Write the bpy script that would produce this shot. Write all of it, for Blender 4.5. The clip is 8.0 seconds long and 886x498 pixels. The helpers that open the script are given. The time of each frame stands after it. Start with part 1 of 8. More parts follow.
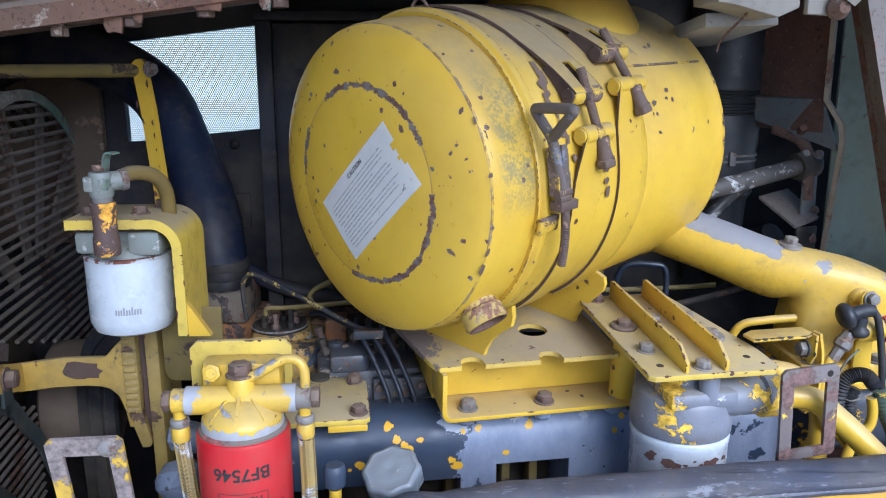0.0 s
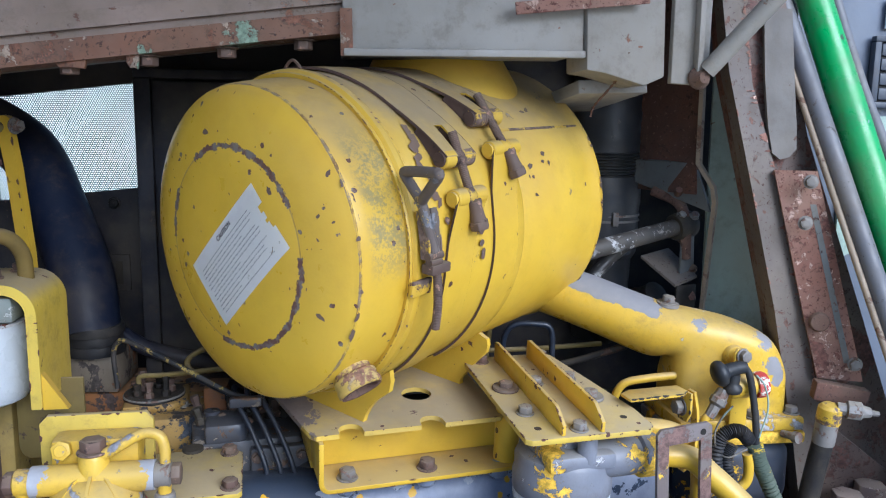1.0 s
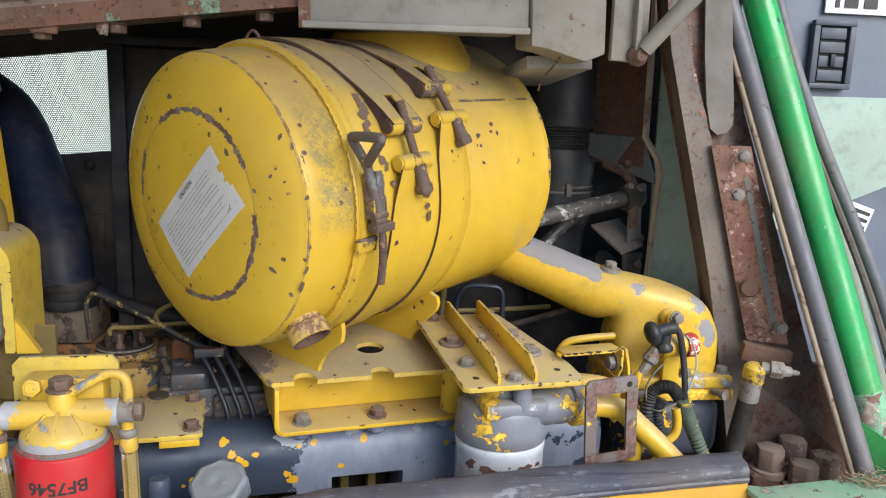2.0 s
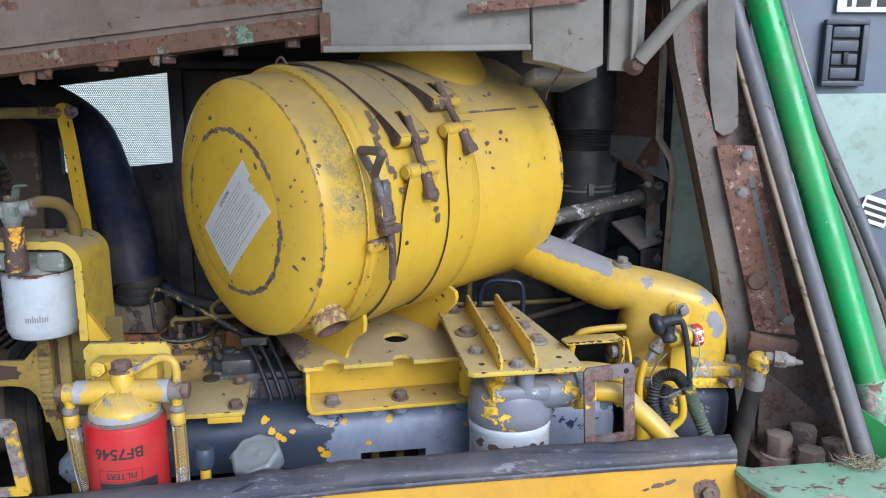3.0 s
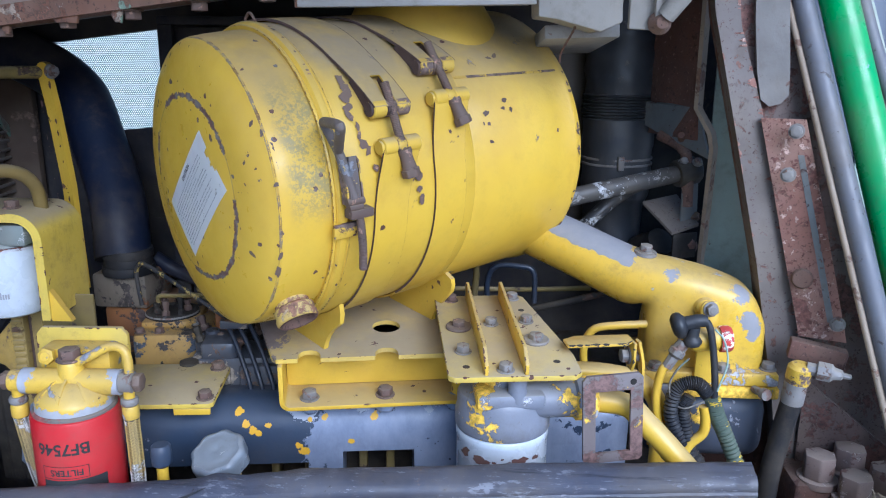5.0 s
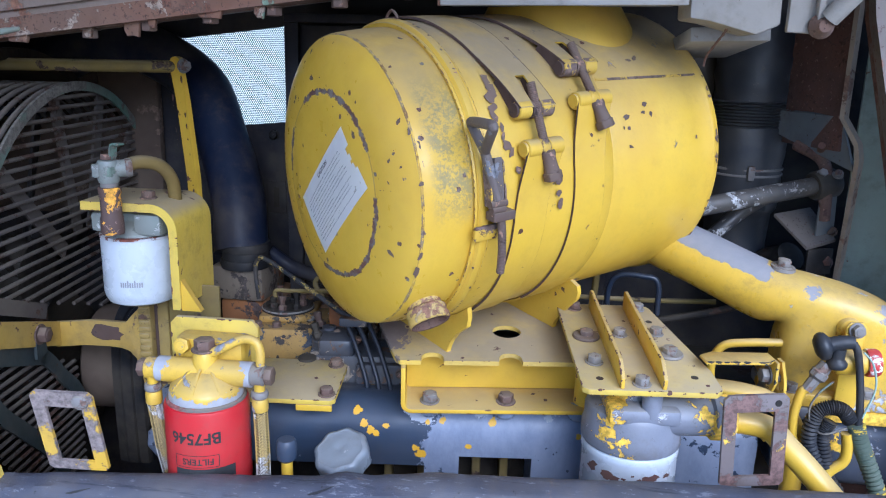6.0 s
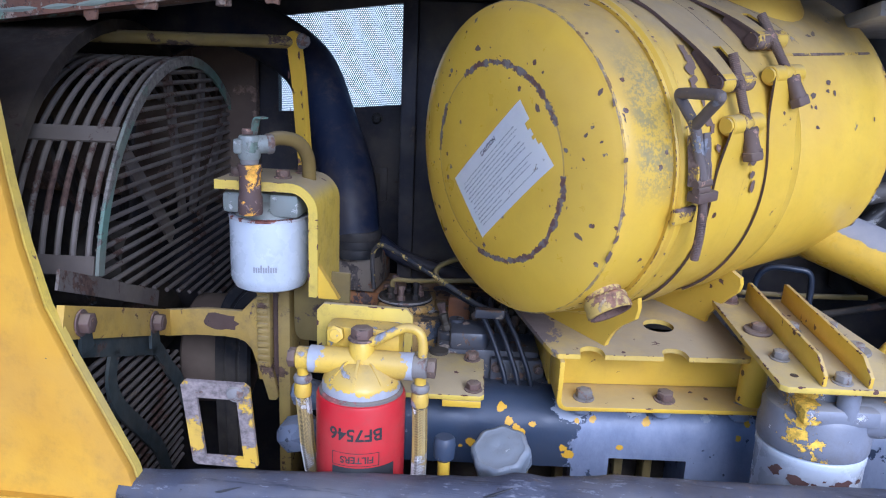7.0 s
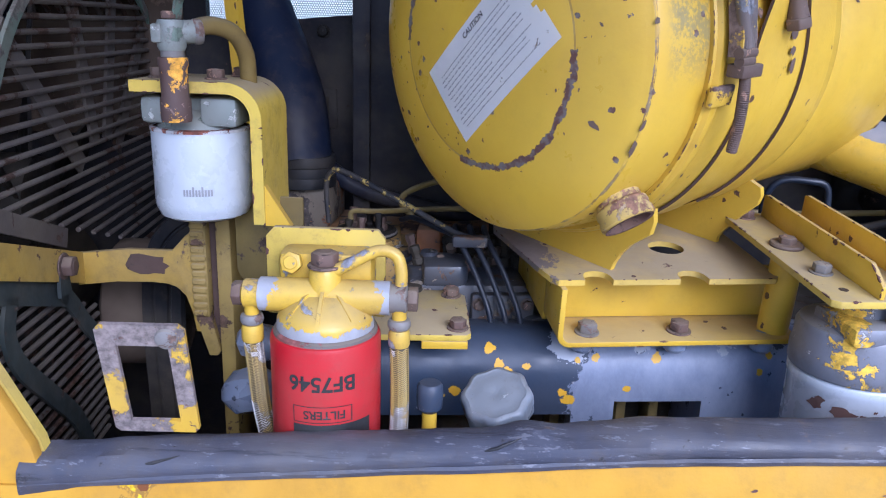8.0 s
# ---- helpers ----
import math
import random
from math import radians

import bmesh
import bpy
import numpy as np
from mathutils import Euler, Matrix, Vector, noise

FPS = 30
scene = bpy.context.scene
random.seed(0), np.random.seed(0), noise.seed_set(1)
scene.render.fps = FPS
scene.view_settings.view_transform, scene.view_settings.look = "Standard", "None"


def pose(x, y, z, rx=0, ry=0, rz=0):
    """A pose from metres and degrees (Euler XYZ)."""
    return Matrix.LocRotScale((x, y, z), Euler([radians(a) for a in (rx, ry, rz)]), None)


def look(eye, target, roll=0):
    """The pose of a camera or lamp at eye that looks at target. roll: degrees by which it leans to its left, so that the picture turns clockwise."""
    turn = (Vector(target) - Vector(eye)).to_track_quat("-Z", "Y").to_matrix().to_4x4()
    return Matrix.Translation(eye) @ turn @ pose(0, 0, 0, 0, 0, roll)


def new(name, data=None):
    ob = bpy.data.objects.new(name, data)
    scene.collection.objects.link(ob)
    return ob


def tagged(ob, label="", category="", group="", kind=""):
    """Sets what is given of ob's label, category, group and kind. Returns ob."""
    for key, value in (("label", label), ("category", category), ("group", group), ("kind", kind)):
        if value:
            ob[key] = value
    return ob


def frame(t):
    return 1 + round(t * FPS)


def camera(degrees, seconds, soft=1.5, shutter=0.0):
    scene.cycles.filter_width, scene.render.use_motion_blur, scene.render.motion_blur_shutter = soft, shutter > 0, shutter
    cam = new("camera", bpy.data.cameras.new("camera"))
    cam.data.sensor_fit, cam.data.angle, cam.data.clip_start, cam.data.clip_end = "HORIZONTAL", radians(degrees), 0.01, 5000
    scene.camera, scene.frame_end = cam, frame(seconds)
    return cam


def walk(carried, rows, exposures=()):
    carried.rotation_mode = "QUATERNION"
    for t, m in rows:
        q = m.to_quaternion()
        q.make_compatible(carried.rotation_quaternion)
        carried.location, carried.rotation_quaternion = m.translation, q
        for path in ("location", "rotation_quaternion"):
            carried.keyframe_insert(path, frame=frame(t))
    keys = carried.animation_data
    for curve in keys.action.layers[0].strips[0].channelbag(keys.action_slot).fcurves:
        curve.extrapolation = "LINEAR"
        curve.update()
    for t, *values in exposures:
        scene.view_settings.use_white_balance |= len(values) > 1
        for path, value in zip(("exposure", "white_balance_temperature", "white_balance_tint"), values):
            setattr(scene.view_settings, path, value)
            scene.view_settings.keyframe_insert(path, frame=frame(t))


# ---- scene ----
cam = camera(60.1, 8.0, soft=1.1)
METRES, EYE, TILT, LEAN, TURN = 1.2, 1.6, -13.0, 0.0, 0.0
# time, exposure, white balance and tint of the clip's camera
GRADES = ((0.0, 0.96, 5100, 12), (0.5, 0.90, 5100, 11), (1.0, 0.84, 5250, 10), (1.5, 0.86, 6300, 10), (3.0, 0.76, 5550, 10), (3.5, 0.76, 5100, 10), (4.0, 0.78, 4950, 13),
          (5.5, 0.90, 4850, 11), (6.0, 0.94, 4850, 14), (6.5, 0.92, 4800, 18), (7.0, 0.90, 4820, 20), (7.5, 0.95, 4780, 24), (8.0, 0.92, 4980, 22))
ROWS = [
    (0.0, 0.0, 0.0, 0.0, -0.0, 0.0, 0.0),
    (0.5, 0.001, 0.0149, -0.0055, -3.12, -0.17, 0.82),
    (1.0, 0.048, 0.0103, 0.008, -5.97, 4.12, 0.61),
    (1.5, 0.0643, -0.0004, -0.008, -8.39, 2.66, -0.04),
    (3.0, 0.1747, -0.1583, -0.0103, -0.5, 1.88, 0.0),
    (3.5, 0.2037, -0.1042, -0.0048, 0.54, 0.28, 1.29),
    (4.0, 0.2133, -0.0612, -0.0018, 0.82, -1.04, 0.94),
    (5.5, 0.2939, -0.0314, 0.037, 7.78, -1.55, -2.87),
    (6.0, 0.1984, -0.0263, 0.0245, 9.99, -1.42, -3.77),
    (6.5, 0.0904, -0.0262, 0.0111, 10.87, -1.23, -4.37),
    (7.0, 0.0072, 0.0023, -0.0089, 9.96, -1.3, -4.56),
    (7.5, -0.0433, 0.0737, -0.0362, 7.8, -2.13, -4.04),
    (8.0, -0.0504, 0.1446, -0.0706, 5.24, -3.3, -2.95),
]
walk(cam, [(t, pose(0, 0, EYE, TILT, LEAN, TURN) @ pose(METRES * x, METRES * y, METRES * z, 90 + pitch, roll, yaw)) for t, x, y, z, yaw, pitch, roll in ROWS],
     exposures=GRADES)

# ---- light ----
world = bpy.data.worlds.new("sky")
scene.world = world
world.use_nodes = True
sky = world.node_tree.nodes.new("ShaderNodeTexSky")
sky.sky_type, sky.sun_disc = "NISHITA", False
sky.sun_elevation, sky.sun_rotation = radians(35), radians(150)
back = world.node_tree.nodes["Background"]
world.node_tree.links.new(sky.outputs[0], back.inputs[0])
back.inputs[1].default_value = 0.12
sun = new("sun", bpy.data.lights.new("sun", "SUN"))
sun.data.energy, sun.data.angle, sun.data.color = 2.75, radians(45), (1.0, 0.955, 0.89)
sun.matrix_world = look((2.5, -3.5, 4.8), (0, 0.9, 1.3))

# ---- materials ----
class Graph:
    """Small helper that wires shader nodes."""

    def __init__(self, name, rough=0.5, metal=0.0):
        self.m = bpy.data.materials.new(name)
        self.m.use_nodes = True
        self.t = self.m.node_tree
        self.b = self.t.nodes["Principled BSDF"]
        self.b.inputs["Roughness"].default_value = rough
        self.b.inputs["Metallic"].default_value = metal
        self.geo = self.t.nodes.new("ShaderNodeNewGeometry")
        self.tex = self.t.nodes.new("ShaderNodeTexCoord")
        self.pos = self.geo.outputs["Position"]

    def put(self, node, key, value):
        if isinstance(value, bpy.types.NodeSocket):
            self.t.links.new(value, node.inputs[key])
        elif isinstance(value, tuple) and len(value) == 3 and node.inputs[key].type == "RGBA":
            node.inputs[key].default_value = (*value, 1)
        else:
            node.inputs[key].default_value = value

    def noise(self, scale, detail=4, rough=0.6, stretch=(1, 1, 1), distort=0.0, co=None, shift=0.0):
        mp = self.t.nodes.new("ShaderNodeMapping")
        mp.inputs["Scale"].default_value = stretch
        mp.inputs["Location"].default_value = (shift, shift * 0.7, shift * 1.3)
        self.t.links.new(co or self.pos, mp.inputs["Vector"])
        n = self.t.nodes.new("ShaderNodeTexNoise")
        self.t.links.new(mp.outputs[0], n.inputs["Vector"])
        for k, v in (("Scale", scale), ("Detail", detail), ("Roughness", rough), ("Distortion", distort)):
            n.inputs[k].default_value = v
        return n.outputs["Fac"]

    def cells(self, scale, co=None):
        n = self.t.nodes.new("ShaderNodeTexVoronoi")
        self.t.links.new(co or self.pos, n.inputs["Vector"])
        n.inputs["Scale"].default_value = scale
        return n.outputs["Distance"], n.outputs["Color"]

    def math(self, op, a, b=0.0, c=0.0):
        n = self.t.nodes.new("ShaderNodeMath")
        n.operation = op
        for i, v in enumerate((a, b, c)):
            self.put(n, i, v)
        return n.outputs[0]

    def ramp(self, v, lo, hi, a=0.0, b=1.0):
        n = self.t.nodes.new("ShaderNodeMapRange")
        n.interpolation_type = "SMOOTHSTEP"
        for k, x in ((0, v), (1, lo), (2, hi), (3, a), (4, b)):
            self.put(n, k, x)
        return n.outputs[0]

    def mix(self, f, a, b):
        n = self.t.nodes.new("ShaderNodeMix")
        n.data_type = "RGBA"
        for k, v in ((0, f), (6, a), (7, b)):
            self.put(n, k, v)
        return n.outputs[2]

    def xyz(self, v):
        n = self.t.nodes.new("ShaderNodeSeparateXYZ")
        self.t.links.new(v, n.inputs[0])
        return n.outputs

    def colour(self, v):
        self.put(self.b, "Base Color", v)

    def rough(self, v):
        self.put(self.b, "Roughness", v)

    def bump(self, v, strength=0.3, depth=0.001):
        n = self.t.nodes.new("ShaderNodeBump")
        n.inputs["Strength"].default_value = strength
        n.inputs["Distance"].default_value = depth
        self.t.links.new(v, n.inputs["Height"])
        self.t.links.new(n.outputs[0], self.b.inputs["Normal"])


RUST = (0.085, 0.040, 0.030)
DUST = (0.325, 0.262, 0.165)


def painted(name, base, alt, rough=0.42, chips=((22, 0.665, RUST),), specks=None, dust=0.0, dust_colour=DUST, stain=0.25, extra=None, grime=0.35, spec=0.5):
    """Old paint: uneven colour, flaked patches, small chips, dust on what faces up."""
    g = Graph(name, rough)
    g.b.inputs["Specular IOR Level"].default_value = spec
    c = g.mix(g.ramp(g.noise(7, 3), 0.35, 0.68), base, alt)
    c = g.mix(g.ramp(g.noise(16, 5, 0.7, (1, 1, 0.35)), 0.5, 0.8, 0.0, stain), c, tuple(0.45 * v for v in base))
    r = g.ramp(g.noise(30, 5), 0.3, 0.7, rough - 0.08, rough + 0.14)
    if grime:
        f = g.ramp(g.noise(24, 9, 0.78, shift=4.4), 0.47, 0.70, 0.0, grime)
        c = g.mix(f, c, (0.085, 0.066, 0.048))
        f2 = g.math("MULTIPLY", g.ramp(g.noise(5, 4, 0.6, shift=7.7), 0.42, 0.66), grime * 0.7)
        c = g.mix(f2, c, (0.20, 0.165, 0.115))
        r = g.math("ADD", r, g.math("MULTIPLY", f, 0.25))
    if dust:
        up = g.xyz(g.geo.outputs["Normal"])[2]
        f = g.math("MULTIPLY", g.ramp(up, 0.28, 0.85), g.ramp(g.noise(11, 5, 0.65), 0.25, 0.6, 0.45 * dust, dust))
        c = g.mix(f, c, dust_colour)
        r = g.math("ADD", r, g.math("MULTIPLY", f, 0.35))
    h = g.noise(140, 3)
    for k, (scale, level, tone) in enumerate(chips):
        n = g.math("ADD", g.noise(scale, 8, 0.64, distort=0.4, shift=3.1 * k + 1.7), g.math("MULTIPLY", g.math("SUBTRACT", g.noise(scale * 7, 4, 0.7, shift=1.3 * k), 0.5), 0.16))
        f = g.ramp(n, level, level + 0.010)
        rim = g.math("SUBTRACT", g.ramp(n, level - 0.014, level - 0.004), f)
        c = g.mix(g.math("MULTIPLY", g.math("MAXIMUM", rim, 0.0), 0.45), c, (0.06, 0.045, 0.035))
        tone2 = g.mix(g.ramp(g.noise(110, 6, 0.7), 0.3, 0.7), tuple(0.62 * v for v in tone), tuple(min(1, 1.6 * v + 0.006) for v in tone))
        c = g.mix(f, c, tone2)
        r = g.math("MAXIMUM", r, g.math("MULTIPLY", f, 0.75))
        h = g.math("SUBTRACT", h, g.math("MULTIPLY", f, 0.9))
    if specks:
        scale, size, gate, tone = specks
        d, col = g.cells(scale)
        edge = g.math("MULTIPLY", g.noise(scale * 4, 3), size * 2)
        f = g.math("MULTIPLY", g.math("LESS_THAN", d, edge), g.math("GREATER_THAN", g.xyz(col)[0], gate))
        c = g.mix(f, c, tone)
        h = g.math("SUBTRACT", h, f)
    if extra:
        c, r, h = extra(g, c, r, h)
    g.colour(c), g.rough(r), g.bump(h, 0.35, 0.0008)
    return g.m


def cover_wear(g, c, r, h):
    """Scuffed rings and runs of chips on the domed end of the air cleaner."""
    x, y, z = g.xyz(g.tex.outputs["Object"])
    rad = g.math("SQRT", g.math("ADD", g.math("MULTIPLY", x, x), g.math("MULTIPLY", y, y)))
    obj = g.tex.outputs["Object"]
    turn = g.math("MULTIPLY", g.math("ARCTAN2", x, y), 57.2958)
    wob = g.math("MULTIPLY", g.math("SUBTRACT", g.noise(40, 4, co=obj, shift=5.2), 0.5), 22.0)
    gate = None
    for mid, half in ((80, 42), (34, 9), (-52, 56), (165, 14)):
        arc = g.math("LESS_THAN", g.math("ABSOLUTE", g.math("ADD", g.math("SUBTRACT", turn, float(mid)), wob)), float(half))
        gate = arc if gate is None else g.math("MAXIMUM", gate, arc)
    wid = g.ramp(g.noise(75, 5, 0.7, co=obj), 0.32, 0.66, 0.0008, 0.0060)
    ring = g.math("MULTIPLY", g.math("LESS_THAN", g.math("ABSOLUTE", g.math("SUBTRACT", rad, 0.1265)), wid), gate)
    thin = g.math("LESS_THAN", g.math("ABSOLUTE", g.math("SUBTRACT", rad, 0.1265)), 0.0011)
    broken = g.ramp(g.noise(22, 5, 0.7, co=obj, shift=2.9), 0.44, 0.52, 0.35, 1.0)
    crease = g.math("MULTIPLY", g.math("LESS_THAN", g.math("ABSOLUTE", g.math("SUBTRACT", rad, 0.1992)), g.math("MULTIPLY", wid, 0.17)), g.math("MULTIPLY", broken, 0.8))
    f = g.math("MAXIMUM", g.math("MAXIMUM", ring, g.math("MULTIPLY", thin, 0.5)), crease)
    near = g.ramp(g.math("ABSOLUTE", g.math("SUBTRACT", rad, 0.165)), 0.02, 0.06, 1.0, 0.0)
    d, col = g.cells(62, co=obj)
    edge = g.math("MULTIPLY", g.noise(260, 3, co=obj), 0.42)
    s = g.math("MULTIPLY", g.math("LESS_THAN", d, edge), g.math("GREATER_THAN", g.xyz(col)[0], g.math("SUBTRACT", 0.93, g.math("MULTIPLY", near, 0.10))))
    f = g.math("MAXIMUM", f, s)
    tone = g.mix(g.ramp(g.noise(70, 4, co=obj), 0.4, 0.6), (0.10, 0.045, 0.033), (0.16, 0.135, 0.12))
    # grey-green sand-worn bloom on the skirt
    bloom = g.math("MULTIPLY", g.ramp(z, 0.030, 0.05), g.ramp(g.math("ABSOLUTE", g.math("SUBTRACT", x, 0.062)), 0.045, 0.105, 1.0, 0.0))
    speck = g.math("ADD", g.noise(260, 5, 0.75, co=obj), g.math("MULTIPLY", g.math("SUBTRACT", g.noise(30, 5, 0.7, co=obj), 0.5), 0.9))
    bloom = g.math("MULTIPLY", bloom, g.ramp(speck, 0.40, 0.60, 0.10, 1.0))
    bloom = g.math("MULTIPLY", bloom, g.ramp(y, 0.10, 0.16))
    c = g.mix(g.math("MULTIPLY", bloom, 0.72), c, g.mix(g.noise(180, 4, co=obj), (0.24, 0.23, 0.13), (0.10, 0.105, 0.075)))
    return g.mix(f, c, tone), g.math("MAXIMUM", r, g.math("MULTIPLY", f, 0.8)), g.math("SUBTRACT", h, g.math("MULTIPLY", f, 1.5))


YELLOW, YELLOW2 = (0.62, 0.402, 0.030), (0.565, 0.352, 0.026)
FLAKE = (0.60, 0.37, 0.03)
GREY, GREY2 = (0.085, 0.105, 0.145), (0.125, 0.145, 0.19)
PRIMER = (0.215, 0.215, 0.235)
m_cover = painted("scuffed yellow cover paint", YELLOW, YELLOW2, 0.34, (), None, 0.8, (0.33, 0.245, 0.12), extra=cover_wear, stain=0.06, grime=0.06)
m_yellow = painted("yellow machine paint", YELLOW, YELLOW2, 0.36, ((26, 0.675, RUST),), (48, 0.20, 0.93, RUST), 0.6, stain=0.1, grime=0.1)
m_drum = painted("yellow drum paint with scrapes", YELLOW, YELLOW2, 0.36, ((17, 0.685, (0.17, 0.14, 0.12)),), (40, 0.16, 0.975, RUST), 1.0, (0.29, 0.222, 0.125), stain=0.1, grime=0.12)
m_bright = painted("bright yellow sheet paint", (0.50, 0.275, 0.024), (0.44, 0.23, 0.020), 0.55, ((5, 0.63, (0.60, 0.37, 0.008)), (12, 0.70, (0.12, 0.045, 0.03))), (30, 0.15, 0.95, (0.16, 0.06, 0.02)), 0.0, stain=0.25, grime=0.2, spec=0.15)
m_flaky = painted("flaking yellow paint over grey", YELLOW, YELLOW2, 0.40, ((15, 0.585, PRIMER), (40, 0.66, RUST)), None, 0.45)
def rim_wear(g, c, r, h):
    """Grey metal bared along the lower rim of the casting."""
    x, y, z = g.xyz(g.tex.outputs["Object"])
    n = g.math("MULTIPLY", g.math("SUBTRACT", g.noise(55, 6, 0.7, co=g.tex.outputs["Object"]), 0.5), 0.046)
    f = g.ramp(g.math("ADD", z, n), 0.0090, 0.0080)
    return g.mix(f, c, g.mix(g.noise(90, 4), (0.25, 0.25, 0.27), (0.38, 0.38, 0.40))), r, g.math("SUBTRACT", h, f)


def end_wear(g, c, r, h):
    """Grey metal bared in ragged patches at both ends of the cross port."""
    x, y, z = g.xyz(g.tex.outputs["Object"])
    n = g.math("MULTIPLY", g.math("SUBTRACT", g.noise(42, 6, 0.7, co=g.tex.outputs["Object"], shift=2.2), 0.5), 0.075)
    f = g.ramp(g.math("ADD", g.math("ABSOLUTE", x), n), 0.0535, 0.0545)
    return g.mix(f, c, g.mix(g.noise(90, 4), (0.25, 0.26, 0.29), (0.40, 0.40, 0.43))), r, g.math("SUBTRACT", h, f)


m_port = painted("yellow casting paint bared at its ends", YELLOW, YELLOW2, 0.38, ((22, 0.66, PRIMER),), None, 0.35, extra=end_wear)
m_pad = painted("yellow paint half flaked to grey", YELLOW, YELLOW2, 0.40, ((13, 0.56, (0.19, 0.19, 0.215)),), None, 0.45)
m_headrim = painted("yellow casting paint bared at the rim", YELLOW, YELLOW2, 0.40, ((15, 0.60, PRIMER), (40, 0.66, RUST)), None, 0.45, extra=rim_wear)
m_ringgrey = painted("dirty dark seal ring", (0.105, 0.090, 0.086), (0.15, 0.13, 0.125), 0.55, ((30, 0.60, (0.20, 0.07, 0.06)),), None, 0.2)


def bared(g, c, r, h):
    """Paint worn off along the top of the pipe, with ragged lower edge."""
    up = g.xyz(g.geo.outputs["Normal"])[2]
    x = g.xyz(g.pos)[0]
    f = g.math("ADD", g.math("MULTIPLY", g.ramp(up, 0.25, 0.75), g.ramp(x, 0.565, 0.50)), g.math("MULTIPLY", g.math("SUBTRACT", g.noise(26, 7, 0.65, shift=2.2), 0.5), 1.6))
    f = g.ramp(f, 0.52, 0.55)
    for spot, size in (((0.585, 1.145, 1.305), 0.017), ((0.690, 1.135, 1.285), 0.022), ((0.705, 1.125, 1.245), 0.022), ((0.715, 1.125, 1.225), 0.016)):
        d = g.t.nodes.new("ShaderNodeVectorMath")
        d.operation = "DISTANCE"
        g.t.links.new(g.pos, d.inputs[0])
        d.inputs[1].default_value = spot
        f = g.math("MAXIMUM", f, g.ramp(g.math("ADD", d.outputs["Value"], g.math("MULTIPLY", g.noise(32, 7, 0.72), size * 3.6)), size * 2.55, size * 2.45))
    return g.mix(f, c, g.mix(g.noise(60, 4), (0.19, 0.19, 0.21), (0.27, 0.26, 0.265))), g.math("MAXIMUM", r, g.math("MULTIPLY", f, 0.6)), g.math("SUBTRACT", h, f)


m_duct = painted("yellow duct paint flaked to grey", YELLOW, YELLOW2, 0.32, ((10, 0.625, (0.30, 0.30, 0.33)), (26, 0.68, (0.36, 0.37, 0.40))), None, 0.35, extra=bared)
m_scraped = painted("scraped dark steel rod", (0.020, 0.021, 0.024), (0.034, 0.034, 0.036), 0.42, ((24, 0.58, (0.24, 0.24, 0.24)), (60, 0.60, (0.14, 0.135, 0.13))), None, 0.1, (0.12, 0.11, 0.1), spec=0.35)
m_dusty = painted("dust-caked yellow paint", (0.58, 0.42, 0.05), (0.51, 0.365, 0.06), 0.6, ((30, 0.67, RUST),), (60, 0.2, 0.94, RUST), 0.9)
# yellow for parts deep in the bay, their shade mixed into the base
m_dullshade = painted("dull yellow paint with shade in its tone", (0.21, 0.155, 0.045), (0.14, 0.105, 0.038), 0.6, ((18, 0.59, (0.06, 0.04, 0.032)),), None, 0.5, spec=0.22)
m_casting = painted("dusty ochre casting paint", (0.40, 0.285, 0.075), (0.32, 0.225, 0.065), 0.6, ((26, 0.62, (0.10, 0.06, 0.04)),), None, 0.5, spec=0.3)
m_grey = painted("blue-grey engine paint", (0.022, 0.036, 0.066), (0.036, 0.052, 0.088), 0.40, ((7.5, 0.615, FLAKE), (30, 0.64, (0.20, 0.21, 0.24))), None, 0.08, (0.16, 0.165, 0.18), grime=0.2, spec=0.25)
m_greylight = painted("pale blue-grey engine paint", (0.215, 0.25, 0.335), (0.165, 0.195, 0.27), 0.28, ((10, 0.64, FLAKE), (13, 0.60, (0.045, 0.055, 0.075)), (7, 0.62, (0.05, 0.065, 0.10))), None, 0.25, (0.3, 0.3, 0.3))
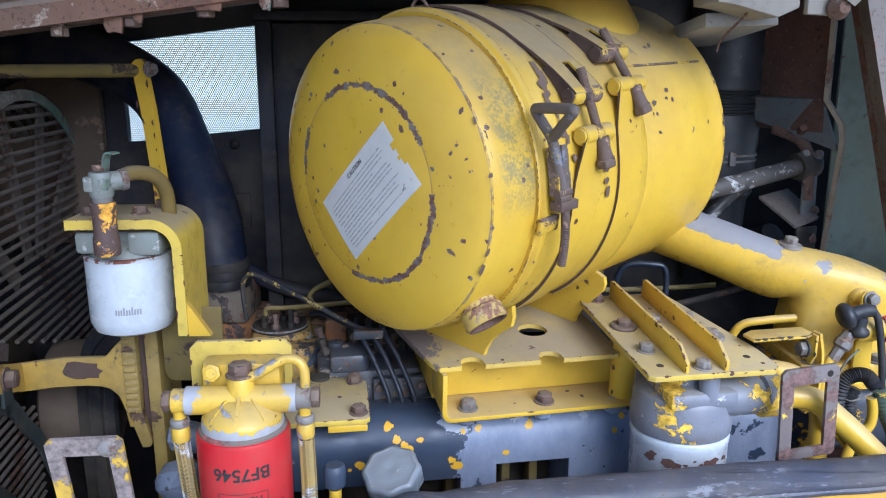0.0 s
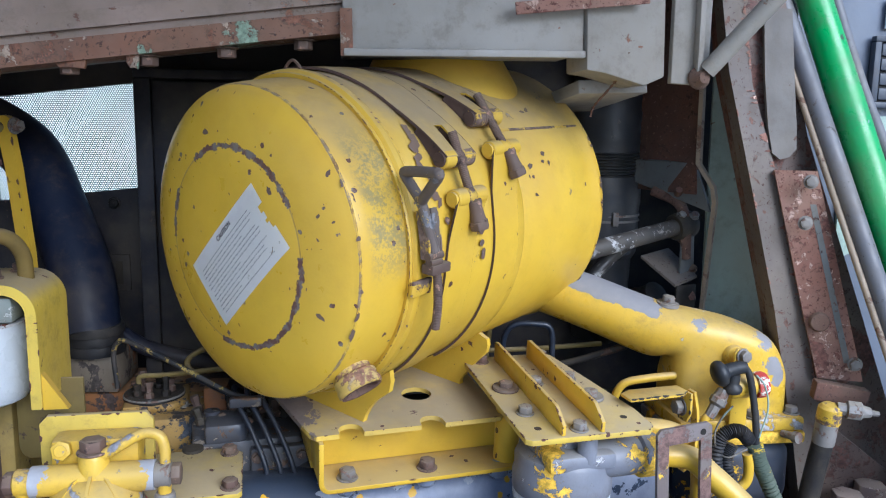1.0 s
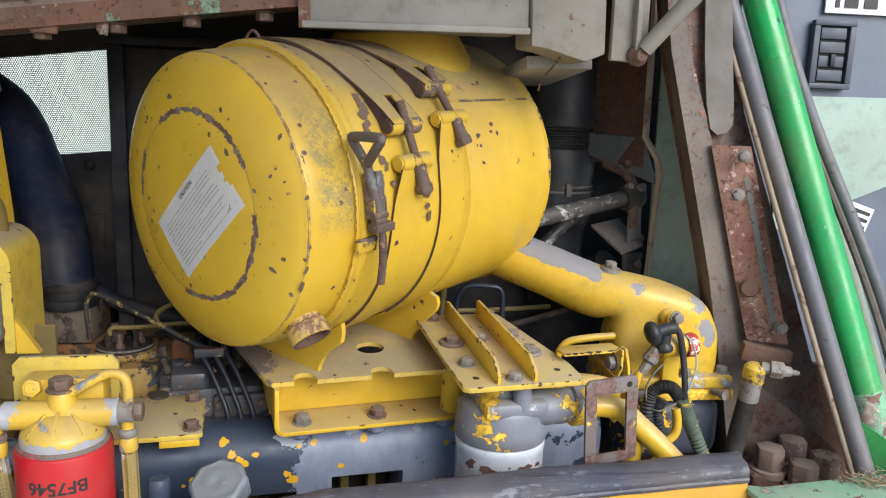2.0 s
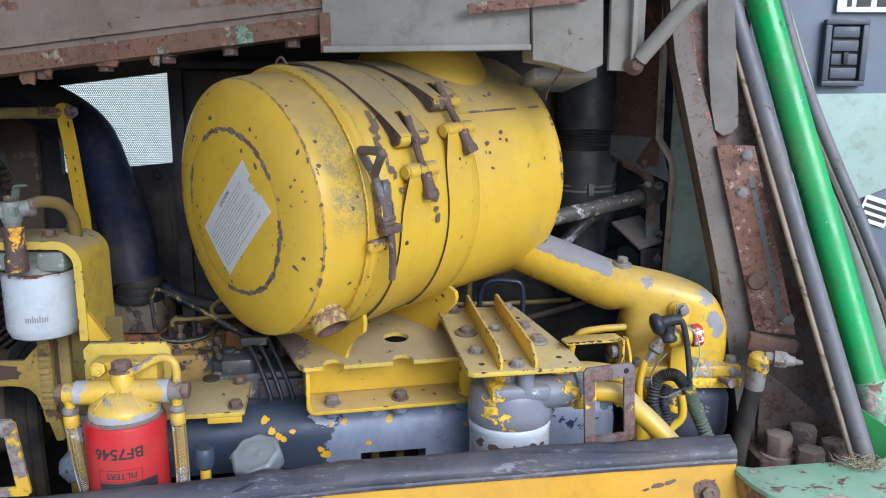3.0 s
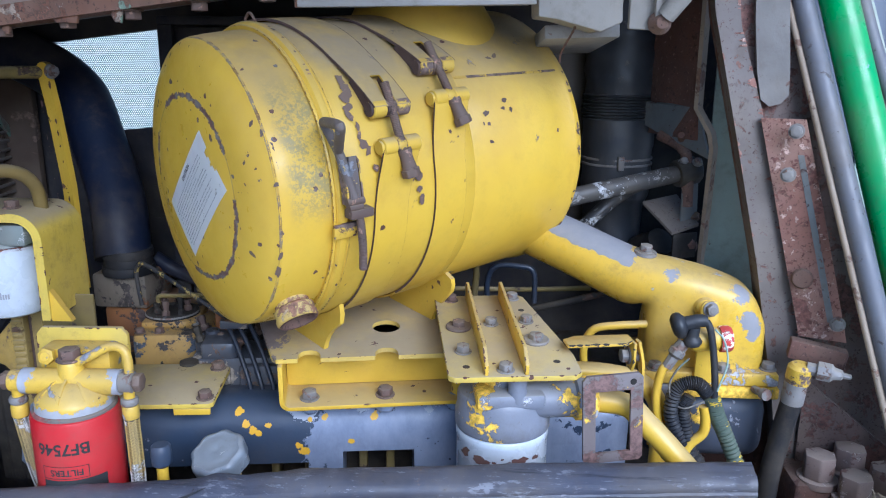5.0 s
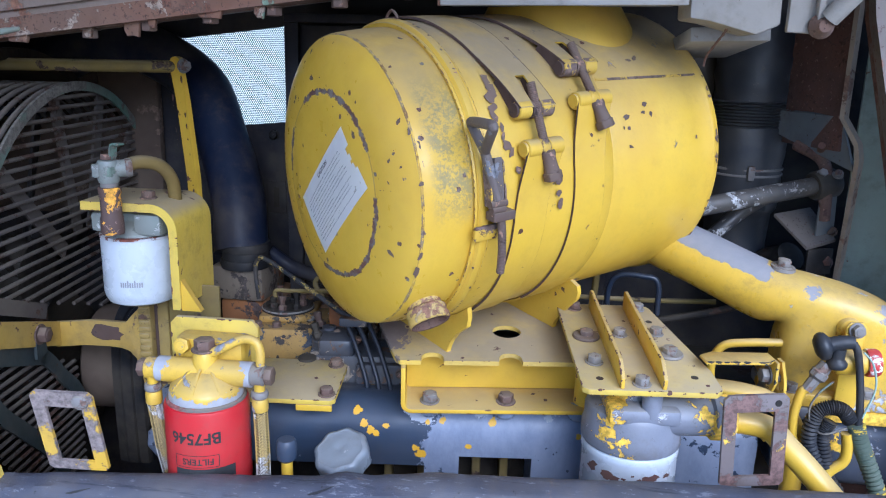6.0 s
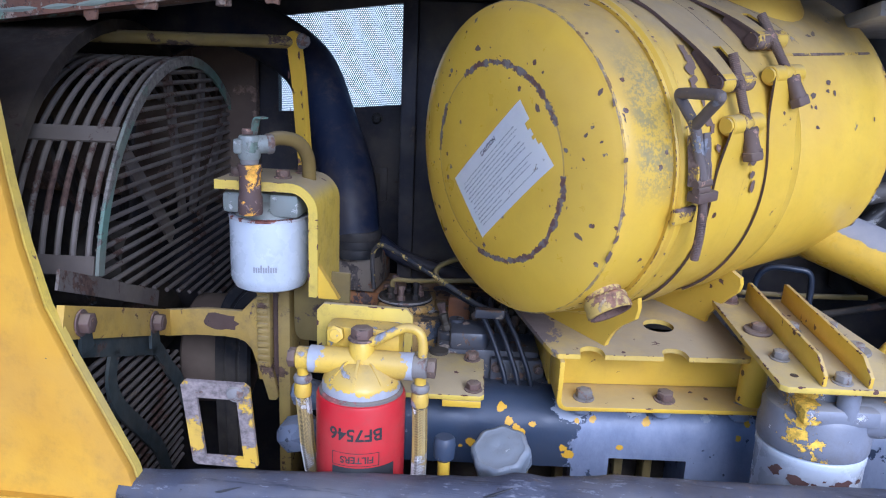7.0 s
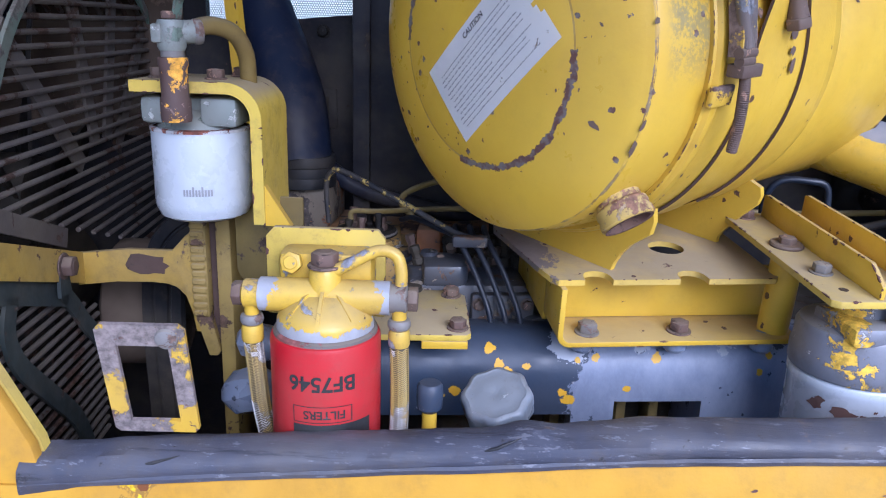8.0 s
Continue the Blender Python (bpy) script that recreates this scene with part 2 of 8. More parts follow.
def rail_paint(g, c, r, h):
    """Pale older coat bared to the far end, with round yellow flakes left on the dark coat."""
    x, y, z = g.xyz(g.pos)
    ragged_edge = g.math("MULTIPLY", g.math("SUBTRACT", g.noise(30, 7, 0.66, shift=1.9), 0.5), 0.13)
    f = g.ramp(g.math("ADD", g.math("ADD", x, g.math("MULTIPLY", g.math("SUBTRACT", 1.075, z), 0.25)), ragged_edge), 0.034, 0.037)
    flecks = g.ramp(g.math("ADD", g.noise(26, 8, 0.66, shift=8.2), g.math("MULTIPLY", g.noise(9, 2, shift=3.0), 0.35)), 0.775, 0.785)
    f = g.math("MULTIPLY", f, g.math("SUBTRACT", 1.0, flecks))
    pale = g.mix(g.ramp(g.noise(13, 6, 0.7, (1, 1, 0.5)), 0.35, 0.7), (0.24, 0.27, 0.35), (0.155, 0.18, 0.25))
    c = g.mix(f, c, pale)
    spots = ((-0.080, 1.096, 0.0058), (-0.067, 1.079, 0.0055), (-0.058, 1.071, 0.0065), (-0.048, 1.066, 0.0042), (-0.034, 1.078, 0.0048), (0.013, 1.043, 0.0065), (0.020, 1.034, 0.0075), (0.030, 1.085, 0.0040), (0.052, 1.088, 0.0045), (0.128, 1.088, 0.0055), (0.094, 1.048, 0.0045), (0.260, 1.070, 0.0050), (0.272, 1.090, 0.0045), (-0.12, 1.045, 0.006), (-0.135, 1.040, 0.004))
    bare = ((0.025, 1.098, 0.018), (0.006, 1.100, 0.012), (0.110, 1.105, 0.012), (0.150, 1.108, 0.010), (0.215, 1.108, 0.016))
    for group, tone in ((bare, (0.36, 0.38, 0.43)), (spots, (0.62, 0.35, 0.02))):
        for sx, sz, size in group:
            dx, dz = g.math("SUBTRACT", x, sx), g.math("SUBTRACT", z, sz)
            d = g.math("SQRT", g.math("ADD", g.math("MULTIPLY", dx, dx), g.math("MULTIPLY", dz, dz)))
            k = g.math("ADD", d, g.math("MULTIPLY", g.math("SUBTRACT", g.noise(70, 6, 0.7, shift=sx * 40), 0.5), size * 3.2))
            m = g.ramp(k, size + 0.0004, size - 0.0004)
            c = g.mix(m, c, tone)
            h = g.math("ADD", h, g.math("MULTIPLY", m, 0.25))
    return c, r, g.math("SUBTRACT", h, f)


m_rail = painted("dark blue-grey rail paint flaked to a pale coat", (0.022, 0.036, 0.066), (0.032, 0.048, 0.082), 0.36, ((30, 0.68, (0.20, 0.21, 0.24)),), None, 0.08, (0.16, 0.165, 0.18), stain=0.1, grime=0.12, spec=0.3, extra=rail_paint)
m_head = painted("grey cast paint with yellow remnants", (0.19, 0.20, 0.24), (0.14, 0.15, 0.185), 0.46, ((10, 0.540, FLAKE), (30, 0.62, (0.33, 0.33, 0.35))), None, 0.5, (0.33, 0.31, 0.27))
m_white = painted("white filter enamel", (0.50, 0.535, 0.58), (0.45, 0.485, 0.53), 0.26, (), None, 0.0, stain=0.08, grime=0.12)
m_red = painted("red filter enamel", (0.47, 0.004, 0.014), (0.38, 0.004, 0.012), 0.36, ((28, 0.70, (0.10, 0.012, 0.012)),), (70, 0.12, 0.95, (0.05, 0.01, 0.01)), 0.0, stain=0.3, grime=0.22, spec=0.3)
m_rust = painted("rusty bare steel", (0.125, 0.060, 0.044), (0.080, 0.043, 0.035), 0.88, ((150, 0.62, (0.175, 0.095, 0.068)), (200, 0.60, (0.06, 0.03, 0.024)), (26, 0.60, (0.062, 0.031, 0.025)), (14, 0.62, (0.16, 0.075, 0.05))), None, 0.3, (0.22, 0.17, 0.13))
m_redrust = painted("flaking red rust", (0.20, 0.092, 0.068), (0.27, 0.145, 0.115), 0.88, ((70, 0.60, (0.36, 0.25, 0.205)), (110, 0.58, (0.105, 0.042, 0.033)), (22, 0.60, (0.11, 0.048, 0.037)), (260, 0.62, (0.09, 0.04, 0.03))), None, 0.0)
m_boltrust = painted("brown rusted bolt steel", (0.125, 0.075, 0.058), (0.085, 0.052, 0.042), 0.68, ((60, 0.60, (0.23, 0.135, 0.095)), (40, 0.62, (0.05, 0.03, 0.025))), None, 0.4, (0.25, 0.2, 0.14))
m_boltgrey = painted("dull zinc bolt steel", (0.20, 0.19, 0.185), (0.135, 0.125, 0.12), 0.5, ((45, 0.57, (0.12, 0.075, 0.058)),), None, 0.4, (0.27, 0.23, 0.16))
m_rubber = painted("black rubber hose", (0.011, 0.012, 0.015), (0.019, 0.020, 0.024), 0.52, (), None, 0.25, (0.10, 0.095, 0.085), spec=0.22)
m_navy = painted("dark blue rubber hose", (0.006, 0.010, 0.027), (0.010, 0.015, 0.034), 0.44, (), None, 0.06, (0.05, 0.05, 0.055), spec=0.18)
m_dirtrubber = painted("dusty convoluted rubber", (0.013, 0.017, 0.025), (0.034, 0.038, 0.046), 0.44, ((30, 0.66, (0.09, 0.087, 0.082)),), None, 0.2, (0.07, 0.065, 0.058), spec=0.5, grime=0.2)
def streaked(g, c, r, h):
    """Fine lengthwise weathering on the rubber edging."""
    f = g.noise(30, 8, 0.75, (0.12, 2.2, 2.2))
    scuff = g.math("ADD", g.noise(150, 8, 0.75, (0.3, 1, 1), shift=2.0), g.math("MULTIPLY", g.noise(9, 4, shift=1.0), 0.45))
    c = g.mix(g.ramp(f, 0.56, 0.66, 0.0, 0.30), c, (0.12, 0.122, 0.15))
    c = g.mix(g.ramp(scuff, 0.815, 0.86, 0.0, 0.6), c, (0.20, 0.205, 0.24))
    c = g.mix(g.math("MULTIPLY", g.ramp(g.noise(14, 6, 0.7, shift=6.1), 0.64, 0.70), 0.5), c, (0.15, 0.105, 0.075))
    c = g.mix(g.ramp(f, 0.44, 0.34, 0.0, 0.7), c, (0.016, 0.016, 0.022))
    return c, r, g.math("ADD", h, g.math("MULTIPLY", f, 5.0))


m_trim = painted("weathered grey rubber edging", (0.034, 0.038, 0.060), (0.050, 0.055, 0.082), 0.46, ((30, 0.68, (0.022, 0.022, 0.028)),), None, 0.1, (0.15, 0.15, 0.17), stain=0.45, extra=streaked)
m_seal = painted("grey rubber seal", (0.095, 0.097, 0.112), (0.12, 0.122, 0.14), 0.5, ((50, 0.64, (0.05, 0.045, 0.045)),), None, 0.2, (0.2, 0.2, 0.2))
m_oldflaky = painted("oily flaking yellow casting", (0.40, 0.235, 0.048), (0.29, 0.18, 0.045), 0.55, ((16, 0.545, (0.05, 0.06, 0.08)), (22, 0.57, (0.035, 0.028, 0.024)), (40, 0.64, (0.26, 0.25, 0.23))), None, 0.4, (0.14, 0.11, 0.07))
m_vent = painted("dark slate vent", (0.045, 0.055, 0.075), (0.055, 0.065, 0.088), 0.5, (), None)
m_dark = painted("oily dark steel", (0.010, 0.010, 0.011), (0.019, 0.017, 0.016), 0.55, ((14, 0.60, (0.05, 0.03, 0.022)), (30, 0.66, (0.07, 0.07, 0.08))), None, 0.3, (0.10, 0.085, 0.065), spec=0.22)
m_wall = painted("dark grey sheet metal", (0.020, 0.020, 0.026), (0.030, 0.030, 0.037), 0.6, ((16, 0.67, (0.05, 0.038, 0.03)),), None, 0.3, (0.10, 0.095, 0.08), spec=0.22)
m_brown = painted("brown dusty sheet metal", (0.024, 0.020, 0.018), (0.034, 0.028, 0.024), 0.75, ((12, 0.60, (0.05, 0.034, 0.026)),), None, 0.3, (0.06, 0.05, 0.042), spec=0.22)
m_hood = painted("pale beige hood paint", (0.30, 0.285, 0.265), (0.25, 0.235, 0.215), 0.55, ((20, 0.67, (0.16, 0.075, 0.045)),), (50, 0.16, 0.94, (0.18, 0.09, 0.055)), 0.0, stain=0.3)
m_hoodrust = painted("hood paint eaten by rust", (0.20, 0.095, 0.058), (0.14, 0.068, 0.045), 0.75, ((6, 0.57, (0.17, 0.23, 0.17)), (8, 0.60, (0.15, 0.066, 0.040)), (34, 0.60, (0.26, 0.20, 0.155)), (160, 0.60, (0.075, 0.036, 0.026))), None, 0.0, stain=0.4)
m_hoodpanel = painted("pinkish beige hood paint with rust runs", (0.27, 0.20, 0.165), (0.20, 0.145, 0.115), 0.6, ((9, 0.615, (0.20, 0.095, 0.055)), (40, 0.64, (0.13, 0.06, 0.038))), None, 0.0, stain=0.35)
m_pillar = painted("grey-beige pillar paint with rust", (0.128, 0.104, 0.092), (0.10, 0.082, 0.074), 0.6, ((45, 0.63, (0.105, 0.052, 0.038)), (170, 0.62, (0.06, 0.03, 0.024)), (9, 0.66, (0.10, 0.055, 0.042))), None, 0.2, (0.2, 0.18, 0.15))
m_rustpanel = painted("brown rusted panel", (0.108, 0.068, 0.056), (0.125, 0.092, 0.080), 0.7, ((14, 0.53, (0.100, 0.044, 0.034)), (45, 0.58, (0.075, 0.034, 0.027)), (180, 0.60, (0.05, 0.027, 0.022))), None, 0.2, (0.2, 0.17, 0.13))
m_channel = painted("tan metal channel", (0.30, 0.235, 0.17), (0.23, 0.175, 0.125), 0.6, ((24, 0.58, (0.13, 0.075, 0.05)),), None, 0.2)
m_flap = painted("dull grey-brown sheet", (0.140, 0.128, 0.118), (0.112, 0.102, 0.094), 0.65, ((30, 0.66, (0.10, 0.06, 0.045)),), None, 0.2)
m_gusset = painted("mid grey gusset paint", (0.115, 0.125, 0.130), (0.145, 0.15, 0.152), 0.55, ((20, 0.62, (0.10, 0.055, 0.04)), (60, 0.64, (0.05, 0.03, 0.025))), None, 0.25, (0.15, 0.135, 0.11))
m_palegreen = painted("pale green primer", (0.27, 0.315, 0.26), (0.22, 0.255, 0.215), 0.5, ((16, 0.68, (0.13, 0.08, 0.055)),), None, 0.2, (0.3, 0.28, 0.22))
m_green = painted("bright green paint", (0.012, 0.30, 0.065), (0.02, 0.25, 0.07), 0.30, ((24, 0.675, (0.24, 0.40, 0.40)),), (30, 0.14, 0.96, (0.03, 0.07, 0.03)), 0.15, (0.2, 0.35, 0.2), stain=0.15)
m_greenrust = painted("green paint worn to rusty steel", (0.15, 0.42, 0.25), (0.26, 0.46, 0.34), 0.6, ((11, 0.55, (0.34, 0.26, 0.22)), (30, 0.60, (0.13, 0.065, 0.05))), None, 0.2, (0.4, 0.36, 0.3))
m_brownpanel = painted("brown dusty panel", (0.085, 0.062, 0.047), (0.055, 0.039, 0.030), 0.8, ((9, 0.60, (0.10, 0.07, 0.052)),), None, 0.3, (0.12, 0.095, 0.07), spec=0.2)
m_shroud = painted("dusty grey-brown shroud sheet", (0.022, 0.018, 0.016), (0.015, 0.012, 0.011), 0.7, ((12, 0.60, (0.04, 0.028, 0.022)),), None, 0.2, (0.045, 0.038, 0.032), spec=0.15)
m_guard = painted("dull painted guard wire", (0.118, 0.102, 0.092), (0.078, 0.065, 0.058), 0.55, ((14, 0.58, (0.06, 0.036, 0.027)),), None, 0.3, (0.14, 0.125, 0.105), spec=0.2)
m_guardgreen = painted("faded sea green guard paint", (0.10, 0.19, 0.15), (0.13, 0.15, 0.125), 0.6, ((8, 0.50, (0.13, 0.118, 0.10)), (24, 0.60, (0.08, 0.07, 0.06))), None, 0.35, (0.22, 0.22, 0.18))
m_darkgreen = painted("dark green strip paint", (0.040, 0.054, 0.054), (0.032, 0.040, 0.041), 0.55, ((20, 0.64, (0.07, 0.05, 0.04)),), None, 0.35, (0.13, 0.125, 0.11), spec=0.22)
m_strap = painted("yellow paint scraped to brown steel", YELLOW, YELLOW2, 0.5, ((17, 0.51, (0.125, 0.085, 0.070)), (40, 0.62, RUST)), None, 0.3, (0.22, 0.16, 0.09))
m_rimrust = painted("white crimped rim bleeding rust", (0.52, 0.53, 0.56), (0.44, 0.44, 0.46), 0.5, ((30, 0.50, (0.16, 0.05, 0.03)),), None, 0.0)
m_cup = painted("tan-yellow spout paint rubbed to rust", (0.50, 0.34, 0.07), (0.44, 0.29, 0.08), 0.6, ((26, 0.575, (0.17, 0.085, 0.05)), (60, 0.58, (0.30, 0.22, 0.13))), None, 0.5)
m_wedge = painted("dark brown rust and gap shade", (0.060, 0.034, 0.028), (0.085, 0.050, 0.040), 0.8, ((60, 0.62, (0.035, 0.022, 0.02)),), None, 0.0, grime=0.1)
m_latch = painted("dark scraped forged steel", (0.085, 0.066, 0.064), (0.12, 0.095, 0.09), 0.5, ((22, 0.60, (0.14, 0.14, 0.155)), (40, 0.62, (0.40, 0.29, 0.08))), None, 0.2, (0.2, 0.16, 0.12))
m_haspworn = painted("yellow paint worn to grey steel", (0.64, 0.405, 0.03), (0.60, 0.37, 0.03), 0.45, ((13, 0.480, (0.17, 0.14, 0.132)), (40, 0.62, (0.13, 0.08, 0.065))), None, 0.0)
m_haspbare = painted("bare brown-grey steel", (0.17, 0.145, 0.145), (0.13, 0.105, 0.10), 0.5, ((18, 0.63, (0.55, 0.34, 0.03)), (12, 0.55, (0.12, 0.07, 0.06))), None, 0.0)
m_lightsteel = painted("scraped grey-green casting", (0.17, 0.20, 0.185), (0.21, 0.22, 0.205), 0.45, ((24, 0.60, (0.09, 0.12, 0.095)), (50, 0.62, (0.30, 0.31, 0.30))), None, 0.3, (0.25, 0.23, 0.18))
m_cap = painted("grey moulded cap", (0.18, 0.20, 0.225), (0.14, 0.158, 0.18), 0.32, ((40, 0.66, (0.3, 0.31, 0.31)),), None, 0.2, (0.33, 0.32, 0.3))
m_nipple = painted("rust brown pipe with paint remnants", (0.10, 0.058, 0.05), (0.075, 0.045, 0.04), 0.7, ((19, 0.565, (0.60, 0.30, 0.03)), (90, 0.62, (0.17, 0.11, 0.09))), None, 0.0)
m_paper = painted("soiled white paper", (0.90, 0.90, 0.90), (0.85, 0.85, 0.84), 0.45, ((40, 0.70, (0.50, 0.46, 0.38)), (90, 0.70, (0.25, 0.2, 0.15))), None, 0.0, stain=0.04, grime=0.06)
m_ink = painted("black ink", (0.02, 0.018, 0.02), (0.03, 0.03, 0.03), 0.5, (), None, grime=0.00)
m_greyink = painted("grey print", (0.30, 0.30, 0.32), (0.20, 0.20, 0.22), 0.5, (), None, grime=0.00)
m_black = painted("black plastic", (0.014, 0.016, 0.022), (0.020, 0.022, 0.027), 0.45, (), None, 0.15, (0.08, 0.075, 0.07), spec=0.3)
m_braid = painted("yellow-stained braided hose", (0.44, 0.29, 0.05), (0.34, 0.25, 0.09), 0.40, ((14, 0.47, (0.40, 0.38, 0.36)),), None, 0.0, grime=0.2)
m_braidcore = painted("dirty gaps of the braid", (0.060, 0.042, 0.018), (0.030, 0.025, 0.020), 0.7, (), None, 0.0)
m_orange = painted("orange-brown casting paint", (0.34, 0.14, 0.04), (0.25, 0.10, 0.035), 0.6, ((14, 0.52, (0.07, 0.05, 0.045)),), None, 0.4)
m_beige = painted("chipped beige casting paint", (0.19, 0.155, 0.115), (0.14, 0.115, 0.085), 0.6, ((22, 0.55, (0.05, 0.04, 0.036)), (12, 0.60, (0.20, 0.085, 0.035))), None, 0.4)
m_cab = painted("slate blue cab paint", (0.10, 0.12, 0.16), (0.115, 0.135, 0.18), 0.45, (), None, 0.0, stain=0.1, grime=0.12)
m_cabgreen = painted("pale mint cab paint", (0.30, 0.40, 0.35), (0.27, 0.37, 0.32), 0.45, ((14, 0.69, (0.30, 0.17, 0.12)),), None, 0.0, stain=0.12)
m_screen = painted("perforated steel sheet", (0.07, 0.125, 0.135), (0.06, 0.105, 0.115), 0.5, (), None, grime=0.00)
m_ground = painted("dry yard dirt", (0.42, 0.37, 0.30), (0.34, 0.30, 0.245), 0.9, ((2, 0.60, (0.28, 0.25, 0.21)),), None, grime=0.00)
# emission makes this added sheet glow like daylight through the screen holes
g = Graph("glowing daylit distance", 0.8)
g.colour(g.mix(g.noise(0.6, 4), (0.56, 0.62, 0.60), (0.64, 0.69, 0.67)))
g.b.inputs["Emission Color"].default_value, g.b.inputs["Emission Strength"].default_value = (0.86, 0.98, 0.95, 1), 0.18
m_daylight = g.m
m_clip = painted("yellow clip with blackened edges", YELLOW, YELLOW2, 0.42, ((30, 0.63, (0.06, 0.045, 0.04)),), None, 0.5)
m_pipe = painted("dark navy pipe paint", (0.009, 0.013, 0.024), (0.014, 0.020, 0.034), 0.36, ((34, 0.66, (0.24, 0.21, 0.16)),), None, 0.1, (0.08, 0.08, 0.085), spec=0.35, grime=0.1)
m_pipefleck = painted("navy pipe flecked with yellow", (0.012, 0.016, 0.026), (0.03, 0.034, 0.045), 0.5, ((55, 0.57, (0.34, 0.25, 0.07)),), None, 0.1, (0.08, 0.08, 0.085), spec=0.3)
m_pump = painted("oily navy casting", (0.026, 0.036, 0.060), (0.045, 0.056, 0.082), 0.38, ((13, 0.585, (0.24, 0.20, 0.155)), (18, 0.60, (0.12, 0.065, 0.036)), (34, 0.66, (0.28, 0.29, 0.31))), None, 0.25, (0.10, 0.095, 0.09))
m_chip = painted("dark red-brown bared steel", (0.075, 0.028, 0.024), (0.10, 0.042, 0.035), 0.75, (), None, 0.0)
m_ochre = painted("dusty ochre hose", (0.17, 0.12, 0.035), (0.12, 0.088, 0.036), 0.65, ((30, 0.66, (0.05, 0.04, 0.03)),), None, 0.5, (0.17, 0.145, 0.10), spec=0.25)
m_nut = painted("dusty tan-grey nut steel", (0.28, 0.205, 0.172), (0.21, 0.152, 0.13), 0.65, ((30, 0.60, (0.14, 0.075, 0.058)), (70, 0.62, (0.36, 0.30, 0.26))), None, 0.5, (0.33, 0.27, 0.22))
m_rustyellow = painted("yellow panel edge eaten by rust", (0.40, 0.22, 0.03), (0.33, 0.17, 0.03), 0.65, ((9, 0.50, (0.15, 0.075, 0.05)), (40, 0.60, (0.07, 0.032, 0.024))), None, 0.0)
def worn_wing(g, c, r, h):
    """Bare brown steel on the outer wing of the saddle plate."""
    x = g.xyz(g.pos)[0]
    f = g.math("ADD", g.ramp(x, 0.035, -0.05), g.math("MULTIPLY", g.math("SUBTRACT", g.noise(26, 7, 0.68, (1, 0.5, 1)), 0.5), 2.2))
    f = g.ramp(f, 0.62, 0.70)
    return g.mix(f, c, g.mix(g.noise(50, 5, 0.7), (0.13, 0.095, 0.085), (0.24, 0.20, 0.17))), r, g.math("SUBTRACT", h, f)


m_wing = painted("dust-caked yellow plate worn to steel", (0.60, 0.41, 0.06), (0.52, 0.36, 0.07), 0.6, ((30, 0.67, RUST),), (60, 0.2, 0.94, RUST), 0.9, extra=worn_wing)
m_beam = painted("dull yellow beam with rust patches", (0.46, 0.30, 0.045), (0.38, 0.25, 0.05), 0.5, ((8, 0.70, (0.085, 0.05, 0.048)), (40, 0.66, RUST)), None, 0.6)
m_conduit = painted("green conduit with yellow overspray", (0.055, 0.085, 0.065), (0.08, 0.12, 0.09), 0.5, ((24, 0.54, (0.42, 0.31, 0.03)),), None, 0.2, (0.2, 0.2, 0.16), spec=0.3)
m_door = painted("orange-yellow door sheet paint", (0.50, 0.275, 0.024), (0.44, 0.23, 0.020), 0.55, ((12, 0.70, (0.12, 0.045, 0.03)),), (30, 0.15, 0.95, (0.16, 0.06, 0.02)), 0.0, stain=0.25, grime=0.2, spec=0.15)
m_straw = painted("dry straw", (0.36, 0.29, 0.18), (0.28, 0.22, 0.13), 0.8, (), None)
m_redcap = painted("worn red sticker", (0.50, 0.03, 0.03), (0.42, 0.03, 0.03), 0.4, ((45, 0.50, (0.62, 0.56, 0.5)),), None)
m_whitesign = painted("white sign enamel", (0.75, 0.77, 0.78), (0.7, 0.72, 0.73), 0.4, (), None, grime=0.00)


# ---- building helpers ----
def thing(name, m, label, category, group="", kind=""):
    ob = new(name)
    ob.empty_display_size = 0.05
    ob.matrix_world = m
    return tagged(ob, label, category, group, kind)


def mesh_of(name, bm, material, flat=False, angle=38):
    me = bpy.data.meshes.new(name)
    bmesh.ops.recalc_face_normals(bm, faces=bm.faces)
    bm.to_mesh(me)
    bm.free()
    me.materials.append(material)
    if not flat:
        me.polygons.foreach_set("use_smooth", [True] * len(me.polygons))
        me.set_sharp_from_angle(angle=radians(angle))
    return me


def part(name, bm, material, parent, label="", flat=False, m=None):
    """Links a bmesh as one mesh object under a thing or a part."""
    ob = new(name, bm if isinstance(bm, bpy.types.Mesh) else mesh_of(name, bm, material, flat))
    ob.parent = parent
    if m is not None:
        ob.matrix_local = m
    return tagged(ob, label)


def solo(name, bm, material, m, label, category, group="", kind="", flat=False):
    """A thing that is one mesh."""
    ob = new(name, mesh_of(name, bm, material, flat))
    ob.matrix_world = m
    return tagged(ob, label, category, group, kind)


def B():
    return bmesh.new()


def along(p, axis, up=(0, 0, 1)):
    """A frame at p whose z runs along axis."""
    z = Vector(axis).normalized()
    x = Vector(up).cross(z)
    if x.length < 1e-4:
        x = Vector((1, 0, 0))
    x.normalize()
    y = z.cross(x)
    return Matrix(((x.x, y.x, z.x, p[0]), (x.y, y.y, z.y, p[1]), (x.z, y.z, z.z, p[2]), (0, 0, 0, 1)))


